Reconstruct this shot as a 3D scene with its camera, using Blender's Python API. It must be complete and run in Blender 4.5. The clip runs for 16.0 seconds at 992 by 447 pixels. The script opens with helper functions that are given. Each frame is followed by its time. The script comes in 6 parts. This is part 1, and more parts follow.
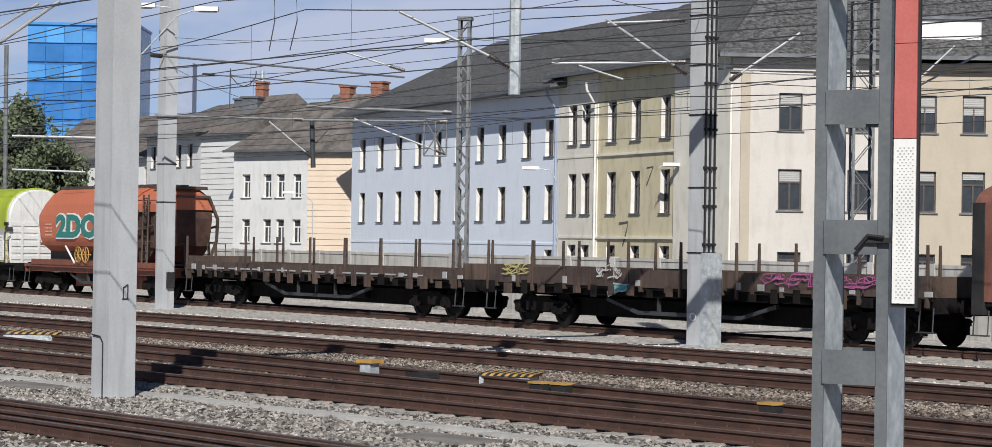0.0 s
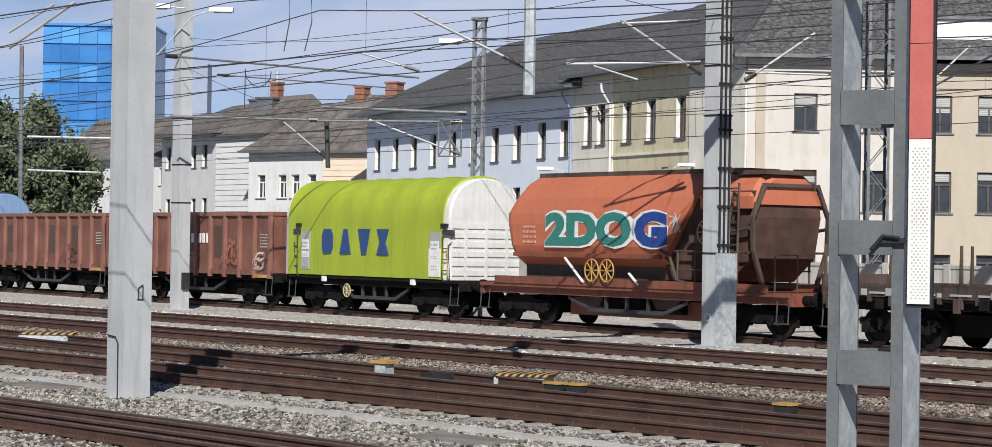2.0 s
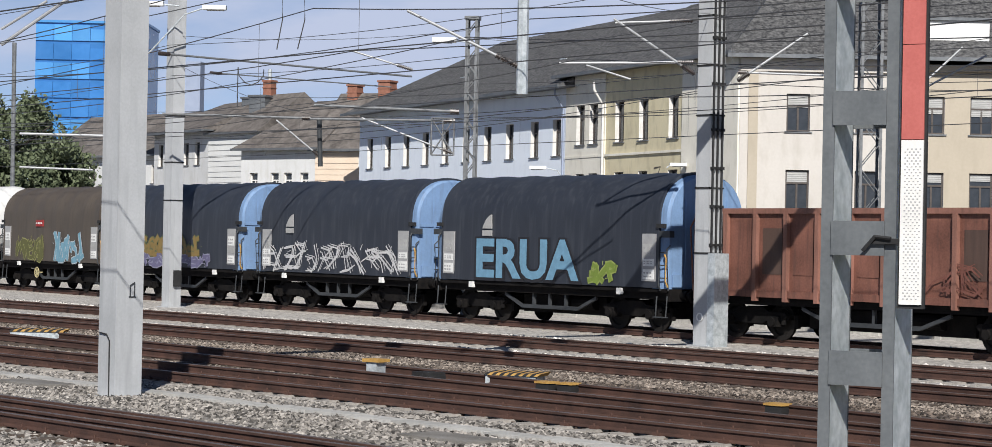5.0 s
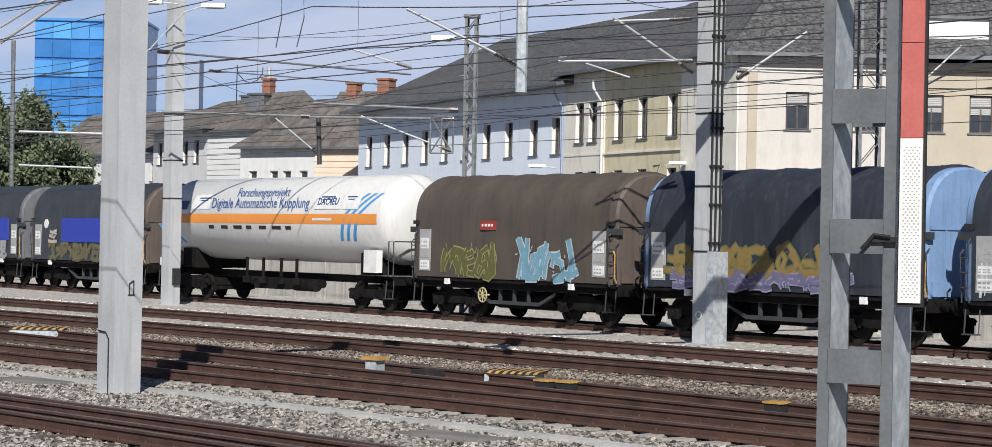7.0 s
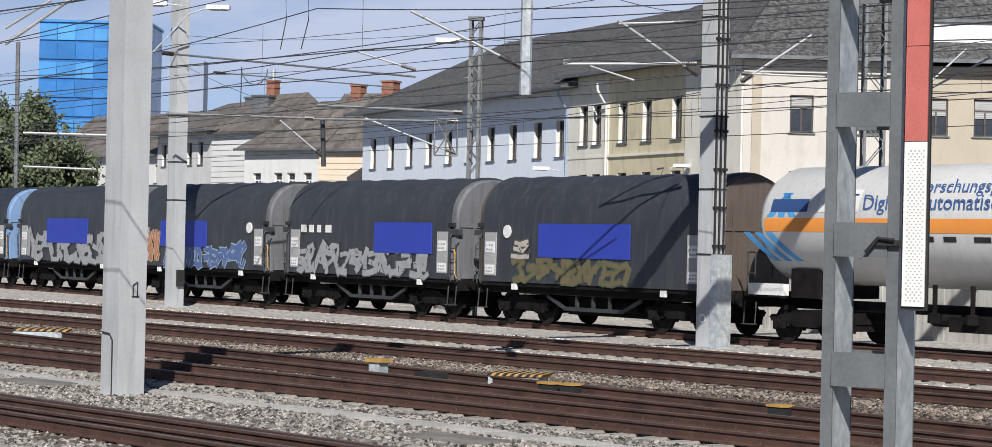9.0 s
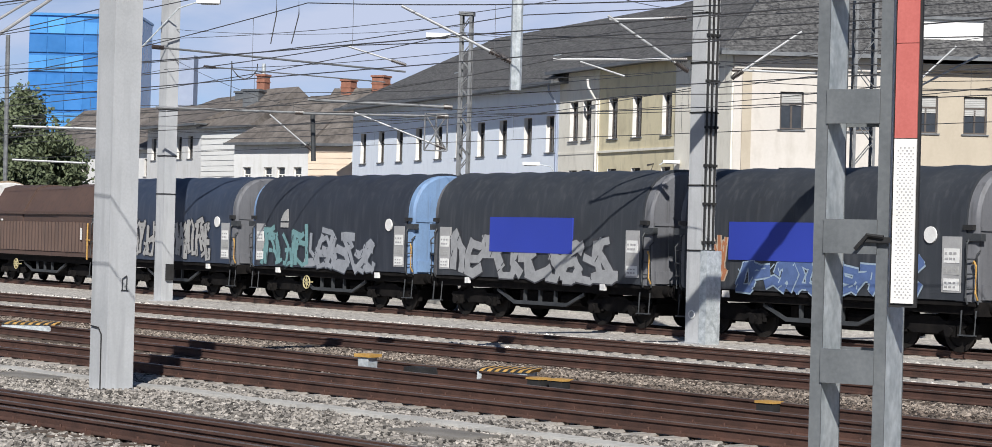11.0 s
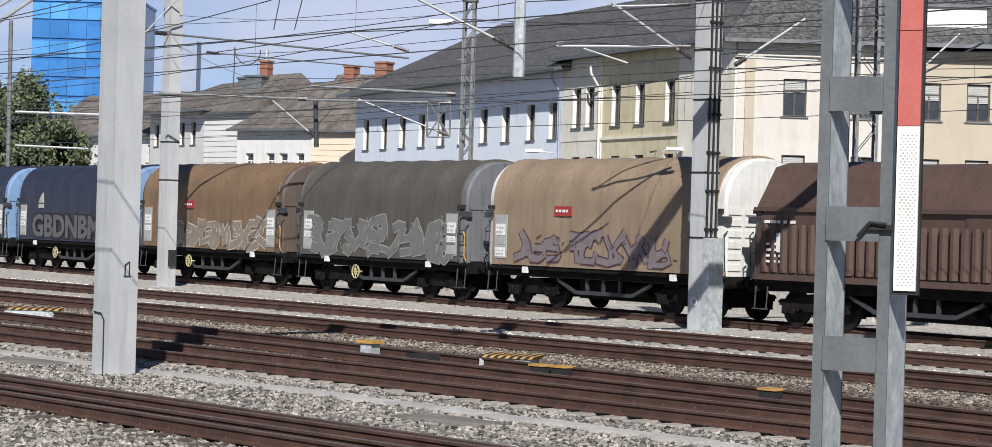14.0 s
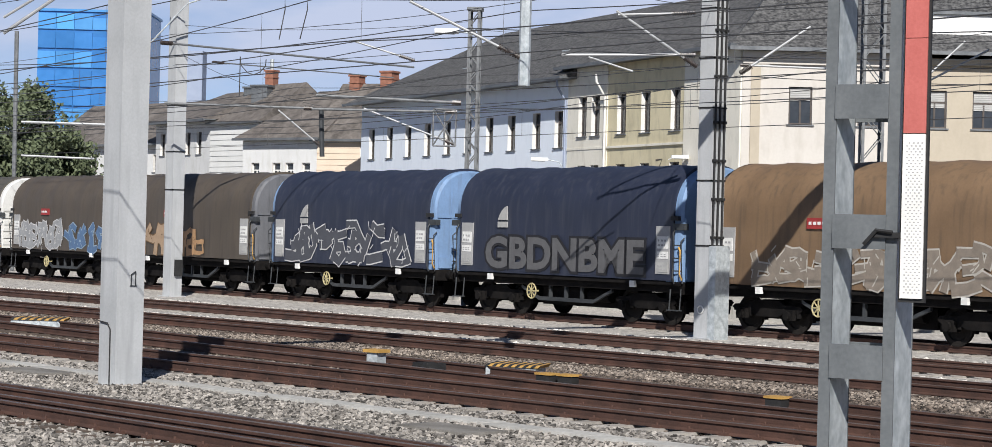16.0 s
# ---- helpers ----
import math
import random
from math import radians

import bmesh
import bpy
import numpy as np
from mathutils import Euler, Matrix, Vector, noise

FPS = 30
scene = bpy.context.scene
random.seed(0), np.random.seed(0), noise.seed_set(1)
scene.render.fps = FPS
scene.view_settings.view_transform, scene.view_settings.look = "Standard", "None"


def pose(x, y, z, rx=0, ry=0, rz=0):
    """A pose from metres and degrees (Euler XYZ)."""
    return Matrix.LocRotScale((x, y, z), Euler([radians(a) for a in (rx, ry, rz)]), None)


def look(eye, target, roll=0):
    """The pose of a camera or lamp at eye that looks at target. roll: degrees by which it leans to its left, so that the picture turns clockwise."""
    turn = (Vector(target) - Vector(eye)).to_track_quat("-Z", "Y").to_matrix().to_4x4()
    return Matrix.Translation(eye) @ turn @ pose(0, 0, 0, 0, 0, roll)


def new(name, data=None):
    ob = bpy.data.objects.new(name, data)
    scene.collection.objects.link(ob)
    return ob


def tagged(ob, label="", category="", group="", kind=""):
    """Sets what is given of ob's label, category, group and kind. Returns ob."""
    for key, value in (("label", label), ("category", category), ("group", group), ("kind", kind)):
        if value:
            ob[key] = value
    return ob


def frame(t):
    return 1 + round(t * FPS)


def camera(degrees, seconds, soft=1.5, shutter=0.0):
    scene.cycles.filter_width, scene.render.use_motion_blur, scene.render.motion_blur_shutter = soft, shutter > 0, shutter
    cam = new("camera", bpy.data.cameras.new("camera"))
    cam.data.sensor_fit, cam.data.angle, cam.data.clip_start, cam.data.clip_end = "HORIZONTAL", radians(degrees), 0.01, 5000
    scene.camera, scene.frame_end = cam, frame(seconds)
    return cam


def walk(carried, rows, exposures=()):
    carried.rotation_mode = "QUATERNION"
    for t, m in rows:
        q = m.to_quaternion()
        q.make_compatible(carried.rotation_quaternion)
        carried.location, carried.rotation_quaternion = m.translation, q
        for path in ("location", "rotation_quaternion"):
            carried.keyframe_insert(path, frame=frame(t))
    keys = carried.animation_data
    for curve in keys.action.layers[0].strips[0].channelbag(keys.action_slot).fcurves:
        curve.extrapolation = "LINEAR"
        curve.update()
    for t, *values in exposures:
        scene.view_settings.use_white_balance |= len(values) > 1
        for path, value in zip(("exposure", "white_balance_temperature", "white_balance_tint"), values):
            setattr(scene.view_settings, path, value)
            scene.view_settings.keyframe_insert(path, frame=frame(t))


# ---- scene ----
cam = camera(25.98, 16.0, soft=0.75)
EYE = Vector((0.0, 0.0, 2.36))


def aim(yaw, pitch, roll):
    """Camera pose from degrees: yaw to the left of +y, pitch above the horizon, roll."""
    a, p = radians(yaw), radians(pitch)
    way = Vector((-math.sin(a) * math.cos(p), math.cos(a) * math.cos(p), math.sin(p)))
    return look(EYE, EYE + way, roll)


SWAY = [
    (0, 48.419, 0.553, 0.896), (0.5, 48.538, 0.569, 0.931), (1, 48.642, 0.602, 0.923), (1.5, 48.728, 0.573, 0.917),
    (2, 48.811, 0.559, 0.888), (2.5, 48.799, 0.545, 0.976), (3, 48.767, 0.605, 1.020), (3.5, 48.735, 0.579, 1.031),
    (4, 48.695, 0.586, 1.061), (6.5, 48.507, 0.465, 1.183), (7, 48.579, 0.487, 1.146), (7.5, 48.671, 0.473, 1.163),
    (8, 48.739, 0.465, 1.186), (8.5, 48.756, 0.469, 1.214), (9, 48.685, 0.550, 1.288), (11.5, 48.342, 0.372, 1.545),
    (12, 48.286, 0.270, 1.568), (12.5, 48.330, 0.117, 1.690), (13, 48.334, 0.076, 1.643), (13.5, 48.366, 0.050, 1.651),
    (14, 48.470, 0.075, 1.643), (14.5, 48.574, 0.149, 1.617), (15, 48.623, 0.179, 1.652), (15.5, 48.628, 0.219, 1.569),
    (16, 48.633, 0.304, 1.479),
]
walk(cam, [(t, aim(y, p, r)) for t, y, p, r in SWAY], [(0, 0.02), (1, 0.07), (2, 0.14), (4, 0.13), (7, 0.17), (9, 0.17), (12, 0.25), (14, 0.25), (16, 0.22)])

# ---- sky and sun ----
SUN_FROM = Vector((0.68, -0.585, 0.66)).normalized()
world = bpy.data.worlds.new("sky")
scene.world = world
world.use_nodes = True
wt = world.node_tree
sky = wt.nodes.new("ShaderNodeTexSky")
sky.sky_type, sky.sun_disc = "NISHITA", False
sky.sun_elevation = math.asin(SUN_FROM.z)
sky.sun_rotation = math.atan2(SUN_FROM.x, SUN_FROM.y)
sky.air_density, sky.dust_density, sky.ozone_density = 0.45, 0.1, 3.0
# thin white cloud over the blue
tc = wt.nodes.new("ShaderNodeTexCoord")
mp = wt.nodes.new("ShaderNodeMapping")
mp.inputs["Scale"].default_value = (1.0, 1.0, 3.2)
cl = wt.nodes.new("ShaderNodeTexNoise")
cl.inputs["Scale"].default_value, cl.inputs["Detail"].default_value, cl.inputs["Roughness"].default_value = 5.5, 7, 0.55
ramp = wt.nodes.new("ShaderNodeValToRGB")
ramp.color_ramp.elements[0].position, ramp.color_ramp.elements[1].position = 0.40, 0.60
ramp.color_ramp.elements[0].color = (0.3, 0.3, 0.3, 1)
mix = wt.nodes.new("ShaderNodeMix")
mix.data_type = "RGBA"
mix.inputs[7].default_value = (6.3, 7.1, 9.3, 1)
wt.links.new(tc.outputs["Generated"], mp.inputs[0])
wt.links.new(mp.outputs[0], cl.inputs["Vector"])
wt.links.new(cl.outputs["Fac"], ramp.inputs[0])
# the cloud veil thins out towards the clear zenith
sep = wt.nodes.new("ShaderNodeSeparateXYZ")
low = wt.nodes.new("ShaderNodeMapRange")
low.inputs["From Min"].default_value, low.inputs["From Max"].default_value = 0.12, 0.26
low.inputs["To Min"].default_value, low.inputs["To Max"].default_value = 1.0, 0.03
veil = wt.nodes.new("ShaderNodeMath")
veil.operation = "MULTIPLY"
wt.links.new(tc.outputs["Generated"], sep.inputs[0])
wt.links.new(sep.outputs["Z"], low.inputs["Value"])
wt.links.new(ramp.outputs[0], veil.inputs[0])
wt.links.new(low.outputs[0], veil.inputs[1])
wt.links.new(veil.outputs[0], mix.inputs[0])
wt.links.new(sky.outputs[0], mix.inputs[6])
wt.links.new(mix.outputs[2], wt.nodes["Background"].inputs[0])
wt.nodes["Background"].inputs[1].default_value = 0.075
lamp = bpy.data.lights.new("sun", "SUN")
lamp.energy, lamp.angle, lamp.color = 5.0, radians(0.5), (1.0, 0.965, 0.915)
sun = new("sun", lamp)
sun.matrix_basis = look(SUN_FROM * 200, (0, 0, 0))

# ---- materials ----
def surface(name, c1, c2, big=1.5, fine=40.0, rough=0.7, metal=0.0, bump=0.15, streak=None, spec=0.4, rnd=0.0, amount=0.5):
    """A weathered surface: two colours mixed by a large and a fine noise, with relief; streak: a rundown stain colour."""
    m = bpy.data.materials.new(name)
    m.use_nodes = True
    nt = m.node_tree
    b = nt.nodes["Principled BSDF"]
    co = nt.nodes.new("ShaderNodeTexCoord")
    n1, n2 = nt.nodes.new("ShaderNodeTexNoise"), nt.nodes.new("ShaderNodeTexNoise")
    n1.inputs["Scale"].default_value, n1.inputs["Detail"].default_value = big, 6
    n2.inputs["Scale"].default_value, n2.inputs["Detail"].default_value = fine, 4
    for n in (n1, n2):
        nt.links.new(co.outputs["Object"], n.inputs["Vector"])
    add = nt.nodes.new("ShaderNodeMath")
    add.operation = "MULTIPLY_ADD"
    nt.links.new(n2.outputs["Fac"], add.inputs[0])
    add.inputs[1].default_value = 0.5
    nt.links.new(n1.outputs["Fac"], add.inputs[2])
    rp = nt.nodes.new("ShaderNodeValToRGB")
    rp.color_ramp.elements[0].position, rp.color_ramp.elements[1].position = 0.75 - amount / 2, 0.75 + amount / 2
    rp.color_ramp.elements[0].color, rp.color_ramp.elements[1].color = (*c1, 1), (*c2, 1)
    nt.links.new(add.outputs[0], rp.inputs[0])
    out = rp.outputs[0]
    if streak:
        sm = nt.nodes.new("ShaderNodeMapping")
        sm.inputs["Scale"].default_value = (0.9, 0.9, 0.35) if "plaster" in name else (3.0, 3.0, 0.25)
        ns = nt.nodes.new("ShaderNodeTexNoise")
        ns.inputs["Scale"].default_value, ns.inputs["Detail"].default_value = 2.2, 5
        nt.links.new(co.outputs["Object"], sm.inputs[0])
        nt.links.new(sm.outputs[0], ns.inputs["Vector"])
        sr = nt.nodes.new("ShaderNodeValToRGB")
        sr.color_ramp.elements[0].position, sr.color_ramp.elements[1].position = 0.5, 0.78
        nt.links.new(ns.outputs["Fac"], sr.inputs[0])
        mx = nt.nodes.new("ShaderNodeMix")
        mx.data_type = "RGBA"
        mx.inputs[7].default_value = (*streak, 1)
        nt.links.new(sr.outputs[0], mx.inputs[0])
        nt.links.new(out, mx.inputs[6])
        out = mx.outputs[2]
    if rnd:
        oi = nt.nodes.new("ShaderNodeObjectInfo")
        hs = nt.nodes.new("ShaderNodeHueSaturation")
        mr = nt.nodes.new("ShaderNodeMapRange")
        mr.inputs["To Min"].default_value, mr.inputs["To Max"].default_value = 1 - rnd, 1 + rnd
        nt.links.new(oi.outputs["Random"], mr.inputs["Value"])
        nt.links.new(mr.outputs[0], hs.inputs["Value"])
        nt.links.new(out, hs.inputs["Color"])
        out = hs.outputs[0]
    nt.links.new(out, b.inputs["Base Color"])
    b.inputs["Metallic"].default_value = metal
    b.inputs["Specular IOR Level"].default_value = spec
    rr = nt.nodes.new("ShaderNodeMapRange")
    rr.inputs["To Min"].default_value, rr.inputs["To Max"].default_value = max(rough - 0.12, 0.05), min(rough + 0.12, 1)
    nt.links.new(n1.outputs["Fac"], rr.inputs["Value"])
    nt.links.new(rr.outputs[0], b.inputs["Roughness"])
    if bump:
        bp = nt.nodes.new("ShaderNodeBump")
        bp.inputs["Strength"].default_value, bp.inputs["Distance"].default_value = bump, 0.02
        nt.links.new(add.outputs[0], bp.inputs["Height"])
        nt.links.new(bp.outputs[0], b.inputs["Normal"])
    return m


def dim(c, k):
    return tuple(v * k for v in c)


def worn(name, c, streak=None, k=0.75, **kw):
    return surface(name, dim(c, k), c, streak=streak, **kw)


# ---- mesh helpers ----
def box(bm, x0, x1, y0, y1, z0, z1):
    v = [bm.verts.new(p) for p in ((x0, y0, z0), (x1, y0, z0), (x1, y1, z0), (x0, y1, z0), (x0, y0, z1), (x1, y0, z1), (x1, y1, z1), (x0, y1, z1))]
    for q in ((3, 2, 1, 0), (4, 5, 6, 7), (0, 1, 5, 4), (1, 2, 6, 5), (2, 3, 7, 6), (3, 0, 4, 7)):
        bm.faces.new([v[i] for i in q])
    return v


def chamfer(bm, w=0.01, seg=1):
    bmesh.ops.bevel(bm, geom=[e for e in bm.edges if len(e.link_faces) == 2 and e.calc_face_angle(0) > 0.6], offset=w, segments=seg, affect="EDGES", clamp_overlap=True)
    return bm


def tube(bm, a, b, r, n=8, r2=None):
    """A closed rod from a to b."""
    a, b = Vector(a), Vector(b)
    q = (b - a).to_track_quat("Z", "Y")
    rings = []
    for p, rad in ((a, r), (b, r if r2 is None else r2)):
        rings.append([bm.verts.new(p + q @ Vector((rad * math.cos(k * math.tau / n), rad * math.sin(k * math.tau / n), 0))) for k in range(n)])
    for k in range(n):
        bm.faces.new((rings[0][k], rings[0][(k + 1) % n], rings[1][(k + 1) % n], rings[1][k]))
    bm.faces.new(rings[0][::-1])
    bm.faces.new(rings[1])


def pipe(bm, pts, r, n=6):
    pts = [Vector(p) for p in pts]
    rings = []
    for i, p in enumerate(pts):
        d = (pts[min(i + 1, len(pts) - 1)] - pts[max(i - 1, 0)]).normalized()
        q = d.to_track_quat("Z", "Y")
        rings.append([p + q @ Vector((r * math.cos(k * math.tau / n), r * math.sin(k * math.tau / n), 0)) for k in range(n)])
    loft(bm, rings)


def torus(bm, c, R, r, axis="y", n=18, k=6):
    grid = []
    for i in range(n):
        a = i * math.tau / n
        ring = []
        for j in range(k):
            t = j * math.tau / k
            p = ((R + r * math.cos(t)) * math.cos(a), r * math.sin(t), (R + r * math.cos(t)) * math.sin(a))
            if axis == "x":
                p = (p[1], p[0], p[2])
            ring.append(bm.verts.new(Vector(c) + Vector(p)))
        grid.append(ring)
    for i in range(n):
        for j in range(k):
            bm.faces.new((grid[i][j], grid[(i + 1) % n][j], grid[(i + 1) % n][(j + 1) % k], grid[i][(j + 1) % k]))


def loft(bm, rings, caps=True, closed=True):
    rows = [[bm.verts.new(p) for p in ring] for ring in rings]
    n = len(rows[0])
    for a, b in zip(rows, rows[1:]):
        for k in range(n if closed else n - 1):
            bm.faces.new((a[k], a[(k + 1) % n], b[(k + 1) % n], b[k]))
    if caps and closed:
        bm.faces.new(rows[0][::-1])
        bm.faces.new(rows[-1])
    return rows


def finish(bm, name, material, smooth=False):
    bmesh.ops.recalc_face_normals(bm, faces=bm.faces[:])
    me = bpy.data.meshes.new(name)
    bm.to_mesh(me)
    bm.free()
    for m in (material if isinstance(material, (list, tuple)) else [material]):
        me.materials.append(m)
    if smooth:
        me.polygons.foreach_set("use_smooth", [True] * len(me.polygons))
        me.set_sharp_from_angle(angle=radians(35))
    return me


def part(name, bm, material, parent, label="", smooth=False, at=None):
    """One mesh object under a thing or a part; bm may be a bmesh or a ready mesh."""
    me = bm if isinstance(bm, bpy.types.Mesh) else finish(bm, name, material, smooth)
    ob = new(name, me)
    ob.parent = parent
    if at is not None:
        ob.matrix_basis = at
    if label:
        ob["label"] = label
    return ob


def thing(name, m, label, category, group="", kind=""):
    ob = new(name)
    ob.matrix_basis = m
    return tagged(ob, label, category, group, kind)


def solid(name, bm, material, label, category="", group="", kind="", m=None, smooth=False):
    ob = new(name, finish(bm, name, material, smooth))
    if m is not None:
        ob.matrix_basis = m
    return tagged(ob, label, category, group, kind)


B = bmesh.new

M = {}
M["ballast"] = surface("ballast", (0.05, 0.045, 0.04), (0.36, 0.335, 0.305), big=9.0, fine=55.0, rough=0.95, bump=1.0, amount=0.34)
M["stone"] = surface("ballast_stone", (0.20, 0.18, 0.16), (0.52, 0.49, 0.45), big=2.5, fine=30, rough=0.95, bump=0.3, amount=0.5)
M["rust_ballast"] = surface("rusty_ballast", (0.035, 0.027, 0.022), (0.13, 0.10, 0.08), big=7.0, fine=55.0, rough=0.95, bump=1.0, amount=0.4)
M["pale_ballast"] = surface("pale_ballast", (0.20, 0.185, 0.17), (0.60, 0.57, 0.53), big=6.0, fine=16.0, rough=0.95, bump=1.0, amount=0.4)
M["path"] = surface("gravel_path", (0.10, 0.093, 0.083), (0.27, 0.255, 0.233), big=1.2, fine=45.0, rough=0.95, bump=0.35)
M["rail"] = surface("rusty_rail", (0.035, 0.02, 0.016), (0.105, 0.052, 0.038), big=2.0, fine=60.0, rough=0.8, bump=0.2)
M["rail_top"] = surface("worn_rail_head", (0.13, 0.095, 0.08), (0.26, 0.21, 0.18), big=1.0, fine=40.0, rough=0.45, metal=0.6, bump=0.05)
M["sleeper"] = surface("concrete_sleeper", (0.22, 0.20, 0.178), (0.44, 0.415, 0.38), big=3.0, fine=50.0, rough=0.9, bump=0.3, rnd=0.15)
M["wood_sleeper"] = surface("timber_sleeper", (0.05, 0.038, 0.03), (0.13, 0.10, 0.08), big=4.0, fine=50.0, rough=0.9, bump=0.4, rnd=0.2)
M["soil"] = surface("ground_soil", (0.10, 0.09, 0.075), (0.22, 0.20, 0.17), big=0.4, fine=12.0, rough=1.0, bump=0.4)
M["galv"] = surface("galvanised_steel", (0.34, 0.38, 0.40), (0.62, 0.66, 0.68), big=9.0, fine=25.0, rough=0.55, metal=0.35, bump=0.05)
M["galv_dark"] = surface("grey_painted_steel", (0.035, 0.039, 0.043), (0.065, 0.07, 0.075), big=3.0, fine=40.0, rough=0.6, metal=0.2, bump=0.05)
M["concrete"] = surface("mast_concrete", (0.36, 0.372, 0.382), (0.47, 0.483, 0.495), big=1.2, fine=30.0, rough=0.85, bump=0.08, streak=(0.33, 0.34, 0.35))
# mast steel with the shade of its front side put into the colour
M["mast_steel"] = surface("shaded_side_steel", (0.095, 0.105, 0.112), (0.16, 0.172, 0.18), big=3.0, fine=40.0, rough=0.6, metal=0.1, bump=0.05)
M["wire"] = surface("catenary_wire", (0.05, 0.05, 0.055), (0.11, 0.11, 0.11), big=3.0, fine=20.0, rough=0.5, metal=0.4, bump=0.0)
M["pale_tube"] = surface("aluminium_tube", (0.28, 0.29, 0.30), (0.44, 0.45, 0.46), big=3.0, fine=20.0, rough=0.5, metal=0.3, bump=0.0)
M["insulator"] = surface("brown_insulator", (0.025, 0.02, 0.02), (0.07, 0.055, 0.05), big=5, fine=30, rough=0.35, bump=0.0)
M["red_sign"] = surface("red_reflector", (0.40, 0.10, 0.085), (0.52, 0.15, 0.13), big=3.0, fine=60.0, rough=0.5, bump=0.1)
M["white_sign"] = surface("white_reflector", (0.66, 0.65, 0.62), (0.82, 0.81, 0.78), big=3.0, fine=60.0, rough=0.5, bump=0.1)
M["grey_dot"] = surface("grey_mark", (0.30, 0.30, 0.30), (0.4, 0.4, 0.4), big=3, fine=30, rough=0.6, bump=0)
M["black"] = surface("black_rubber", (0.012, 0.012, 0.013), (0.03, 0.03, 0.03), big=3.0, fine=30.0, rough=0.7, bump=0.05)
# underframe and wheels near black: shade below the wagons put into the colour
M["under"] = surface("shade_black_underframe", (0.004, 0.004, 0.0045), (0.017, 0.015, 0.014), big=3.0, fine=30.0, rough=0.9, bump=0.1, spec=0.12)
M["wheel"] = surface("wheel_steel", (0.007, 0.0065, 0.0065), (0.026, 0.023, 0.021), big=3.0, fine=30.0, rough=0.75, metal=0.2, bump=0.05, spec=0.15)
M["tread"] = surface("bright_tread", (0.35, 0.34, 0.33), (0.5, 0.49, 0.48), big=3.0, fine=30.0, rough=0.35, metal=0.8, bump=0.0)
M["yellow"] = surface("yellow_paint", (0.34, 0.19, 0.05), (0.56, 0.34, 0.10), big=5.0, fine=40.0, rough=0.6, bump=0.05)
M["white"] = surface("white_paint", (0.62, 0.62, 0.60), (0.80, 0.80, 0.78), big=4.0, fine=30.0, rough=0.6, bump=0.05)
M["glass"] = surface("dark_window_glass", (0.02, 0.025, 0.03), (0.05, 0.055, 0.065), big=0.7, fine=4.0, rough=0.12, bump=0.0, spec=0.6)
M["blind"] = surface("grey_blind", (0.30, 0.30, 0.29), (0.42, 0.42, 0.41), big=2, fine=20, rough=0.7, bump=0.05)
M["sash"] = surface("dark_window_frame", (0.05, 0.04, 0.035), (0.10, 0.085, 0.075), big=3, fine=30, rough=0.6, bump=0.05)
M["white_sash"] = surface("white_window_frame", (0.62, 0.61, 0.58), (0.78, 0.77, 0.74), big=3, fine=30, rough=0.6, bump=0.05)
M["plaster_blue"] = surface("pale_blue_plaster", (0.76, 0.83, 0.92), (0.82, 0.88, 0.96), big=0.35, fine=8.0, rough=0.9, bump=0.05, streak=(0.72, 0.78, 0.87))
M["plaster_blue_deep"] = surface("blue_frieze_plaster", (0.20, 0.32, 0.60), (0.26, 0.38, 0.66), big=0.35, fine=8.0, rough=0.9, bump=0.05)
M["plaster_ochre"] = surface("ochre_plaster", (0.60, 0.54, 0.37), (0.70, 0.63, 0.44), big=0.35, fine=8.0, rough=0.9, bump=0.05, streak=(0.46, 0.41, 0.28))
M["plaster_pale"] = surface("pale_ochre_plaster", (0.74, 0.71, 0.62), (0.82, 0.79, 0.70), big=0.35, fine=8.0, rough=0.9, bump=0.05, streak=(0.60, 0.57, 0.49))
M["plaster_cream"] = surface("cream_plaster", (0.51, 0.48, 0.44), (0.58, 0.55, 0.51), big=0.4, fine=8.0, rough=0.9, bump=0.05, streak=(0.46, 0.43, 0.385))
M["plaster_yellow"] = surface("yellow_cream_plaster", (0.41, 0.36, 0.285), (0.47, 0.415, 0.33), big=0.4, fine=8.0, rough=0.9, bump=0.05, streak=(0.40, 0.35, 0.275))
M["plaster_white"] = surface("white_grey_plaster", (0.60, 0.605, 0.60), (0.69, 0.695, 0.69), big=0.4, fine=8.0, rough=0.9, bump=0.05, streak=(0.54, 0.54, 0.51))
M["peach"] = surface("peach_siding", (0.62, 0.51, 0.40), (0.70, 0.58, 0.46), big=0.6, fine=10.0, rough=0.85, bump=0.05)
M["siding_white"] = surface("white_siding", (0.62, 0.625, 0.61), (0.71, 0.715, 0.70), big=0.6, fine=10.0, rough=0.85, bump=0.05)
M["slate"] = surface("dark_slate_roof", (0.02, 0.02, 0.022), (0.15, 0.149, 0.147), big=4.0, fine=8.0, rough=0.8, bump=0.6, amount=0.45)
M["roof_brown"] = surface("brown_grey_roof", (0.075, 0.066, 0.060), (0.19, 0.17, 0.155), big=1.0, fine=4.0, rough=0.85, bump=0.4)
M["zinc"] = surface("zinc_sheet", (0.10, 0.11, 0.12), (0.19, 0.20, 0.21), big=1.0, fine=8.0, rough=0.5, metal=0.3, bump=0.05)
M["brick"] = surface("chimney_brick", (0.20, 0.085, 0.055), (0.34, 0.16, 0.11), big=3.0, fine=14.0, rough=0.9, bump=0.3)
M["wall_block"] = surface("concrete_block", (0.36, 0.35, 0.33), (0.52, 0.51, 0.48), big=1.5, fine=20.0, rough=0.9, bump=0.15, rnd=0.12, streak=(0.26, 0.25, 0.23))
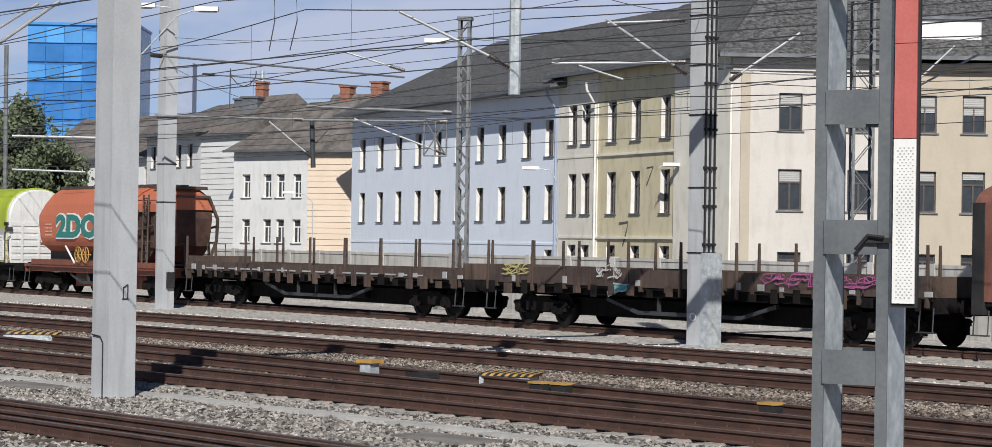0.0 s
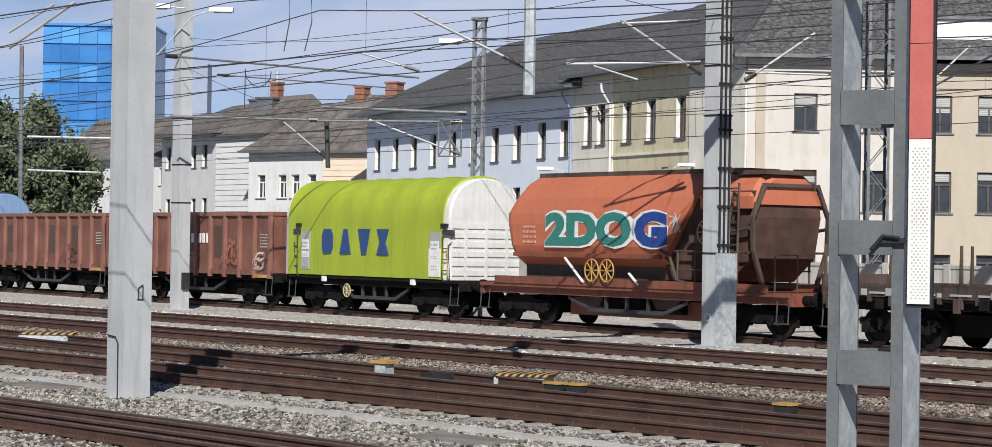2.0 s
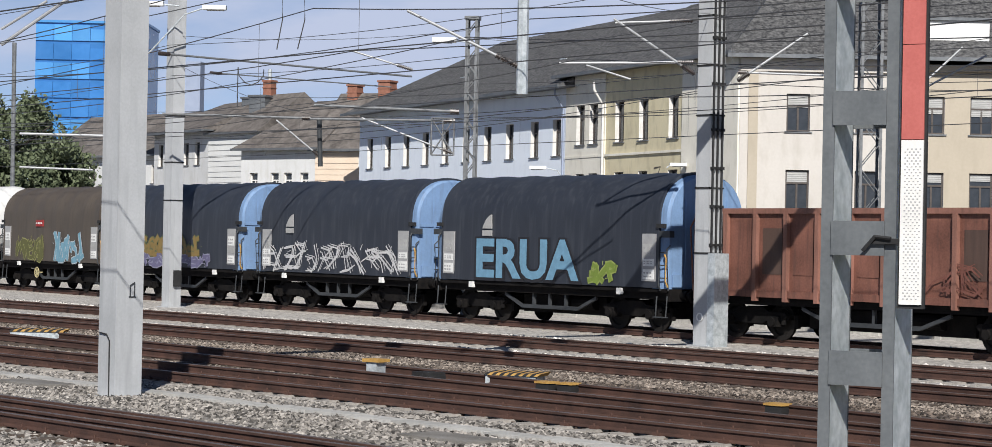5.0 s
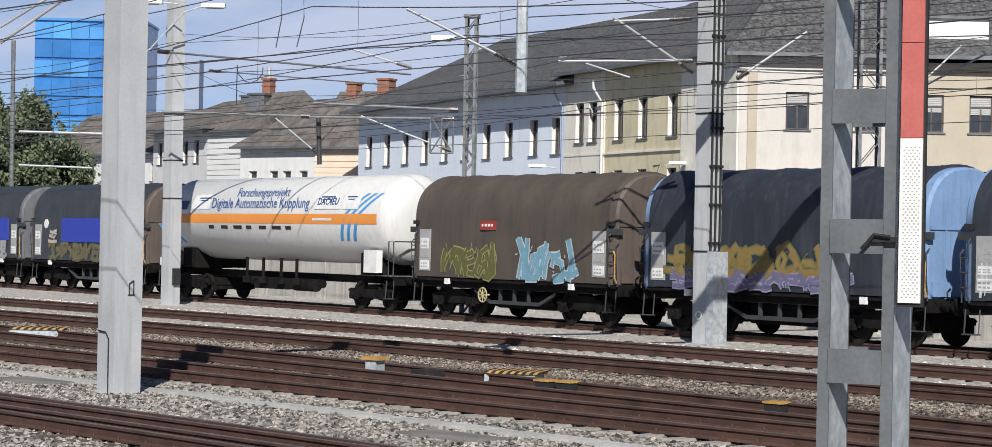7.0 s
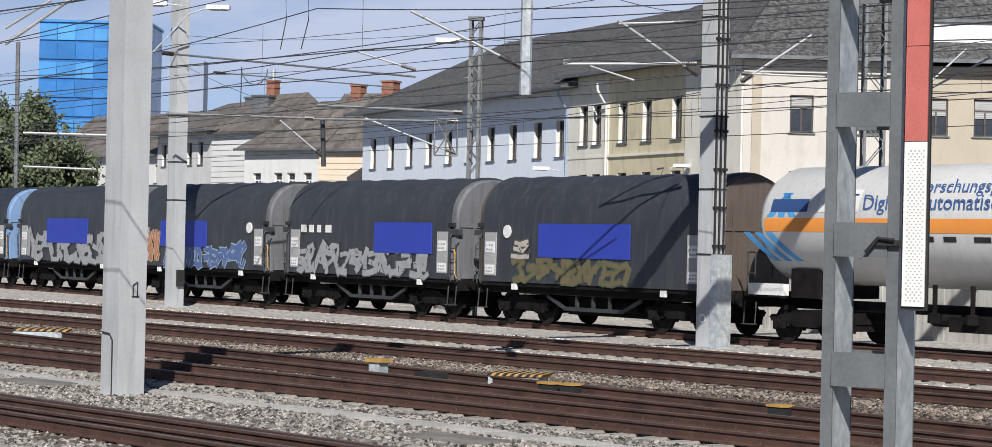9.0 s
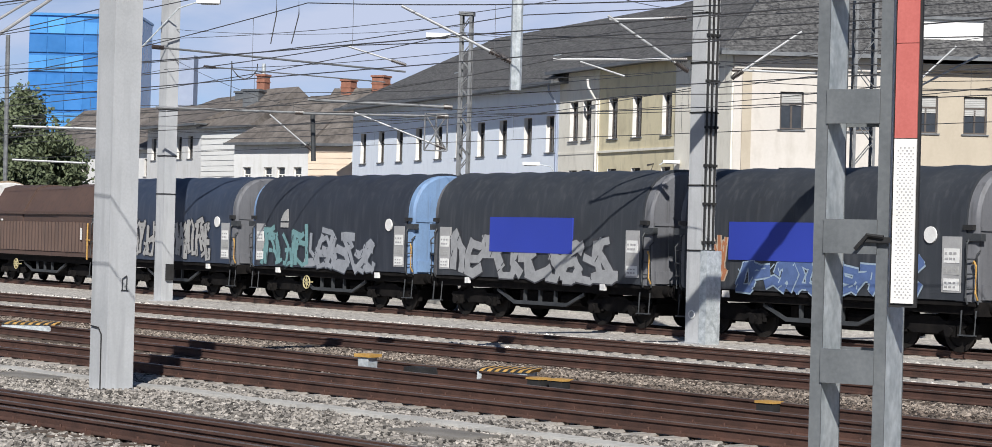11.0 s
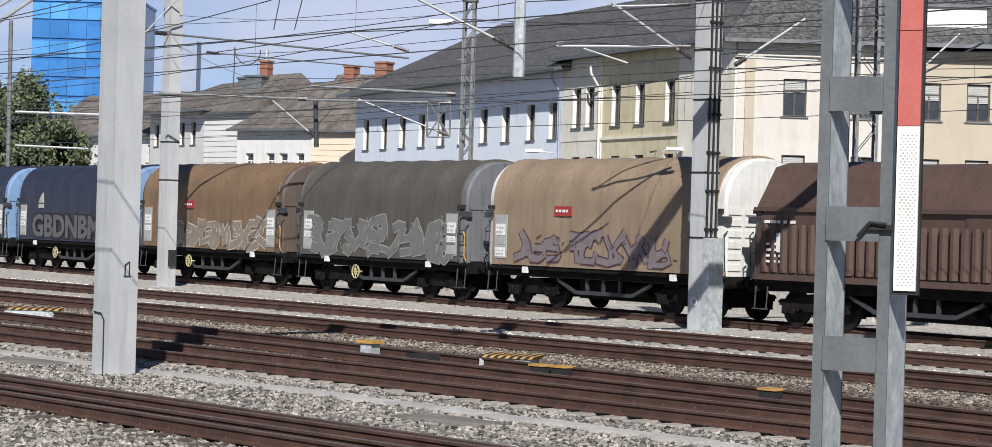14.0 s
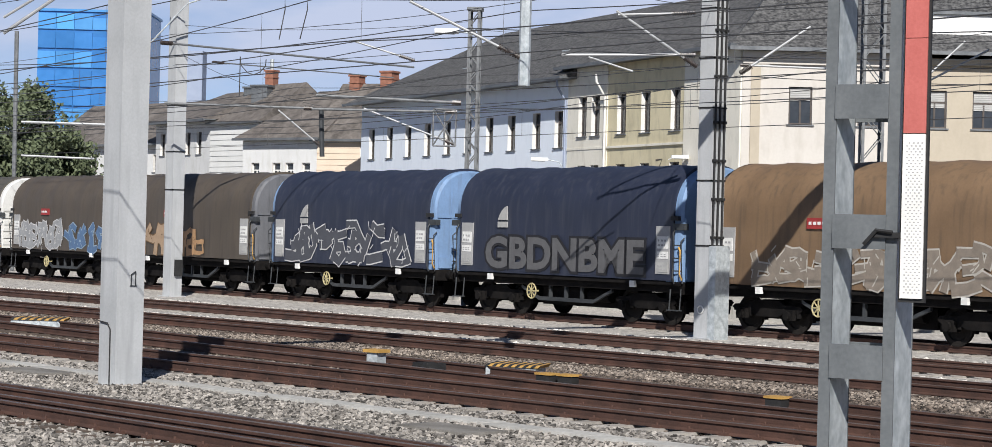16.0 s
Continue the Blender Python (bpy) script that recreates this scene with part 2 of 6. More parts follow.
M["tower_glass"] = surface("blue_glass_cladding", (0.03, 0.15, 0.40), (0.05, 0.20, 0.50), big=0.15, fine=1.0, rough=0.25, bump=0.0, rnd=0.1)
M["tower_light"] = surface("light_blue_cladding", (0.06, 0.25, 0.58), (0.09, 0.31, 0.64), big=0.15, fine=1.0, rough=0.3, bump=0.0, rnd=0.2)
M["far_grey"] = surface("far_grey_cladding", (0.26, 0.31, 0.42), (0.32, 0.37, 0.48), big=0.2, fine=1.0, rough=0.6, bump=0.0)
M["leaf"] = surface("linden_leaf", (0.06, 0.078, 0.04), (0.15, 0.18, 0.10), big=0.8, fine=6.0, rough=0.7, bump=0.0, rnd=0.1)
M["bark"] = surface("bark", (0.06, 0.05, 0.04), (0.14, 0.12, 0.10), big=2.0, fine=20.0, rough=0.95, bump=0.5)
M["steel_grey"] = surface("weathered_grey_steel", (0.10, 0.105, 0.11), (0.22, 0.23, 0.24), big=4, fine=30, rough=0.6, metal=0.2, bump=0.05)
M["pale_yellow"] = surface("faded_yellow_paint", (0.36, 0.31, 0.16), (0.52, 0.46, 0.26), big=4, fine=30, rough=0.6, bump=0.05)

# ---- ground ----
bm = B()
bmesh.ops.create_grid(bm, x_segments=40, y_segments=40, size=2500)
for v in bm.verts:
    v.co.z = -0.26
solid("ground", bm, M["soil"], "dusty pale soil reaching to the horizon", kind="structure")


def slab(name, pts, z0, z1, material, label):
    bm = B()
    loft(bm, [[(x, y, z0) for x, y in pts], [(x, y, z1) for x, y in pts]])
    return solid(name, bm, material, label, "", "", "structure")


slab("ballast_bed", [(-260, 11.6), (40, 11.6), (40, 13.9), (-260, 13.9)], -0.6, -0.215, M["ballast"], "pale crushed stone ballast before the rails")
slab("ballast_bed", [(-260, 13.9), (40, 13.9), (40, 15.65), (-260, 15.65)], -0.6, -0.217, M["rust_ballast"], "rust-stained ballast between the rails")
slab("ballast_bed", [(-260, 15.65), (40, 15.65), (40, 16.6), (-260, 16.6)], -0.6, -0.215, M["ballast"], "pale crushed stone ballast beside the rails")
slab("pavement", [(-260, 16.6), (40, 16.6), (40, 19.3), (-260, 19.3)], -0.6, -0.19, M["path"], "grey compacted gravel service path between tracks")
slab("ballast_bed", [(-260, 19.3), (40, 19.3), (40, 20.75), (-260, 20.75)], -0.6, -0.215, M["ballast"], "pale crushed stone ballast by the sleeper ends")
slab("ballast_bed", [(-260, 20.75), (40, 20.75), (40, 24.2), (-260, 26)], -0.6, -0.215, M["rust_ballast"], "rust-stained brown ballast between busy tracks")
slab("ballast_bed", [(-260, 26), (40, 24.2), (40, 31.0), (-260, 35.6)], -0.6, -0.217, M["rust_ballast"], "rust-stained brown ballast at the turnouts")
slab("ballast_bed", [(-260, 35.6), (40, 31.0), (40, 47), (-260, 78)], -0.6, -0.215, M["pale_ballast"], "pale crushed stone ballast beside the freight track")

# ---- tracks ----
RAIL = [(-0.062, -0.172), (0.062, -0.172), (0.062, -0.158), (0.012, -0.135), (0.012, -0.045), (0.036, -0.036), (0.036, -0.006), (0.028, 0.0), (-0.028, 0.0), (-0.036, -0.006), (-0.036, -0.036), (-0.012, -0.045), (-0.012, -0.135), (-0.062, -0.158)]


def rail_mesh(length):
    bm = B()
    loft(bm, [[(x, y, z) for y, z in RAIL] for x in (-length / 2, length / 2)])
    me = finish(bm, "rail", [M["rail"], M["rail_top"]])
    for p in me.polygons:
        if p.center.z > -0.004:
            p.material_index = 1
    return me


bm = B()
loft(bm, [[(0.13, y * 1.0, -0.30), (0.11, y, -0.175 + d), (-0.11, y, -0.175 + d), (-0.13, y, -0.30)] for y, d in ((-1.3, -0.02), (-1.24, 0), (-0.45, 0), (-0.35, -0.03), (0.35, -0.03), (0.45, 0), (1.24, 0), (1.3, -0.02))])
SLEEPER = finish(bm, "sleeper", M["sleeper"])
bm = B()
box(bm, -0.13, 0.13, -1.3, 1.3, -0.32, -0.178)
chamfer(bm, 0.015)
WOOD = finish(bm, "sleeper", M["wood_sleeper"])
bm = B()
for s in (-1, 1):
    box(bm, -0.07, 0.07, s * 0.09 - 0.03, s * 0.09 + 0.03, -0.178, -0.135)
    tube(bm, (0, s * 0.09, -0.14), (0, s * 0.09, -0.10), 0.016, 6)
CLIP = finish(bm, "rail_clip", M["rail"])


def track(y0, k, x0, x1, sleeper, label, near, clips=False):
    """A track whose middle runs along y = y0 + k x; sleepers every 0.6 m over the stretch near."""
    a = math.atan(k)
    xm = (x0 + x1) / 2
    t = thing("railway_track", Matrix.Translation((xm, y0 + k * xm, 0)) @ pose(0, 0, 0, 0, 0, math.degrees(a)), label, "railway track", kind="structure")
    me = rail_mesh((x1 - x0) / math.cos(a))
    for s in (-1, 1):
        part("rail", me, None, t, at=pose(0, s * 0.7535, 0))
    i0, i1 = int((near[0] - xm) / 0.6), int((near[1] - xm) / 0.6)
    for i in range(i0, i1):
        j = random.uniform(-0.02, 0.02)
        part("sleeper", sleeper, None, t, at=pose(i * 0.6 + j, random.uniform(-0.03, 0.03), random.uniform(-0.006, 0.004), 0, 0, random.uniform(-0.6, 0.6)))
        if clips:
            for s in (-1, 1):
                part("rail_clip", CLIP, None, t, at=pose(i * 0.6 + j, s * 0.7535, 0))
    return t


near_track = track(14.75, 0.0, -230, 30, WOOD, "rusty rails on dark timber sleepers near the path", (-48, -4), True)
for y0, k in ((14.36, 0.004), (15.02, 0.006)):
    part("switch_rail", rail_mesh(150), None, near_track, "rusty inner rail of a turnout", at=pose(70, y0 - 14.75 - 0.0 + k * 30, -0.004, 0, 0, math.degrees(k)))
track(21.6, 0.0, -230, 30, SLEEPER, "rusty rails on pale concrete sleepers with exposed ends", (-70, -8), True)
track(22.95, -0.063, -230, -13, WOOD, "diverging rusty rails on dark timber sleepers", (-90, -14))
track(30.2, -0.016, -230, 30, WOOD, "rusty rails on dark timber sleepers", (-110, -14))
track(34.9, -0.032, -230, 30, SLEEPER, "rusty rails on concrete sleepers in pale ballast", (-120, -18))
TRAIN_Y, TRAIN_K = 39.9, -0.102
track(TRAIN_Y, TRAIN_K, -420, 160, SLEEPER, "freight track with rusty rails in pale ballast", (-140, -20))


# ---- catenary masts ----
def square_mast(x, y, z1, label, w=0.5, turn=0, bands=()):
    t = thing("catenary_mast", pose(x, y, -0.2, 0, 0, turn), label, "catenary mast", "catenary masts")
    bm = B()
    box(bm, -w / 2, w / 2, -w / 2, w / 2, -0.3, z1 + 0.2)
    chamfer(bm, 0.03, 2)
    part("column", bm, M["concrete"], t)
    bm = B()
    box(bm, -w / 2 - 0.12, w / 2 + 0.12, -w / 2 - 0.12, w / 2 + 0.12, -0.35, 0.02)
    chamfer(bm, 0.02)
    part("footing", bm, M["concrete"], t)
    for z in bands:
        bm = B()
        for s in (-1, 1):
            box(bm, -w / 2 - 0.02, w / 2 + 0.02, s * w / 2 - 0.015 if s > 0 else -w / 2 - 0.02, w / 2 + 0.02 if s > 0 else -w / 2 + 0.015, z, z + 0.04)
            box(bm, s * w / 2 - 0.015 if s > 0 else -w / 2 - 0.02, w / 2 + 0.02 if s > 0 else -w / 2 + 0.015, -w / 2 - 0.02, w / 2 + 0.02, z, z + 0.04)
        part("strap", bm, M["black"], t, "black steel strap")
    return t


POLE1, POLE2, POLE3 = (-29.75, 18.27), (-67.3, 43.45), (-38.5, 41.35)
mast1 = square_mast(*POLE1, 9.4, "tall square pale grey concrete catenary mast", bands=(6.47,))
mast2 = square_mast(*POLE2, 12.0, "slim square grey catenary mast with lamps", bands=(3.9, 5.3, 7.0))
mast3 = square_mast(*POLE3, 12.0, "grey catenary mast with black cables down it", bands=(2.4, 4.1, 6.0, 7.3, 8.6))

# ---- buildings ----
def facade(bm, x0, x1, z0, z1, holes, depth, mi=0):
    """Outer wall face with reveals of openings; holes: (xa, xb, za, zb). Outer face in the plane y = 0, y into the house."""
    xs = sorted({x0, x1, *[h[0] for h in holes], *[h[1] for h in holes]})
    zs = sorted({z0, z1, *[h[2] for h in holes], *[h[3] for h in holes]})

    def quad(*p, k=0):
        bm.faces.new([bm.verts.new(q) for q in p]).material_index = mi + k

    for xa, xb in zip(xs, xs[1:]):
        for za, zb in zip(zs, zs[1:]):
            cx, cz = (xa + xb) / 2, (za + zb) / 2
            if not any(h[0] < cx < h[1] and h[2] < cz < h[3] for h in holes):
                quad((xa, 0, za), (xb, 0, za), (xb, 0, zb), (xa, 0, zb))
    for xa, xb, za, zb in holes:
        d = depth
        quad((xa, 0, za), (xa, 0, zb), (xa, d, zb), (xa, d, za), k=1)
        quad((xb, 0, za), (xb, d, za), (xb, d, zb), (xb, 0, zb), k=1)
        quad((xa, 0, zb), (xb, 0, zb), (xb, d, zb), (xa, d, zb), k=1)
        quad((xa, 0, za), (xa, d, za), (xb, d, za), (xb, 0, za), k=1)


WINDOWS = {}


def window(parent, x, z, w, h, depth, frame_mat, m, blind=0.0, sill=True, bars=True):
    """A recessed window: frame with casement bars, panes of dark glass, sill."""
    key = (round(w, 2), round(h, 2), frame_mat, bars)
    if key not in WINDOWS:
        f = 0.075
        bm = B()
        o = [(-w / 2, 0), (w / 2, 0), (w / 2, h), (-w / 2, h)]
        n = [(-w / 2 + f, f), (w / 2 - f, f), (w / 2 - f, h - f), (-w / 2 + f, h - f)]
        rows = [[bm.verts.new((x, y, z)) for x, z in ring] for ring, y in ((o, 0.06), (o, -0.05), (n, -0.05), (n, 0.06))]
        for ra, rb in zip(rows, rows[1:] + rows[:1]):
            for k in range(4):
                bm.faces.new((ra[k], ra[(k + 1) % 4], rb[(k + 1) % 4], rb[k]))
        fr = finish(bm, "frame", M[frame_mat])
        bm = B()
        box(bm, -0.045, 0.045, -0.055, 0.055, f, h * 0.66)
        mu = finish(bm, "mullion", M[frame_mat])
        bm = B()
        box(bm, -w / 2 + f, w / 2 - f, -0.06, 0.055, h * 0.66, h * 0.66 + 0.09)
        tr = finish(bm, "transom", M[frame_mat])
        bm = B()
        box(bm, -w / 2 + 0.02, w / 2 - 0.02, 0.0, 0.02, 0.02, h - 0.02)
        pa = finish(bm, "pane", M["glass"])
        bm = B()
        box(bm, -w / 2 - 0.1, w / 2 + 0.1, -depth - 0.08, -0.03, -0.07, -0.004)
        chamfer(bm, 0.01)
        si = finish(bm, "sill", M["zinc"])
        WINDOWS[key] = fr, pa, si, mu, tr
    fr, pa, si, mu, tr = WINDOWS[key]
    win = part("window", fr, None, parent, at=m @ pose(x, depth, z))
    part("pane", pa, None, win)
    if bars:
        part("mullion", mu, None, win)
    part("transom", tr, None, win)
    if sill:
        part("sill", si, None, win)
    if blind:
        bm = B()
        zz = [(-0.045 - 0.012 * (i % 2), h - 0.06 - i * 0.045) for i in range(int(h * blind / 0.045))]
        loft(bm, [[(x, y, z) for y, z in zz + [(-0.015, zz[-1][1]), (-0.015, zz[0][1])]] for x in (-w / 2 + 0.08, w / 2 - 0.08)])
        part("blind", bm, M["blind"], win, "half-lowered grey roller blind")
    return win


def frame_at(a, b):
    """Facade frame from ground point a to b: x along, y into the house, z up."""
    return Matrix.Translation((a[0], a[1], 0)) @ pose(0, 0, 0, 0, 0, math.degrees(math.atan2(b[1] - a[1], b[0] - a[0])))


def gable_roof(parent, m, x0, x1, dep, ze, zr, over, material, hip0=0.0, hip1=0.0, eave_mat="zinc", back=None):
    """A hipped roof shell 0.25 m thick, its ridge at depth dep, with eaves board and gutter in front."""
    back = dep * 2 if back is None else back
    bm = B()
    a = bm.verts.new((x0 - over, -over, ze)), bm.verts.new((x1 + over, -over, ze))
    c = bm.verts.new((x0 - over, back + over, ze)), bm.verts.new((x1 + over, back + over, ze))
    r = bm.verts.new((x0 + hip0 - (over if not hip0 else 0), dep, zr)), bm.verts.new((x1 - hip1 + (over if not hip1 else 0), dep, zr))
    bm.faces.new((a[0], a[1], r[1], r[0]))
    bm.faces.new((c[1], c[0], r[0], r[1]))
    bm.faces.new((a[0], r[0], c[0]))
    bm.faces.new((a[1], c[1], r[1]))
    bm.faces.new((a[0], c[0], c[1], a[1]))
    ro = part("roof", bm, material, parent, at=m)
    bm = B()
    box(bm, x0 - over, x1 + over, -over - 0.14, -over - 0.002, ze - 0.16, ze + 0.02)
    box(bm, x0 - over, x1 + over, -over, 0.02, ze - 0.10, ze - 0.004)
    part("eaves_gutter", bm, M[eave_mat], ro, "grey sheet-metal gutter and eaves board")
    return ro


def chimney(x, y, z0, z1, w, label, pots=1, turn=0.0):
    t = thing("chimney", pose(x, y, z0, 0, 0, turn), label, "chimney", "roof chimneys")
    h = z1 - z0
    bm = B()
    box(bm, -w / 2, w / 2, -w / 2, w / 2, -1.5, h)
    part("shaft", bm, M["brick"], t)
    bm = B()
    box(bm, -w / 2 - 0.08, w / 2 + 0.08, -w / 2 - 0.08, w / 2 + 0.08, h, h + 0.14)
    box(bm, -w / 2 - 0.05, w / 2 + 0.05, -w / 2 - 0.05, w / 2 + 0.05, h - 0.5, h - 0.42)
    part("cap", bm, M["brick"], t)
    if pots:
        bm = B()
        tube(bm, (0, 0, h + 0.1), (0, 0, h + 1.0), 0.16, 10)
        part("pot", bm, M["galv"], t, "pale metal flue pipe")
    return t


# the long building: blue wing, ochre part, cream front
CORNER = (-69.35, 76.5)
MA = frame_at((-118.8, 91.9), CORNER)
LA = (Vector((-118.8, 91.9)) - Vector(CORNER)).length
apartment = thing("apartment_building", Matrix.Identity(4), "long plastered building, pale blue, ochre and cream, slate roof", "building")


def wing(m, spans, windows, depth, z1):
    """spans: (x0, x1, material, ztop, proud); windows: (x, z, w, h, frame, blind)."""
    for x0, x1, mat, zt, proud in spans:
        bm = B()
        hs = [(x - w / 2, x + w / 2, z, z + h) for x, z, w, h, f, bl in windows if x0 < x < x1]
        facade(bm, x0, x1, -0.3, zt, hs, depth + 0.05)
        for xe in (x0, x1):
            bm.faces.new([bm.verts.new(p) for p in ((xe, 0, -0.3), (xe, 0.6, -0.3), (xe, 0.6, zt), (xe, 0, zt))])
        mm = m @ pose(0, -proud, 0)
        part("wall", bm, [M[mat], M["white_sash"]], apartment, at=mm)
        for x, z, w, h, f, bl in windows:
            if x0 < x < x1:
                window(apartment, x, z, w, h, depth, f, mm, bl)


BLUE = [2.1, 5.5, 8.85, 12.2, 15.5, 18.8, 22.1, 25.3, 28.75, 31.7]
OCHRE = [34.8, 36.4, 39.35, 42.06, 45.26, 49.3]
wins = [(x, z, 1.05, h, "sash", 0) for x in BLUE for z, h in ((3.76, 1.98), (7.36, 2.05))]
wins += [(x, z, 1.0, h, "sash", 0) for x in OCHRE for z, h in ((4.08, 2.2), (7.88, 2.15), (0.9, 1.5))]
wins += [(31.7, 0.9, 1.0, 1.2, "sash", 0)]
wing(MA, [(0, 32.95, "plaster_blue", 11.2, 0.0), (32.95, 37.75, "plaster_pale", 11.7, 0.06), (37.75, 46.3, "plaster_ochre", 11.7, 0.0), (46.3, LA, "plaster_pale", 11.7, 0.1)], wins, 0.28, 11.2)
# string courses and downpipes
for x0, x1, z, hh, mat, pr in ((32.95, 46.3, 7.15, 0.12, "plaster_pale", 0.09), (0, 32.95, 2.35, 0.14, "plaster_blue", 0.03), (33, 46.3, 2.75, 0.12, "plaster_pale", 0.1)):
    bm = B()
    box(bm, x0, x1, -pr, 0.02, z, z + hh)
    part("string_course", bm, M[mat], apartment, at=MA)
for x in (32.85, 37.7):
    bm = B()
    pipe(bm, [(x, -0.75, 11.1), (x, -0.7, 10.7), (x, -0.16, 9.9), (x, -0.16, 0)], 0.07, 8)
    part("downpipe", bm, M["white_sash"] if x > 35 else M["far_grey"], apartment, "painted metal downpipe", at=MA)
gable_roof(apartment, MA, 0, 33.0, 8.0, 11.2, 16.2, 1.0, M["slate"], hip0=6.0)
gable_roof(apartment, MA, 33.3, LA - 0.4, 8.0, 11.75, 16.3, 0.72, M["slate"], hip1=6.0)
MB = frame_at(CORNER, (CORNER[0] + 0.664, CORNER[1] + 0.748))
winb = [(x, z, 1.12, h, f, bl) for x, f, b0, b1 in ((2.8, "sash", 0.3, 0.35), (6.1, "sash", 0, 0.3), (9.25, "sash", 0.25, 0.45), (11.6, "sash", 0.2, 0.5), (15, "sash", 0, 0), (18, "sash", 0.3, 0)) for z, h, bl in ((4.19, 1.97, b0), (8.0, 1.8, b1), (1.0, 1.2, 0))]
wing(MB, [(0, 1.3, "plaster_cream", 11.5, 0.1), (1.3, 7.6, "plaster_cream", 11.5, 0.0), (7.6, 30, "plaster_yellow", 11.3, -0.15)], winb, 0.2, 11.5)
for x0, x1, z0, z1, pr, mat in ((0, 7.6, 11.15, 11.45, 0.30, "plaster_cream"), (0, 7.6, 10.85, 11.15, 0.14, "plaster_cream"), (7.6, 30, 11.0, 11.3, 0.2, "plaster_yellow"), (0.4, 0.85, 0, 10.8, 0.22, "plaster_yellow")):
    bm = B()
    box(bm, x0, x1, -pr, 0.02, z0, z1)
    part("cornice", bm, M[mat], apartment, at=MB)
gable_roof(apartment, MB, 0, 30, 8.0, 11.6, 16.4, 0.7, M["slate"], hip0=3.0)
bm = B()
box(bm, 8.9, 12.1, 1.1, 5.5, 12.4, 13.55)
part("dormer", bm, M["white"], apartment, "white flat-roofed dormer", at=MB)
bm = B()
box(bm, 8.7, 12.3, 0.95, 5.6, 13.55, 13.7)
part("dormer_roof", bm, M["zinc"], apartment, at=MB)
bm = B()
box(bm, 0.5, LA - 0.5, 0.5, 15, -0.3, 11.1)
part("core", bm, M["plaster_white"], apartment, at=MA)
bm = B()
box(bm, 1.5, 29.5, 0.5, 14, -0.3, 11.1)
part("core", bm, M["plaster_white"], apartment, at=MB)
for s, d in ((20.0, 2.0), (26.5, 3.0), (35.0, 3.0), (38.2, 4.2), (12.5, 2.6)):
    bm = B()
    box(bm, -0.45, 0.45, -0.2, 0.25, -0.2, 0.22)
    chamfer(bm, 0.04)
    part("roof_light", bm, M["galv"], apartment, "small metal roof hatch", at=MA @ pose(s, d, 11.3 + d * 0.625))


# ---- smaller houses ----
def house(name, label, a, b, dep, ze, zr, wall, roof, wins, over=0.5, frame_mat="sash", hip0=0.0, hip1=0.0):
    m = frame_at(a, b)
    L = (Vector(b) - Vector(a)).length
    h = thing(name, Matrix.Identity(4), label, "house", "houses behind the railway")
    bm = B()
    facade(bm, 0, L, -0.3, ze, [(x - w / 2, x + w / 2, z, z + hh) for x, z, w, hh in wins], 0.3)
    for p in (((0, 0), (0, 2 * dep)), ((0, 2 * dep), (L, 2 * dep)), ((L, 2 * dep), (L, 0))):
        bm.faces.new([bm.verts.new(q) for q in ((*p[0], -0.3), (*p[1], -0.3), (*p[1], ze), (*p[0], ze))])
    part("wall", bm, [M[wall], M["white_sash"]], h, at=m)
    for x, z, w, hh in wins:
        window(h, x, z, w, hh, 0.25, frame_mat, m)
    gable_roof(h, m, 0, L, dep, ze, zr, over, M[roof], hip0, hip1)
    return h, m, L


def boards(parent, m, x0, x1, z0, z1, material, step=0.42):
    bm = B()
    n = int((z1 - z0) / step)
    for i in range(n):
        z = z0 + i * step
        v = [(x0, -0.05, z), (x1, -0.05, z), (x1, -0.012, z + step - 0.02), (x0, -0.012, z + step - 0.02), (x0, 0.0, z), (x1, 0.0, z)]
        q = [bm.verts.new(p) for p in v]
        bm.faces.new((q[0], q[1], q[2], q[3]))
        bm.faces.new((q[4], q[5], q[1], q[0]))
    part("siding", bm, material, parent, "horizontal board siding", at=m)


P1, P2, P3 = (-134.2, 92.6), (-126.6, 93.9), (-122.3, 95.9)
w1 = [(x, z, 0.85, 1.75) for x in (1.35, 3.55, 4.9, 6.6) for z in (2.2, 5.55)]
h1, m1, L1 = house("house", "grey-white plastered house with brown hipped roof", P1, P2, 4.5, 9.1, 12.9, "plaster_white", "roof_brown", w1, 0.55, "white_sash", hip0=3.5)
h2, m2, L2 = house("house", "peach board-clad house beside the blue building", P2, P3, 4.5, 9.0, 13.4, "peach", "roof_brown", [(4.1, 5.7, 0.8, 1.9)], 0.4, "white_sash")
boards(h2, m2, 0.0, 3.55, 0, 8.9, M["peach"])
boards(h2, m2, 3.55, L2, 0, 5.6, M["siding_white"])
boards(h2, m2, 3.55, L2, 7.7, 8.9, M["siding_white"])
Q0, Q1, Q2 = (-153.9, 97.4), (-142.5, 95.2), (-135.2, 94.8)
w3 = [(x, z, 1.0, 1.8) for x in (1.5, 4.0, 7.0, 9.3) for z in (3.9, 8.2)]
h3, m3, L3 = house("house", "white plastered house with blue eaves and brown roof", Q0, Q1, 5.0, 10.9, 13.6, "plaster_white", "roof_brown", w3, 0.9, "sash", hip0=3.0)
h4, m4, L4 = house("house", "white board-clad gable of a low house", Q1, Q2, 4.0, 10.6, 13.8, "siding_white", "roof_brown", [], 0.25, "sash")
boards(h4, m4, 0, L4, 0, 10.4, M["siding_white"])
w5 = [(x, z, 0.9, 1.5) for x in (2.0, 4.5, 7.5, 10.0, 14, 17) for z in (3.4, 6.9)]
h5, m5, L5 = house("house", "long low white house with dark roof", (-172.0, 97.5), (-154.2, 98.2), 5.0, 9.3, 13.2, "plaster_white", "roof_brown", w5, 0.5, "sash")
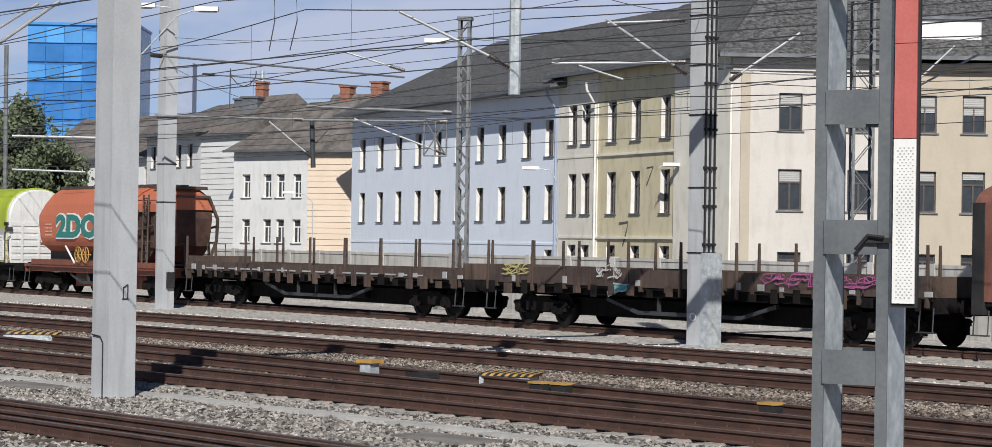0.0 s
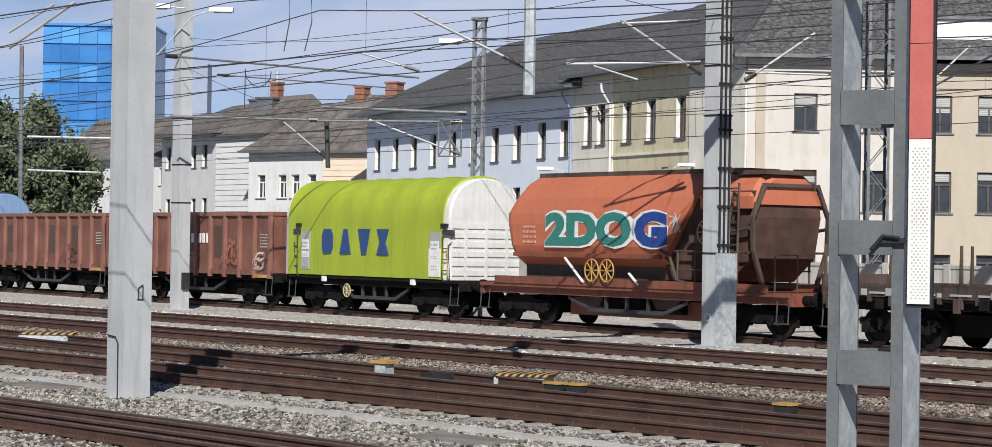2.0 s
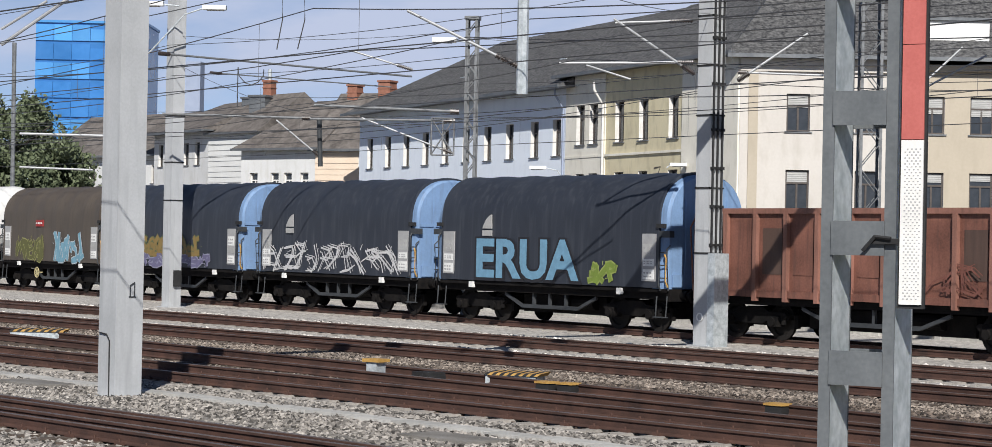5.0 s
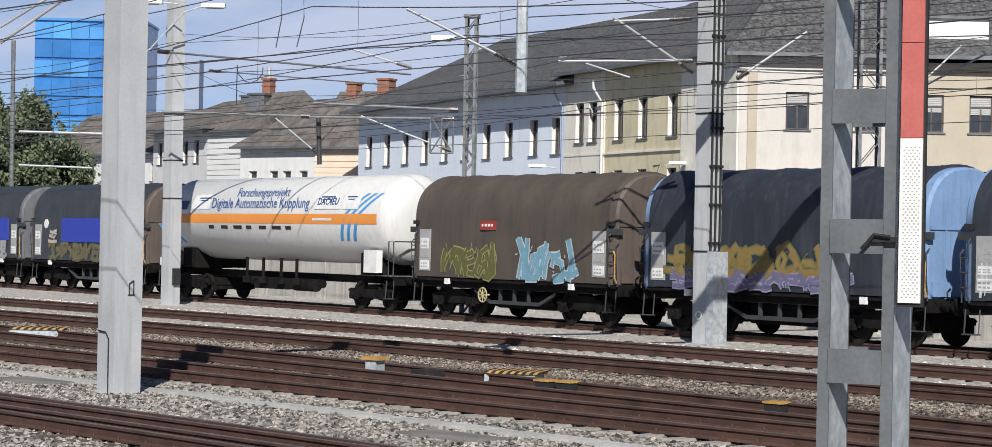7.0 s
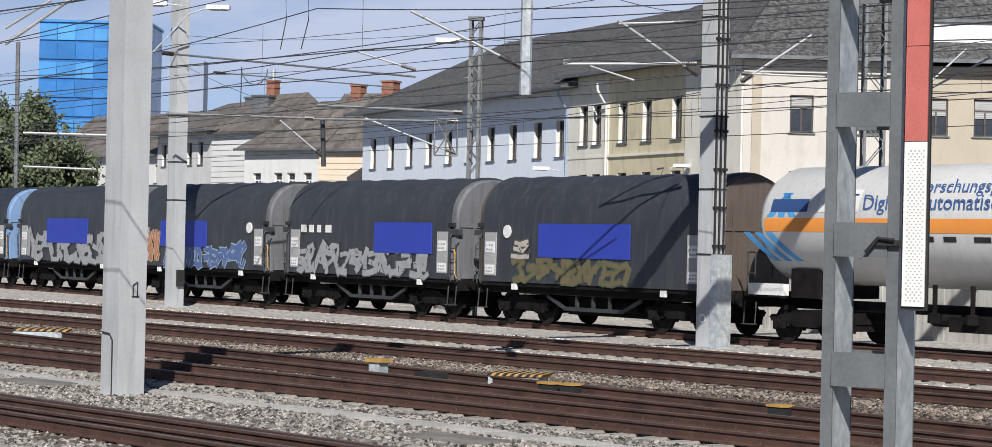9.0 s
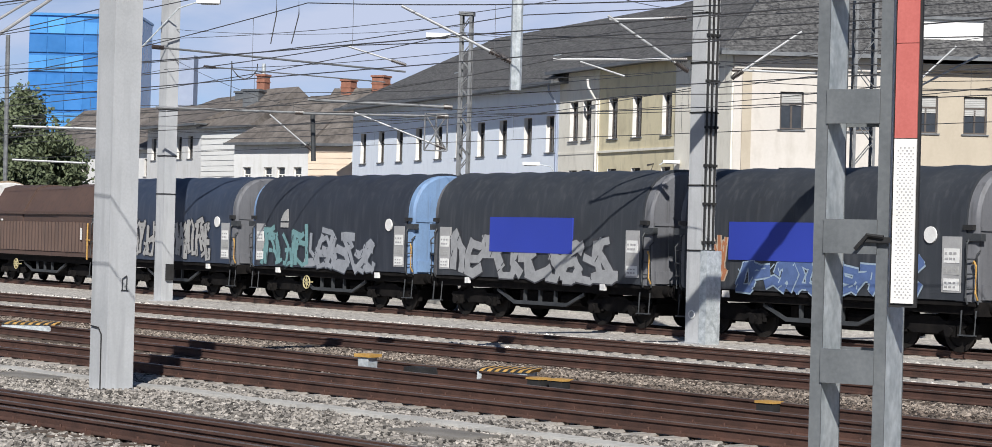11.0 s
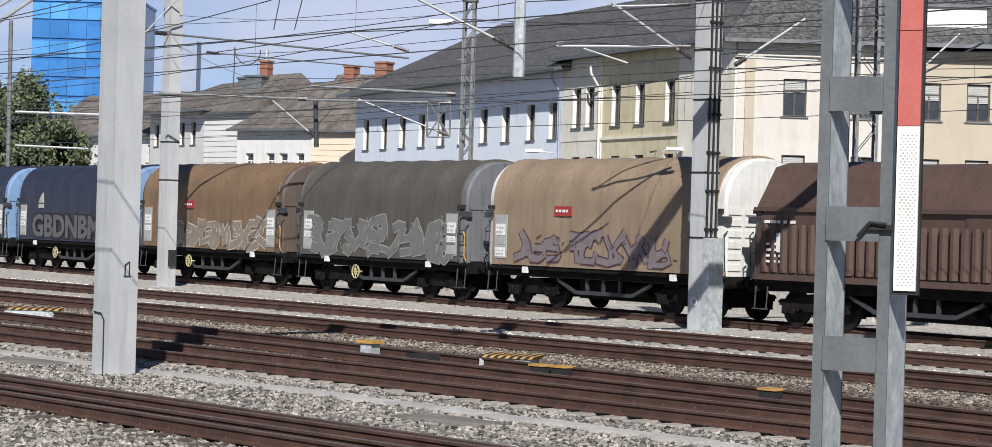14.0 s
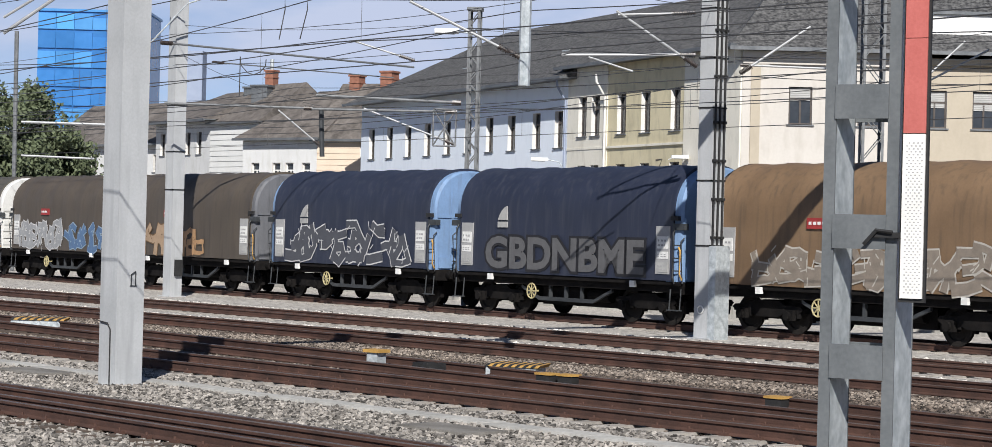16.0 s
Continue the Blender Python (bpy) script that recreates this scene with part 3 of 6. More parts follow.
chimney(-139.6, 98.9, 12.6, 14.8, 0.75, "red brick chimney with a pale metal flue", 1, 20)
chimney(-127.6, 98.2, 11.6, 13.9, 0.85, "square red brick chimney", 0, 20)
chimney(-125.0, 99.2, 11.6, 14.15, 1.0, "broad red brick chimney", 0, 20)
for x, y in ((-141.5, 98.6), (-139.0, 97.6)):
    bm = B()
    box(bm, -0.7, 0.7, -0.5, 0.5, -1.2, 0.8)
    box(bm, -0.8, 0.8, -0.6, 0.6, 0.8, 0.95)
    solid("roof_vent", bm, M["zinc"], "dark sheet-metal vent on the roof", "roof vent", m=pose(x, y, 12.7, 0, 0, 25))

# blue tower
tower = thing("office_tower", Matrix.Identity(4), "blue glass-clad office tower far off", "tower")
MT = frame_at((-312.0, 174.5), (-300.3, 187.9))
LT = 17.8
bm = B()
box(bm, 0, LT, 0, 14, -0.3, 37.0)
part("core", bm, M["tower_glass"], tower, at=MT)
for i in range(11):
    z = 3 + i * 3.1
    for j in range(6):
        bm = B()
        w = LT / 6
        box(bm, j * w + 0.05, (j + 1) * w - 0.05, -0.25, 0.05, z, z + (1.9 if j > 2 else 2.6))
        part("panel", bm, M["tower_light"] if (i == 10 and j < 5) or (j < 3 and i in (8, 5)) else M["tower_glass"], tower, at=MT)
bm = B()
box(bm, -0.2, LT + 0.2, -0.3, 14.2, 36.9, 37.3)
part("parapet", bm, M["tower_light"], tower, at=MT)
bm = B()
box(bm, -1.4, 1.4, -1.4, 1.4, -0.3, 35)
solid("far_tower", bm, M["far_grey"], "faint slim grey tower block far off", "tower", m=pose(-337, 221.8, 0, 0, 0, 40))

# boundary wall behind the freight track
fence = thing("boundary_wall", Matrix.Translation((-75, 47.9 + 0.102 * 75, -0.25)) @ pose(0, 0, 0, 0, 0, math.degrees(math.atan(TRAIN_K))), "pale grey concrete panel wall behind the tracks", "wall", kind="structure")
bm = B()
box(bm, -1.23, 1.23, -0.06, 0.06, 0, 2.1)
box(bm, -1.23, 1.23, -0.09, 0.09, 2.1, 2.2)
chamfer(bm, 0.012)
PANEL = finish(bm, "panel", M["wall_block"])
bm = B()
box(bm, -0.12, 0.12, -0.12, 0.12, 0, 2.24)
chamfer(bm, 0.015)
POST = finish(bm, "post", M["wall_block"])
for i in range(-40, 41):
    part("panel", PANEL, None, fence, at=pose(i * 2.5, 0, 0))
    part("post", POST, None, fence, at=pose(i * 2.5 + 1.25, 0, 0))

# ---- freight train ----
WHEELSETS = []
TRAIN_TURN = math.degrees(math.atan(TRAIN_K))
SPEED = 16.85


def prof(hw, z0, z1, ztop, n=10, p=2.3):
    """Half-rounded wagon cross-section: upright sides to z1, then a rounded roof to ztop."""
    pts = [(-hw, z0)]
    for i in range(2 * n + 1):
        a = math.pi - i * math.pi / (2 * n)
        c, s = math.cos(a), math.sin(a)
        pts.append((hw * math.copysign(abs(c) ** (2 / p), c), z1 + (ztop - z1) * abs(s) ** (2 / p)))
    pts.append((hw, z0))
    return pts


def wheel_meshes():
    bm = B()
    rings = []
    for y, r in ((-0.07, 0.10), (-0.06, 0.36), (-0.068, 0.45), (0.05, 0.46), (0.055, 0.49), (0.068, 0.49), (0.068, 0.37), (0.03, 0.34), (0.02, 0.12), (0.08, 0.1)):
        rings.append([(r * math.cos(k * math.tau / 20), y, r * math.sin(k * math.tau / 20)) for k in range(20)])
    loft(bm, rings)
    return finish(bm, "wheel", [M["wheel"]], True)


WHEEL = wheel_meshes()
bm = B()
tube(bm, (0, -1.0, 0), (0, 1.0, 0), 0.08, 10)
AXLE = finish(bm, "axle", M["wheel"], True)


def bogie_frame():
    bm = B()
    for s in (-1, 1):
        y = s * 1.0
        side = [(-1.35, 0.62), (-1.25, 0.70), (-0.62, 0.72), (-0.45, 0.82), (0.45, 0.82), (0.62, 0.72), (1.25, 0.70), (1.35, 0.62), (1.2, 0.52), (0.66, 0.52), (0.4, 0.40), (-0.4, 0.40), (-0.66, 0.52), (-1.2, 0.52)]
        loft(bm, [[(x, y - 0.06, z) for x, z in side], [(x, y + 0.06, z) for x, z in side]])
        for x in (-0.9, 0.9):
            box(bm, x - 0.17, x + 0.17, y + s * 0.03 - 0.14, y + s * 0.03 + 0.14, 0.34, 0.60)
            tube(bm, (x, y + s * 0.02, 0.46), (x, y + s * 0.24, 0.46), 0.12, 12)
            for q in (-0.25, 0.25):
                tube(bm, (x + q, y, 0.40), (x + q, y, 0.66), 0.07, 8)
    box(bm, -0.22, 0.22, -1.0, 1.0, 0.45, 0.85)
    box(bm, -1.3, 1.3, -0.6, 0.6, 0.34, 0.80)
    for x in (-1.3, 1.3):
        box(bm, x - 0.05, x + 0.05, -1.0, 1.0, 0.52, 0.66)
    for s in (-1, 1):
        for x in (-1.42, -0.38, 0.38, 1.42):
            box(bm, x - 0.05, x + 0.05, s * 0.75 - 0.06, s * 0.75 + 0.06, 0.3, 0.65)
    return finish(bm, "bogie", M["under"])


BOGIE = bogie_frame()


def add_bogie(parent, x):
    bo = part("bogie", BOGIE, None, parent, at=pose(x, 0, 0))
    for q in (-0.9, 0.9):
        ws = part("wheelset", AXLE, None, bo)
        ws.matrix_parent_inverse = pose(q, 0, 0.46)
        WHEELSETS.append(ws)
    return bo


# a wheelset is one rolling mesh: axle and both wheels
bm = B()
bm.from_mesh(AXLE)
for s in (-1, 1):
    tmp = WHEEL.copy()
    tmp.transform(pose(0, s * 0.75, 0, 0, 0, 180 if s < 0 else 0))
    bm.from_mesh(tmp)
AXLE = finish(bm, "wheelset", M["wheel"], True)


BUFFER = []


def add_buffers(t, half):
    """Four buffers and two draw hooks."""
    if not BUFFER:
        bm = B()
        rings = []
        for x, r in ((-0.60, 0.13), (-0.30, 0.13), (-0.30, 0.085), (-0.05, 0.085), (-0.05, 0.23), (-0.012, 0.235), (-0.005, 0.2)):
            rings.append([(x, r * math.cos(k * math.tau / 14), r * math.sin(k * math.tau / 14)) for k in range(14)])
        loft(bm, rings)
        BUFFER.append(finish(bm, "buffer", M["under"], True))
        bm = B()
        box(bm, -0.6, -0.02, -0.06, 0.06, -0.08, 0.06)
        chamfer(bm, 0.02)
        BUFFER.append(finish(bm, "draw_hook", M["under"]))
    for q in (-1, 1):
        for s in (-1, 1):
            part("buffer", BUFFER[0], None, t, at=pose(q * half, s * 0.875, 1.03, 0, 0, 0 if q > 0 else 180))
        part("draw_hook", BUFFER[1], None, t, at=pose(q * half, 0, 1.0, 0, 0, 0 if q > 0 else 180))


def underframe(t, half, deck=1.2, material=None, truss=True, open_deck=False):
    """Sole bars, end beams, deck edge, buffers, brake gear and steps of a wagon."""
    e = half - 0.62
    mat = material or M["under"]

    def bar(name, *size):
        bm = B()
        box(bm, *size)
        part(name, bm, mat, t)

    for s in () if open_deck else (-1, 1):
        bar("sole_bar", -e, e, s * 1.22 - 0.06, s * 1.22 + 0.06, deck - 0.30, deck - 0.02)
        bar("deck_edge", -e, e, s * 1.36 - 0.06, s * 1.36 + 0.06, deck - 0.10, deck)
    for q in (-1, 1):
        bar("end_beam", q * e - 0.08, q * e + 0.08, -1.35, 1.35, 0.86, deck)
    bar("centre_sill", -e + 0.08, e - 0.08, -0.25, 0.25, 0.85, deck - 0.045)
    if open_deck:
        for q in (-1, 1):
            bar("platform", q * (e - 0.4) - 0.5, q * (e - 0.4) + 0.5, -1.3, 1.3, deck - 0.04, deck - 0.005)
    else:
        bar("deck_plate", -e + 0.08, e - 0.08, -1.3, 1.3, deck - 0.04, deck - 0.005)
        # added solid box, blacks out the view between the bogies
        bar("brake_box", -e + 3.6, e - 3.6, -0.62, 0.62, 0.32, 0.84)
    add_buffers(t, half)
    bm = B()
    L = half * 0.36
    if truss:
        for q in (-1, 1):
            tb = B()
            side = [(-L, 0.90), (-L * 0.62, 0.56), (L * 0.62, 0.56), (L, 0.90), (L, 0.80), (L * 0.6, 0.45), (-L * 0.6, 0.45), (-L, 0.80)]
            loft(tb, [[(x, q * 1.15 + d, z) for x, z in side] for d in (-0.04, 0.04)])
            for x in (-L * 0.35, 0.0, L * 0.35):
                box(tb, x - 0.04, x + 0.04, q * 1.15 - 0.045, q * 1.15 + 0.045, 0.5, 0.95)
            part("truss", tb, M["galv_dark"], t, "grey pressed steel truss")
    box(bm, -L * 0.5, L * 0.2, -0.95, -0.45, 0.5, 0.86)
    tube(bm, (L * 0.3, -0.7, 0.66), (L * 0.75, -0.7, 0.66), 0.19, 12)
    part("brake_gear", bm, M["under"], t)
    for q in (-1, 1):
        bm = B()
        x = q * (half - 0.85)
        pipe(bm, [(x - 0.22, -1.36, 1.0), (x - 0.22, -1.40, 0.42), (x + 0.22, -1.40, 0.42), (x + 0.22, -1.36, 1.0)], 0.022, 6)
        box(bm, x - 0.22, x + 0.22, -1.5, -1.32, 0.40, 0.43)
        part("step", bm, M["galv_dark"], t)


def handwheel(t, x, z, y=-1.44, r=0.22, mat="pale_yellow"):
    bm = B()
    torus(bm, (x, y, z), r, 0.022)
    for k in range(4):
        a = k * math.pi / 4
        tube(bm, (x - r * math.cos(a), y, z - r * math.sin(a)), (x + r * math.cos(a), y, z + r * math.sin(a)), 0.018, 5)
    tube(bm, (x, y, z), (x, y + 0.25, z), 0.03, 6)
    part("handwheel", bm, M[mat], t, "spoked brake handwheel")


def plate(t, x0, x1, z0, z1, mat, name="plate", y=-1.47, thick=0.012, label=""):
    bm = B()
    box(bm, x0, x1, y - thick, y + 0.03, z0, z1)
    return part(name, bm, M[mat] if isinstance(mat, str) else mat, t, label)


def bars(t, x0, x1, z0, z1, mat, n, name="marking", y=-1.475, rows=1, seed=1):
    """Plain bars in place of small writing."""
    rn = random.Random(seed)
    bm = B()
    hh = (z1 - z0) / rows
    for r in range(rows):
        x = x0
        while x < x1 - 0.02:
            w = min((x1 - x0) / n * rn.uniform(0.5, 1.0), x1 - x)
            box(bm, x, x + w * 0.8, y - 0.006, y + 0.02, z0 + r * hh + hh * 0.2, z0 + (r + (0.62 if rows > 1 else 0.85)) * hh)
            x += (x1 - x0) / n
    return tagged(part(name, bm, M[mat] if isinstance(mat, str) else mat, t), kind="stuff")


PAINT = {}


def paint(c):
    if c not in PAINT:
        PAINT[c] = surface("sprayed_paint", dim(c, 0.72), c, big=5.0, fine=30.0, rough=0.65, bump=0.03)
    return PAINT[c]


def ribbon(bm, pts, w, y, z_flat=0.008):
    """A flat brush stroke of width w through pts (x, z), raised off the wagon side at y."""
    left, right = [], []
    for i, p in enumerate(pts):
        a, b = Vector(pts[max(i - 1, 0)]), Vector(pts[min(i + 1, len(pts) - 1)])
        d = (b - a)
        d = d.normalized() if d.length > 1e-6 else Vector((1, 0))
        n = Vector((-d.y, d.x)) * w / 2
        left.append((p[0] + n.x, y, p[1] + n.y))
        right.append((p[0] - n.x, y, p[1] - n.y))
    vl, vr = [bm.verts.new(p) for p in left], [bm.verts.new(p) for p in right]
    for i in range(len(pts) - 1):
        bm.faces.new((vl[i], vl[i + 1], vr[i + 1], vr[i]))


STROKES = [
    [(0.1, 0.0), (0.1, 1.0)], [(0.9, 0.0), (0.85, 1.0)], [(0.05, 0.95), (0.95, 0.9)], [(0.0, 0.5), (0.9, 0.55)], [(0.05, 0.05), (0.95, 0.1)],
    [(0.1, 0.95), (0.9, 0.05)], [(0.1, 0.0), (0.9, 1.0)], [(0.9, 0.8), (0.6, 1.0), (0.2, 0.85), (0.1, 0.45), (0.3, 0.05), (0.75, 0.05), (0.95, 0.3)],
    [(0.1, 0.95), (0.7, 0.9), (0.85, 0.7), (0.6, 0.5), (0.15, 0.5)], [(0.15, 0.5), (0.75, 0.45), (0.9, 0.2), (0.6, 0.0), (0.1, 0.05)],
    [(0.5, 0.0), (0.5, 0.55), (0.1, 1.0)], [(0.5, 0.5), (0.95, 1.0)],
]


def graffiti(t, x0, x1, z0, z1, fill, line, n, seed, y=-1.472, under=None, thick=None):
    """Sprayed tags without readable letters: leaning fat strokes with outlines, shadows and loose lines."""
    rn = random.Random(seed)
    w, h = (x1 - x0) / n, z1 - z0
    fb, lb = B(), B()
    wd = thick or min(w, h) * (0.27 if fill else 0.07)
    for i in range(int(n * 1.5)):
        cx, cz = x0 + i * w / 1.5 - 0.1 * w, z0 + rn.uniform(-0.05, 0.08) * h
        sx, sz, lean = w * rn.uniform(0.7, 1.15), h * rn.uniform(0.75, 1.05), rn.uniform(-0.15, 0.4) * w
        for j in range(3):
            k = rn.randrange(len(STROKES))
            raw = STROKES[k]
            if len(raw) == 2:
                raw = [raw[0], ((raw[0][0] + raw[1][0]) / 2 + rn.uniform(-0.28, 0.28), (raw[0][1] + raw[1][1]) / 2 + rn.uniform(-0.12, 0.12)), raw[1]]
            pts = [(cx + (u + rn.uniform(-0.12, 0.12)) * sx + lean * v, cz + (v + rn.uniform(-0.1, 0.1)) * sz) for u, v in raw]
            dy = 0.0012 * j + 0.0004 * (i % 3)
            ww = wd * rn.uniform(0.6, 1.15)
            if fill:
                ribbon(lb, pts, ww + 0.09, y - dy)
                ribbon(fb, pts, ww, y - 0.006 - dy)
            else:
                ribbon(lb, pts, ww, y - 0.006 - dy)
                ribbon(lb, [(a + 0.12 * w, b + 0.06 * h) for a, b in pts], ww * 0.5, y - 0.005 - dy)
        for _ in range(2):
            a, b = cx + rn.uniform(0, 1) * w, cz + rn.uniform(0.1, 0.9) * h
            ribbon(lb, [(a, b), (a + rn.uniform(-0.2, 0.2) * w, b + rn.uniform(-0.3, 0.3) * h)], 0.035, y - 0.0105)
    if under:
        bm = B()
        k = n * 4
        top = [(x0 - 0.2 + (x1 - x0 + 0.4) * i / k, z1 + rn.uniform(-0.25, 0.3)) for i in range(k + 1)]
        bot = [(x0 - 0.2 + (x1 - x0 + 0.4) * i / k, z0 - rn.uniform(0.0, 0.08)) for i in range(k + 1)]
        va, vb = [bm.verts.new((a, y + 0.006, b)) for a, b in top], [bm.verts.new((a, y + 0.006, b)) for a, b in bot]
        for i in range(k):
            bm.faces.new((va[i], va[i + 1], vb[i + 1], vb[i]))
        part("graffiti_ground", bm, paint(under), t)
    if fill:
        tagged(part("graffiti", fb, paint(fill), t, "sprayed graffiti strokes"), kind="stuff")
    else:
        fb.free()
    tagged(part("graffiti_outline", lb, paint(line), t), kind="stuff")


def words(t, text, x, z, size, mat, y=-1.49, name="lettering", bold=0.0, extrude=0.004, squeeze=1.0, at=None, label=""):
    cu = bpy.data.curves.new(name, "FONT")
    cu.body, cu.size, cu.offset, cu.extrude, cu.align_x = text, size, bold, extrude, "CENTER"
    cu.resolution_u = 3
    tmp = bpy.data.objects.new(name, cu)
    me = bpy.data.meshes.new_from_object(tmp)
    bpy.data.objects.remove(tmp)
    me.materials.clear()
    me.materials.append(M[mat] if isinstance(mat, str) else mat)
    me.transform(Matrix.Diagonal((squeeze, 1, 1, 1)))
    return part(name, me, None, t, label, at=at if at is not None else pose(x, y, z, 90, 0, 0))


TARP = {}


def tarp_mesh(L, mat, ribs=7, hw=1.46, z0=1.22, z1=3.06, ztop=4.48):
    bm = B()
    rings = []
    nseg = ribs * 6
    for i in range(nseg + 1):
        x = -L / 2 + L * i / nseg
        sag = 0.03 * math.sin(math.pi * (i % 6) / 6)
        rings.append([(x, yy * (1 - sag * (0.7 if z > z1 else 0.15)), z - (sag * 1.1 if z > z1 + 0.2 else 0)) for yy, z in prof(hw, z0, z1, ztop)])
    loft(bm, rings, caps=True)
    return finish(bm, "tarpaulin", mat, True)


def end_cap_mesh(mat, hw=1.40, z0=1.2, z1=3.04, ztop=4.40):
    bm = B()
    loft(bm, [[(x, y * k, z if z < 2 else z - d) for y, z in prof(hw, z0, z1, ztop)] for x, k, d in ((-0.35, 1, 0), (0.22, 1, 0), (0.30, 0.96, 0.06))])
    return finish(bm, "end_wall", mat, True)


RIBS = {}


def end_ribs(ew, cap):
    """Upright and level stiffeners on an end wall."""
    if cap.name.startswith("white"):
        sizes = [(y - 0.05, y + 0.05, 1.2, 2.95, 0.36) for y in (-0.8, 0.0, 0.8)] + [(-1.3, 1.3, 1.35 + i * 0.3, 1.52 + i * 0.3, 0.34) for i in range(6)]
    else:
        sizes = [(y - 0.04, y + 0.04, 1.2, 3.7, 0.325) for y in (-0.75, 0.75)] + [(-1.32, 1.32, 2.86, 2.95, 0.335), (-1.25, 1.25, 1.25, 1.6, 0.36)]
    for k, (y0, y1, z0, z1, x1) in enumerate(sizes):
        key = cap.name, k
        if key not in RIBS:
            bm = B()
            box(bm, 0.28, x1, y0, y1, z0, z1)
            RIBS[key] = finish(bm, "rib", cap)
        part("rib", RIBS[key], None, ew)


def end_detail(t, x, q):
    """Ladder rails, lock boxes and label plates by an end wall; q: +1 the leading end."""
    bm = B()
    pipe(bm, [(x, -1.45, 1.15), (x, -1.52, 1.3), (x, -1.52, 2.55), (x, -1.42, 2.7)], 0.025, 6)
    pipe(bm, [(x + q * 0.28, -1.40, 1.15), (x + q * 0.28, -1.48, 2.3), (x + q * 0.28, -1.36, 2.4)], 0.022, 6)
    for z in (1.5, 1.85, 2.2):
        tube(bm, (x, -1.5, z), (x + q * 0.28, -1.46, z), 0.018, 5)
    box(bm, x - 0.1, x + 0.38 * q if q > 0 else x + 0.1, -1.46, -1.30, 2.62, 2.80) if q > 0 else box(bm, x - 0.38, x + 0.1, -1.46, -1.30, 2.62, 2.80)
    part("end_ladder", bm, M["galv_dark"], t)
    bm = B()
    box(bm, x - 0.16, x + 0.16, -1.50, -1.30, 2.88, 3.0)
    chamfer(bm, 0.02)
    part("latch_beam", bm, M["black"], t, "black latch beam across the end")
    if q > 0:
        bm = B()
        pipe(bm, [(x + 0.30, -1.44, 1.25), (x + 0.30, -1.52, 1.4), (x + 0.30, -1.52, 2.05), (x + 0.22, -1.5, 2.15), (x + 0.14, -1.44, 2.1)], 0.024, 6)
        part("grab_rail", bm, M["yellow"], t, "yellow painted grab rail")


def hood_wagon(q0, q1, tarp, cap, label, ribs=7, wheel=True, body=None, back=0.0, rise=0.0):
    """A four-axle coil wagon with telescoping hood, from coupling q0 (rear) to q1."""
    half = (q1 - q0) / 2
    t = thing("hood_wagon", Matrix.Identity(4), label, "freight wagon", "wagons of the freight train")
    t["q"] = (q0 + q1) / 2
    underframe(t, half)
    L = 2 * half - 1.8 if body is None else body
    part("tarpaulin", tarp_mesh(L + back, tarp, ribs, z1=3.06 + rise, ztop=4.48 + rise), None, t, at=pose(-back / 2, 0, 0))
    for q in (-1, 1):
        key = ("cap", cap.name, rise)
        if key not in TARP:
            TARP[key] = end_cap_mesh(cap, z1=3.04 + rise, ztop=4.40 + rise)
        ew = part("end_wall", TARP[key], None, t, at=pose(L / 2 + 0.02 if q > 0 else -L / 2 - back - 0.02, 0, 0, 0, 0, 0 if q > 0 else 180))
        end_ribs(ew, cap)
        end_detail(t, q * (L / 2 + 0.08), q)
        plate(t, q * (L / 2 - 0.42) - 0.3, q * (L / 2 - 0.42) + 0.3, 1.4, 2.72, "grey_dot", "label_board", y=-1.466, thick=0.006, label="worn grey label board")
        for i, (zz, hh) in enumerate(((1.45, 0.28), (1.82, 0.2), (2.1, 0.34))):
            plate(t, q * (L / 2 - 0.42) - 0.24, q * (L / 2 - 0.42) + 0.24, zz, zz + hh, "white" if (i + int(q0)) % 3 else "blind", "label_plate")
            tagged(bars(t, q * (L / 2 - 0.42) - 0.2, q * (L / 2 - 0.42) + 0.2, zz + 0.04, zz + hh - 0.04, "grey_dot", 3, "label_marking", y=-1.482, rows=2, seed=i), kind="stuff")
        add_bogie(t, q * (half - 2.5))
        bm = B()
        box(bm, q * (L / 2 - 1.7) - 0.1, q * (L / 2 - 1.7) + 0.1, -1.5, -1.40, 1.0, 1.18)
        part("lashing_ring", bm, M["white"], t, "pale painted lashing point")
    if wheel:
        handwheel(t, -half * 0.22, 0.72)
    return t, L, half


def hexmat(name, c, streak=None, **kw):
    return worn(name, c, streak, big=0.9, fine=18.0, rough=kw.pop("rough", 0.6), bump=0.06, **kw)


T_BLACK = hexmat("black_tarp", (0.030, 0.035, 0.047), (0.05, 0.056, 0.068), rough=0.5)
T_GREY = hexmat("dark_grey_tarp", (0.040, 0.045, 0.053), (0.062, 0.066, 0.074), rough=0.5)
T_NAVY = hexmat("dark_navy_tarp", (0.025, 0.031, 0.055), (0.045, 0.05, 0.068), rough=0.5)
T_SLATE = hexmat("slate_blue_tarp", (0.036, 0.050, 0.082), (0.06, 0.07, 0.095), rough=0.5)
T_BROWN = hexmat("brown_tarp", (0.095, 0.078, 0.062), (0.06, 0.05, 0.042))
T_OLIVE = hexmat("olive_grey_tarp", (0.10, 0.092, 0.078), (0.06, 0.055, 0.048))
T_TAN = hexmat("tan_brown_tarp", (0.21, 0.135, 0.078), (0.11, 0.078, 0.05))
T_BEIGE = hexmat("beige_tarp", (0.30, 0.225, 0.155), (0.19, 0.145, 0.10))
T_GREEN = hexmat("lime_green_tarp", (0.34, 0.42, 0.035), (0.26, 0.32, 0.035), k=0.88)
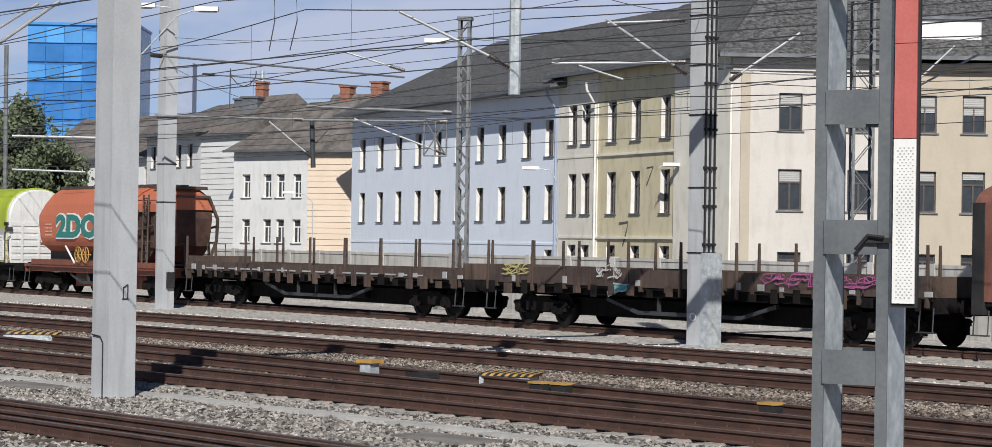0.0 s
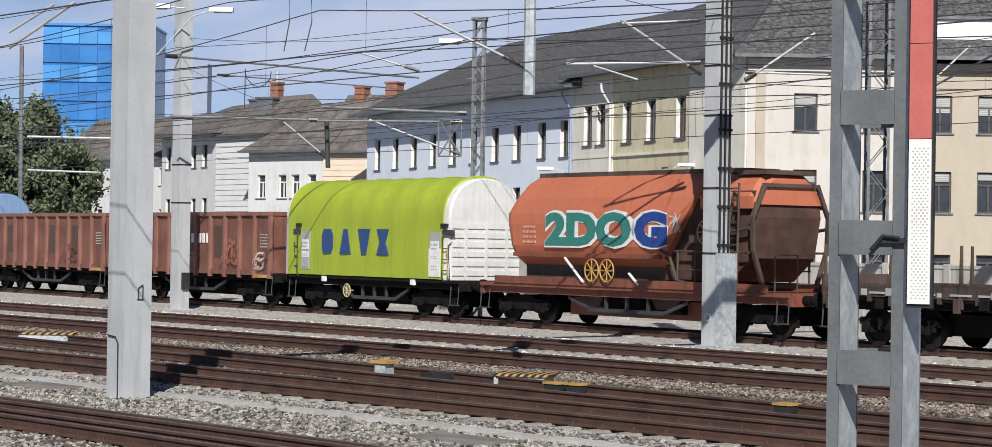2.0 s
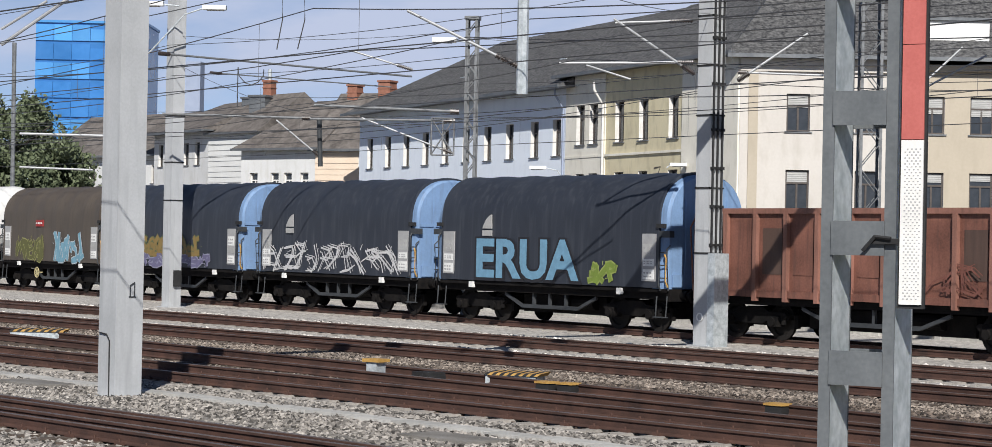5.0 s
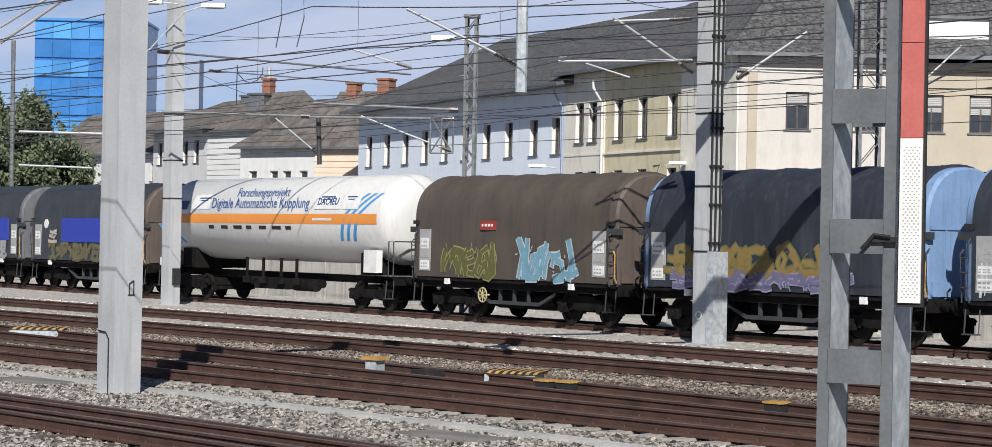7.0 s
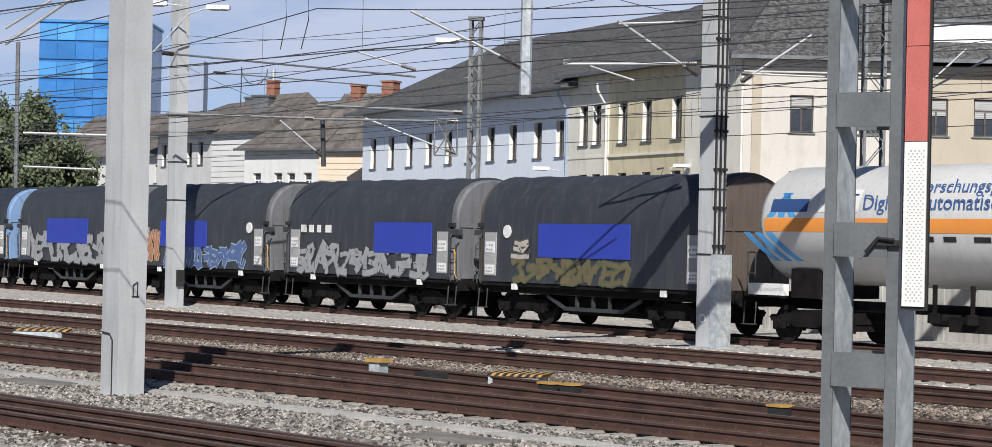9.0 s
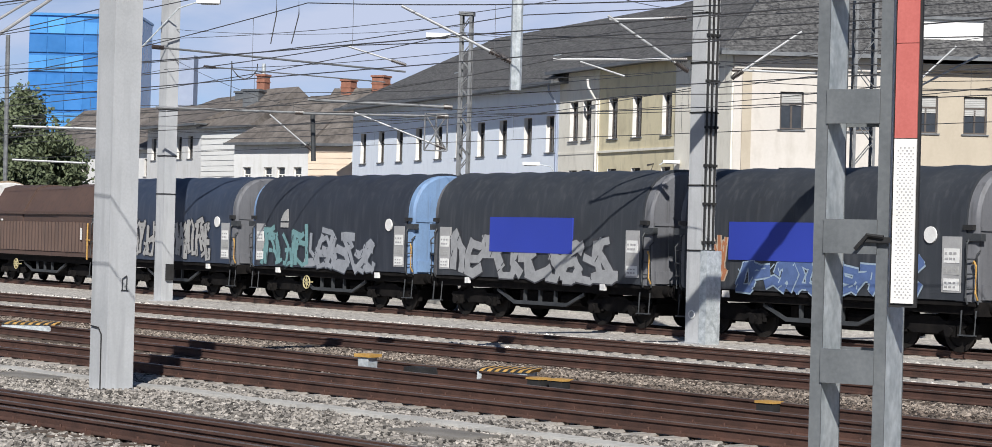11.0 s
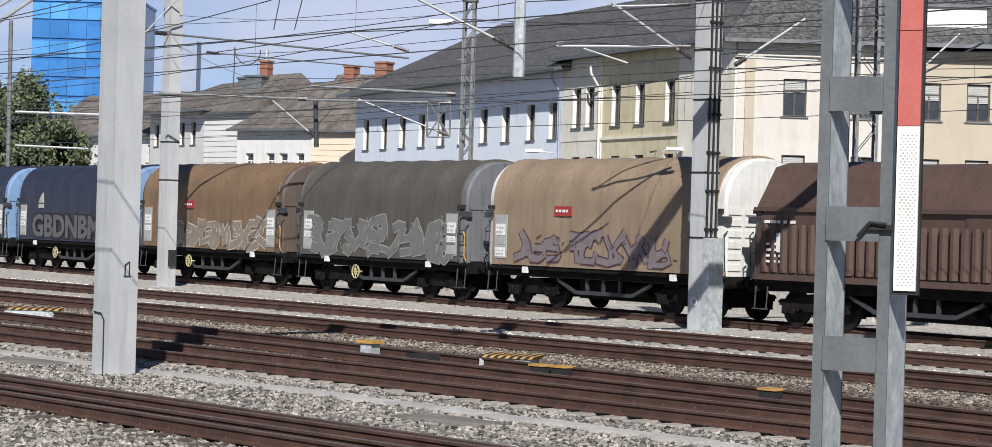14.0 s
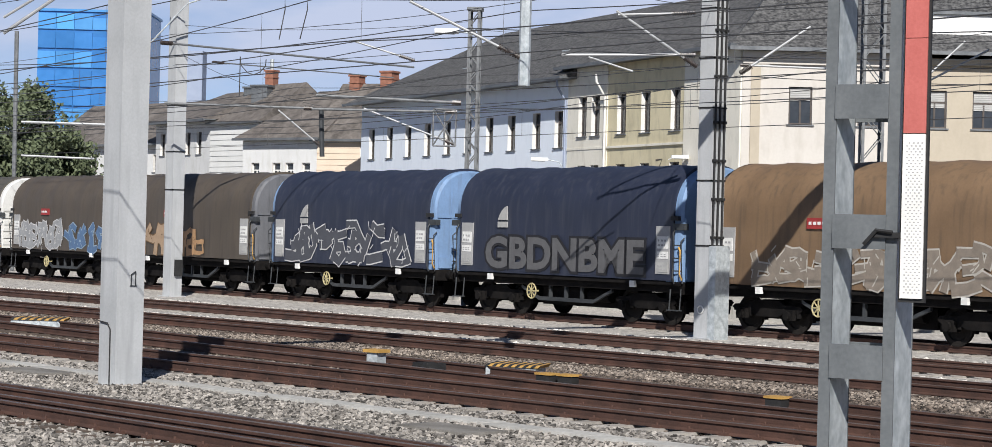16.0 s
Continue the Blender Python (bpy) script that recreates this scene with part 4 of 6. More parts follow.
C_BLUE = hexmat("pale_blue_steel", (0.20, 0.32, 0.52), (0.14, 0.2, 0.3))
C_WHITE = hexmat("white_steel", (0.70, 0.70, 0.68), (0.5, 0.49, 0.46))
C_BROWN = hexmat("brown_steel", (0.12, 0.095, 0.08), (0.07, 0.055, 0.045))
C_GREY = hexmat("grey_steel", (0.16, 0.165, 0.18), (0.08, 0.08, 0.085))
OXIDE = hexmat("oxide_red_steel", (0.255, 0.110, 0.078), (0.095, 0.050, 0.040), k=0.45)
FADED = hexmat("faded_oxide_red_steel", (0.31, 0.150, 0.112), (0.15, 0.075, 0.055), k=0.6)
SILL = hexmat("dirty_orange_sill", (0.26, 0.085, 0.05), (0.10, 0.05, 0.035), k=0.6)
ORANGE = hexmat("faded_orange_steel", (0.50, 0.155, 0.082), (0.36, 0.12, 0.07), k=0.85)
RUSTY = hexmat("rusty_brown_steel", (0.115, 0.080, 0.064), (0.035, 0.026, 0.023), k=0.4)
BOXBROWN = hexmat("dark_brown_steel", (0.105, 0.066, 0.052), (0.06, 0.04, 0.034))
TANKWHITE = hexmat("white_tank", (0.64, 0.64, 0.625), (0.54, 0.53, 0.51), k=0.93, rough=0.4)
BAND = hexmat("orange_band", (0.80, 0.30, 0.06), None, k=0.9)
SQUARE = hexmat("bright_blue_patch", (0.03, 0.055, 0.38), None, k=0.9)
LETTER = hexmat("blue_lettering", (0.06, 0.12, 0.30), None, k=0.9)
NAVY = hexmat("navy_lettering", (0.03, 0.07, 0.20), None, k=0.9)
SKYBLUE = hexmat("sky_blue_decal", (0.08, 0.32, 0.66), None, k=0.9)


def new_wagon(name, q0, q1, label):
    t = thing(name, Matrix.Identity(4), label, "freight wagon", "wagons of the freight train")
    t["q"] = (q0 + q1) / 2
    return t, (q1 - q0) / 2


def flat_wagon(q0, q1, label, cargo):
    t, half = new_wagon("flat_wagon", q0, q1, label)
    underframe(t, half, 1.25, M["under"])
    e = half - 0.62
    bm = B()
    box(bm, -e, e, -1.38, 1.38, 1.25, 1.30)
    part("deck", bm, RUSTY, t)
    n = 8
    for s in (-1, 1):
        for i in range(n):
            x0, x1 = -e + 2 * e * i / n + 0.05, -e + 2 * e * (i + 1) / n - 0.05
            bm = B()
            box(bm, x0, x1, s * 1.42 - 0.03, s * 1.42 + 0.03, 1.22, 1.72 if cargo else 1.55)
            for k in (0.25, 0.75):
                xx = x0 + (x1 - x0) * k
                box(bm, xx - 0.05, xx + 0.05, s * 1.42 - 0.06, s * 1.42 + 0.06, 1.1, 1.72 if cargo else 1.55)
            part("side_flap", bm, RUSTY, t)
        for i in range(n + 1):
            x = -e + 0.15 + (2 * e - 0.3) * i / n
            bm = B()
            v = box(bm, x - 0.05, x + 0.05, s * 1.44 - 0.04, s * 1.44 + 0.04, 1.0, 2.5)
            for q in v[4:]:
                q.co.x = x + (q.co.x - x) * 0.3
            part("stake", bm, RUSTY, t)
    rn = random.Random(int(-q0))
    for i in range(22):
        x = -e + 0.4 + (2 * e - 0.8) * i / 21
        bm = B()
        w = rn.uniform(0.06, 0.16)
        box(bm, x - w, x + w, -1.53, -1.44, rn.uniform(0.88, 1.0), rn.uniform(1.16, 1.32))
        chamfer(bm, 0.015)
        part("bracket", bm, M["under"] if rn.random() < 0.5 else RUSTY, t)
        if rn.random() < 0.45:
            plate(t, x + 0.2, x + rn.uniform(0.3, 0.5), 1.26, rn.uniform(1.36, 1.48), "blind" if rn.random() < 0.6 else "grey_dot", "label_plate", y=-1.475)
    for q in (-1, 1):
        bm = B()
        box(bm, q * e - 0.05, q * e + 0.05, -1.38, 1.38, 1.25, 1.75)
        part("end_flap", bm, RUSTY, t)
        add_bogie(t, q * (half - 2.9))
    return t, half


def hopper_wagon(q0, q1):
    t, half = new_wagon("hopper_wagon", q0, q1, "faded orange hopper wagon with graffiti, rusty ends")
    underframe(t, half, 1.2, SILL)
    hl, xr = 6.1, -5.5

    def nose(z):
        """Front edge of the side sheets: flared foot, then leaning forward to the roof."""
        return 1.7 + (2.35 - z) * 0.6 if z < 2.35 else 1.7 + (z - 2.35) * 1.0

    def tail(z):
        return xr + (0.55 * (z - 3.3) / 1.1 if z > 3.3 else 0.28 * (3.3 - z) / 1.2)

    half_sec = [(-1.0, 1.75), (-1.38, 2.05), (-1.49, 2.35), (-1.5, 3.0), (-1.46, 3.3), (-1.30, 3.75), (-1.0, 4.2), (-0.66, 4.42)]
    sec = half_sec + [(-y, z) for y, z in half_sec[::-1]]
    bm = B()
    loft(bm, [[(f(z), y * w, z) for y, z in sec] for f, w in ((tail, 0.95), (lambda z: tail(z) + 0.2, 1.0), (lambda z: -1.0, 1.0), (nose, 1.0))])
    part("hopper_body", bm, ORANGE, t)
    # sloping hopper floor and roof end beyond the side sheets
    bm = B()
    side = [(1.7, 1.45), (1.72, 2.45), (3.2, 3.9), (5.3, 3.9), (5.42, 3.2), (5.2, 2.1), (4.4, 1.45)]
    loft(bm, [[(x, y, z) for x, z in side] for y in (-1.16, 1.16)])
    part("end_chute", bm, M["rail"], t, "dark rusty recessed end of the hopper")
    bm = B()
    top = [(y, z) for y, z in sec if z > 3.7]
    loft(bm, [[(x, y * w, z - d) for y, z in top] for x, w, d in ((3.1, 0.97, 0.04), (5.2, 0.97, 0.04), (5.45, 0.9, 0.22))])
    box(bm, 3.3, 5.4, -1.30, -1.24, 3.42, 3.74)
    box(bm, 3.3, 5.4, 1.24, 1.30, 3.42, 3.74)
    part("roof_end", bm, ORANGE, t)
    bm = B()
    hexa = [(-1.0, 1.3), (-1.38, 2.3), (-1.42, 3.2), (-1.0, 4.1), (1.0, 4.1), (1.42, 3.2), (1.38, 2.3), (1.0, 1.3)]
    rows = [[bm.verts.new((x, y * k, 2.7 + (z - 2.7) * k)) for y, z in hexa] for x, k in ((5.44, 1.0), (5.54, 1.0), (5.54, 0.93), (5.44, 0.93))]
    for ra, rb in zip(rows, rows[1:] + rows[:1]):
        for k in range(8):
            bm.faces.new((ra[k], ra[(k + 1) % 8], rb[(k + 1) % 8], rb[k]))
    part("end_ring", bm, RUSTY, t, "rusty angular end frame")
    bm = B()
    box(bm, xr + 0.6, 4.3, -0.68, 0.68, 4.40, 4.54)
    chamfer(bm, 0.03)
    part("roof_hatch", bm, RUSTY, t)
    bm = B()
    box(bm, 4.32, 5.5, -0.9, 0.9, 4.34, 4.46)
    chamfer(bm, 0.03)
    part("roof_platform", bm, RUSTY, t)
    bm = B()
    for q in (-1, 1):
        box(bm, -hl, hl, q * 1.40 - 0.06, q * 1.40 + 0.06, 1.2, 1.42)
        box(bm, xr + 0.4, 1.8, q * 1.44 - 0.05, q * 1.44 + 0.05, 2.02, 2.14)
    part("side_rail", bm, SILL, t)
    bm = B()
    box(bm, xr + 0.5, 2.1, -1.05, 1.05, 1.2, 1.95)
    part("inner_hopper", bm, RUSTY, t)
    for q in (-1, 1):
        bm = B()
        for x in (2.5, 3.25, 4.0, 4.75):
            tube(bm, (x, q * 1.4, 1.3), (x, q * 1.4, 2.25), 0.035, 6)
        pipe(bm, [(1.75, q * 1.42, 2.3), (2.2, q * 1.44, 2.1), (2.5, q * 1.42, 1.45), (3.2, q * 1.42, 1.35)], 0.045, 6)
        tube(bm, (2.3, q * 1.4, 2.25), (5.4, q * 1.4, 2.25), 0.035, 6)
        tube(bm, (2.5, q * 1.4, 1.75), (4.8, q * 1.4, 1.75), 0.025, 6)
        tube(bm, (3.3, q * 1.38, 2.6), (5.4, q * 1.38, 2.9), 0.05, 6)
        tube(bm, (3.5, q * 1.38, 2.6), (3.85, q * 1.3, 3.5), 0.05, 6)
        tube(bm, (4.35, q * 1.38, 2.25), (4.7, q * 1.3, 3.9), 0.05, 6)
        box(bm, 3.0, 3.7, q * 1.38 - 0.05, q * 1.38 + 0.05, 2.5, 2.7)
        part("side_frame", bm, RUSTY, t, "rusty bracing of the hopper end")
    bm = B()
    for x in (4.55, 5.0):
        tube(bm, (x, -1.47, 1.3), (x, -1.42, 4.1), 0.035, 6)
    for i in range(9):
        tube(bm, (4.55, -1.45, 1.55 + i * 0.3), (5.0, -1.45, 1.55 + i * 0.3), 0.025, 5)
    part("ladder", bm, RUSTY, t, "rusty steel side ladder")
    bm = B()
    for q in (-1, 1):
        pipe(bm, [(6.3, q * 1.3, 1.2), (6.3, q * 1.3, 2.2), (6.3, q * 0.5, 2.2), (6.3, q * 0.5, 1.2)], 0.025, 6)
    part("end_railing", bm, RUSTY, t)
    for q in (-1, 1):
        add_bogie(t, q * (half - 2.4))
    for x in (-0.95, -0.25):
        handwheel(t, x - 0.2, 1.66, -1.55, 0.32, "yellow")
    handwheel(t, 3.75, 2.78, -1.5, 0.33, "yellow")
    bm = B()
    pipe(bm, [(-2.5, -1.5, 2.0), (-1.6, -1.5, 1.3)], 0.04, 6)
    pipe(bm, [(0.9, -1.5, 1.3), (0.5, -1.5, 1.6)], 0.04, 6)
    part("outlet_strut", bm, M["white"], t)
    for x in (-2.0, 1.4):
        bm = B()
        loft(bm, [[(x - 1.1, -0.95, 1.6), (x + 1.1, -0.95, 1.6), (x + 1.1, 0.95, 1.6), (x - 1.1, 0.95, 1.6)], [(x - 0.4, -0.9, 0.6), (x + 0.4, -0.9, 0.6), (x + 0.4, 0.9, 0.6), (x - 0.4, 0.9, 0.6)]])
        part("outlet", bm, RUSTY, t)
    # tag in turquoise and blue with white outline
    words(t, "2DOG", -0.62, 2.42, 1.25, "white", y=-1.515, name="graffiti_outline", bold=0.12, squeeze=1.56)
    words(t, "2DO", -1.42, 2.43, 1.22, paint((0.04, 0.22, 0.19)), y=-1.53, name="graffiti", bold=0.065, squeeze=1.58, label="turquoise sprayed tag letters")
    words(t, "G", 1.48, 2.43, 1.22, paint((0.02, 0.06, 0.28)), y=-1.53, name="graffiti", bold=0.075, squeeze=1.58, label="dark blue sprayed tag letter")
    graffiti(t, 2.15, 2.75, 2.75, 3.2, None, (0.72, 0.70, 0.68), 2, 5, y=-1.52)
    bars(t, -4.6, -3.9, 2.4, 3.0, paint((0.62, 0.35, 0.28)), 4, rows=4, seed=3, y=-1.51)
    bars(t, -2.3, 0.4, 3.22, 3.34, paint((0.62, 0.3, 0.2)), 9, rows=1, seed=3, y=-1.44)
    return t


def gondola(q0, q1, label, decals, dark):
    t, half = new_wagon("open_wagon", q0, q1, label)
    mat = OXIDE
    underframe(t, half, 1.2, M["under"])
    e = half - 0.62
    for s in (-1, 1):
        bm = B()
        box(bm, -e, e, s * 1.36 - 0.02, s * 1.36 + 0.02, 1.15, 3.3)
        part("side_wall", bm, mat, t)
        bm = B()
        box(bm, -e, e, s * 1.40 - 0.07, s * 1.40 + 0.07, 3.28, 3.42)
        chamfer(bm, 0.02)
        part("top_rail", bm, FADED, t)
        bm = B()
        box(bm, -e, e, s * 1.42 - 0.035, s * 1.42 + 0.035, 1.10, 1.28)
        part("bottom_rail", bm, mat, t)
        n = 11
        for i in range(n + 1):
            x = -e + 0.08 + (2 * e - 0.16) * i / n
            bm = B()
            v = box(bm, x - 0.07, x + 0.07, s * 1.43 - 0.07, s * 1.43 + 0.07, 1.0, 3.28)
            part("stanchion", bm, FADED, t)
        for i in range(n):
            if (i * 5 + dark) % 3:
                x0 = -e + 0.08 + (2 * e - 0.16) * i / n
                bm = B()
                box(bm, x0 + 0.22, x0 + 0.95, s * 1.375 - 0.02, s * 1.375 + 0.02, 1.7, 2.9)
                chamfer(bm, 0.02)
                part("door_panel", bm, BOXBROWN if (i + dark) % 2 else mat, t)
    for q in (-1, 1):
        bm = B()
        box(bm, q * e - 0.04, q * e + 0.04, -1.36, 1.36, 1.15, 3.3)
        box(bm, q * e - 0.08, q * e + 0.08, -1.38, 1.38, 3.28, 3.42)
        for y in (-0.7, 0, 0.7):
            box(bm, q * e - 0.1, q * e + 0.1, y - 0.06, y + 0.06, 1.15, 3.3)
        part("end_wall", bm, mat, t)
        add_bogie(t, q * (half - 2.5))
        bm = B()
        pipe(bm, [(q * (e + 0.12), -1.4, 1.2), (q * (e + 0.15), -1.5, 2.9), (q * (e + 0.05), -1.4, 3.2)], 0.025, 6)
        part("hand_rail", bm, mat, t)
        bars(t, q * (e - 0.55) - 0.35, q * (e - 0.55) + 0.35, 2.1, 2.65, "blind", 6, rows=5, seed=int(q + 4), y=-1.40)
    bm = B()
    box(bm, -e, e, -1.34, 1.34, 1.2, 1.26)
    part("floor", bm, RUSTY, t)
    plate(t, e - 1.2, e - 0.2, 1.02, 1.14, "yellow", "yellow_beam", y=-1.45)
    if decals:
        bars(t, -0.5, 1.9, 2.15, 2.7, "white", 8, "logo_mark", seed=7, y=-1.41)
        graffiti(t, 2.6, 3.8, 1.5, 2.4, None, (0.45, 0.16, 0.10), 2, 8, y=-1.47)
        graffiti(t, 5.3, 6.1, 1.35, 1.95, None, (0.70, 0.60, 0.55), 1, 11, y=-1.51)
        graffiti(t, -1.0, 0.6, 1.35, 1.9, None, (0.34, 0.14, 0.09), 2, 18, y=-1.47)
    else:
        graffiti(t, 2.0, 3.6, 1.4, 2.1, None, (0.20, 0.08, 0.06), 2, 8, y=-1.47)
    return t


def tank_wagon(q0, q1):
    t, half = new_wagon("tank_wagon", q0, q1, "white tank wagon with orange band and blue stripes")
    underframe(t, half, 1.15, M["under"], truss=False, open_deck=True)
    r, zc, L = 1.53, 3.04, 2 * half - 1.7
    bm = B()
    rings = []
    prof_x = [(-L / 2, 0.02), (-L / 2 + 0.04, 0.45), (-L / 2 + 0.16, 0.75), (-L / 2 + 0.36, 0.92), (-L / 2 + 0.62, 1.0)]
    for x, k in prof_x + [(-x, k) for x, k in prof_x[::-1]]:
        rings.append([(x, r * k * math.cos(a * math.tau / 40), zc + r * k * math.sin(a * math.tau / 40)) for a in range(40)])
    loft(bm, rings)
    part("tank", bm, TANKWHITE, t, smooth=True)

    def wrap(name, x0, x1, a0, a1, mat, n=8, off=0.006, skew=0.0):
        """A decal bent round the tank between angles a0 and a1 (degrees above its middle height)."""
        bm = B()
        rows = []
        for i in range(n + 1):
            a = radians(a0 + (a1 - a0) * i / n)
            dx = skew * i / n
            rows.append([bm.verts.new((x + dx, -(r + off) * math.cos(a), zc + (r + off) * math.sin(a))) for x in (x0, x1)])
        for p, q in zip(rows, rows[1:]):
            bm.faces.new((p[0], p[1], q[1], q[0]))
        return part(name, bm, mat, t)

    wrap("orange_band", -L / 2 + 0.65, L / 2 - 0.65, -7, 6, BAND)
    for i in range(3):
        wrap("blue_stripe", -L / 2 + 0.75 + i * 0.42, -L / 2 + 1.0 + i * 0.42, -38, -8, SKYBLUE, skew=-0.9)
        wrap("blue_stripe", -L / 2 + 0.72 + i * 0.42, -L / 2 + 0.97 + i * 0.42, 7, 32, SKYBLUE, skew=0.55 - i * 0.5)
        wrap("blue_stripe", L / 2 - 3.2 + i * 0.42, L / 2 - 3.0 + i * 0.42, -30, 6, SKYBLUE, n=10, skew=0.5)
        wrap("blue_stripe", L / 2 - 2.7 + i * 0.42, L / 2 - 2.5 + i * 0.42, 6, 34, SKYBLUE, n=10, skew=1.1)
    for x0, x1, a0, a1, m in ((-L / 2 + 0.85, -L / 2 + 2.2, 12, 25, NAVY), (-L / 2 + 2.6, -L / 2 + 4.0, 12, 35, M["white"]), (3.45, 5.15, 12, 35, M["white"]), (5.3, 6.35, 12, 31, M["white"])):
        wrap("sign_plate", x0, x1, a0, a1, m, off=0.012)
    for i, x in enumerate((-L / 2 + 3.0, 3.75, 5.45)):
        wrap("sign_mark", x, x + 0.9 - 0.3 * (i == 2), 28, 30, NAVY, n=2, off=0.018)
        wrap("sign_mark", x + 0.1, x + 0.7 - 0.2 * (i == 2), 24.5, 26, NAVY, n=2, off=0.018)
    a = radians(18)
    words(t, "DAC4EU", 0, 0, 0.36, NAVY, bold=0.004, at=Matrix.Translation((4.3, -(r + 0.022) * math.cos(a), zc + (r + 0.022) * math.sin(a))) @ pose(0, 0, 0, 70, 0, 0))
    wrap("web_address", 3.4, 4.7, -2.5, 0.5, M["white"], n=2, off=0.012)
    for k in range(7):
        wrap("small_mark", -4.2 + k * 0.95, -3.8 + k * 0.95 + 0.12 * (k % 3), -15, -10, M["black"], n=2, off=0.008)
    for text, ang, size, sq in (("Forschungsprojekt", 31, 0.50, 1.02), ("Digitale Automatische Kupplung", 14, 0.56, 0.98)):
        a = radians(ang)
        words(t, text, 0, 0, size, LETTER, bold=0.0, squeeze=sq, at=Matrix.Translation((-0.5, -(r + 0.012) * math.cos(a), zc + (r + 0.012) * math.sin(a))) @ pose(0, 0, 0, 90 - ang * 0.75, 0, 0))
    for q in (-1, 1):
        add_bogie(t, q * (half - 2.6))
        bm = B()
        box(bm, q * (half - 2.6) - 0.5, q * (half - 2.6) + 0.5, -1.1, 1.1, 1.15, 1.9)
        part("saddle", bm, M["under"], t)
        bm = B()
        x = q * (half - 1.0)
        pipe(bm, [(x, -1.35, 1.15), (x, -1.35, 2.3), (x + q * 0.3, -1.35, 2.3), (x + q * 0.3, -1.35, 1.15)], 0.025, 6)
        pipe(bm, [(x, -1.35, 1.75), (x + q * 0.3, -1.35, 1.75)], 0.02, 6)
        pipe(bm, [(x + q * 0.3, -1.3, 2.3), (x + q * 0.3, 1.3, 2.3)], 0.025, 6)
        part("end_railing", bm, M["galv_dark"], t)
    plate(t, half - 2.3, half - 1.5, 1.25, 2.0, "white", "cabinet", y=-1.3, thick=0.2, label="white equipment box")
    plate(t, -half + 0.9, -half + 2.2, 1.2, 1.5, "white", "platform", y=-1.3, thick=0.2)
    bm = B()
    tube(bm, (-2.5, -0.5, 0.75), (2.5, -0.5, 0.75), 0.16, 10)
    part("discharge_pipe", bm, M["under"], t)
    for x in (-2, -0.8, 0.5, 1.6):
        bm = B()
        loft(bm, [[(x + r * math.cos(k * math.tau / 8), -1.05 + r * math.sin(k * math.tau / 8), z) for k in range(8)] for z, r in ((0.68, 0.1), (0.7, 0.17), (0.92, 0.17), (0.95, 0.06), (1.62, 0.06))])
        part("valve", bm, M["under"], t)
    return t


def ribbed_wagon(q0, q1):
    t, half = new_wagon("sliding_roof_wagon", q0, q1, "dark brown wagon with ribbed sides and folded roof")
    underframe(t, half)
    L = 2 * half - 1.3
    sec = [(-1.43, 1.2), (-1.46, 3.0), (-1.40, 3.12), (-0.80, 4.12), (-0.3, 4.26), (0.3, 4.26), (0.80, 4.12), (1.40, 3.12), (1.46, 3.0), (1.43, 1.2)]
    for x0, x1, k in ((-L / 2, -L / 6, 1.0), (-L / 6, L / 6, 0.975), (L / 6, L / 2, 1.0)):
        bm = B()
        loft(bm, [[(x, y * k, 1.2 + (z - 1.2) * k) for y, z in sec] for x in (x0 + 0.015, x1 - 0.015)])
        part("roof_section", bm, BOXBROWN, t)
    bm = B()
    n = 30
    for i in range(n):
        x = -L / 2 + 0.3 + (L - 0.6) * i / n
        loft(bm, [[(x, -1.40, z), (x + 0.06, -1.545, z), (x + 0.16, -1.545, z), (x + 0.22, -1.40, z)] for z in (1.38, 2.62)])
    part("rib", bm, BOXBROWN, t, "vertical pressed ribs")
    bm = B()
    for s in (-1, 1):
        box(bm, -L / 2, L / 2, s * 1.48 - 0.05, s * 1.48 + 0.05, 2.95, 3.06)
        box(bm, -L / 2, L / 2, s * 1.46 - 0.05, s * 1.46 + 0.05, 1.18, 1.34)
    part("side_rail", bm, BOXBROWN, t)
    for q in (-1, 1):
        add_bogie(t, q * (half - 2.5))
        end_detail(t, q * (L / 2 - 0.1), q)
        plate(t, q * (L / 2 - 1.0) - 0.12, q * (L / 2 - 1.0) + 0.12, 1.9, 2.4, "white", "label_plate", y=-1.52)
    bm = B()
    x = L / 2 - 0.35
    pipe(bm, [(x, -1.56, 1.1), (x, -1.56, 2.6)], 0.035, 6)
    pipe(bm, [(x - 0.12, -1.56, 1.9), (x + 0.2, -1.56, 1.9)], 0.03, 6)
    part("lever", bm, M["yellow"], t, "yellow locking lever")
    bars(t, -L / 2 + 0.4, -L / 2 + 1.6, 2.62, 2.74, "white", 5, seed=2, y=-1.52)
    bars(t, -L / 2 + 0.5, -L / 2 + 1.2, 1.6, 2.2, "white", 3, rows=4, seed=4, y=-1.52)
    handwheel(t, -half * 0.4, 0.75)
    return t


def front_wagon(q0, q1):
    t, half = new_wagon("box_wagon", q0, q1, "dark red wagon body with black end")
    underframe(t, half)
    e = half - 0.7
    bm = B()
    loft(bm, [[(x, y, z) for y, z in prof(1.45, 1.2, 3.4, 4.0)] for x in (-e, e)])
    part("body", bm, OXIDE, t, smooth=True)
    bm = B()
    box(bm, -e - 0.05, -e + 0.3, -1.49, 1.49, 0.9, 3.5)
    part("end_wall", bm, M["black"], t)
    for q in (-1, 1):
        add_bogie(t, q * (half - 2.5))
    return t


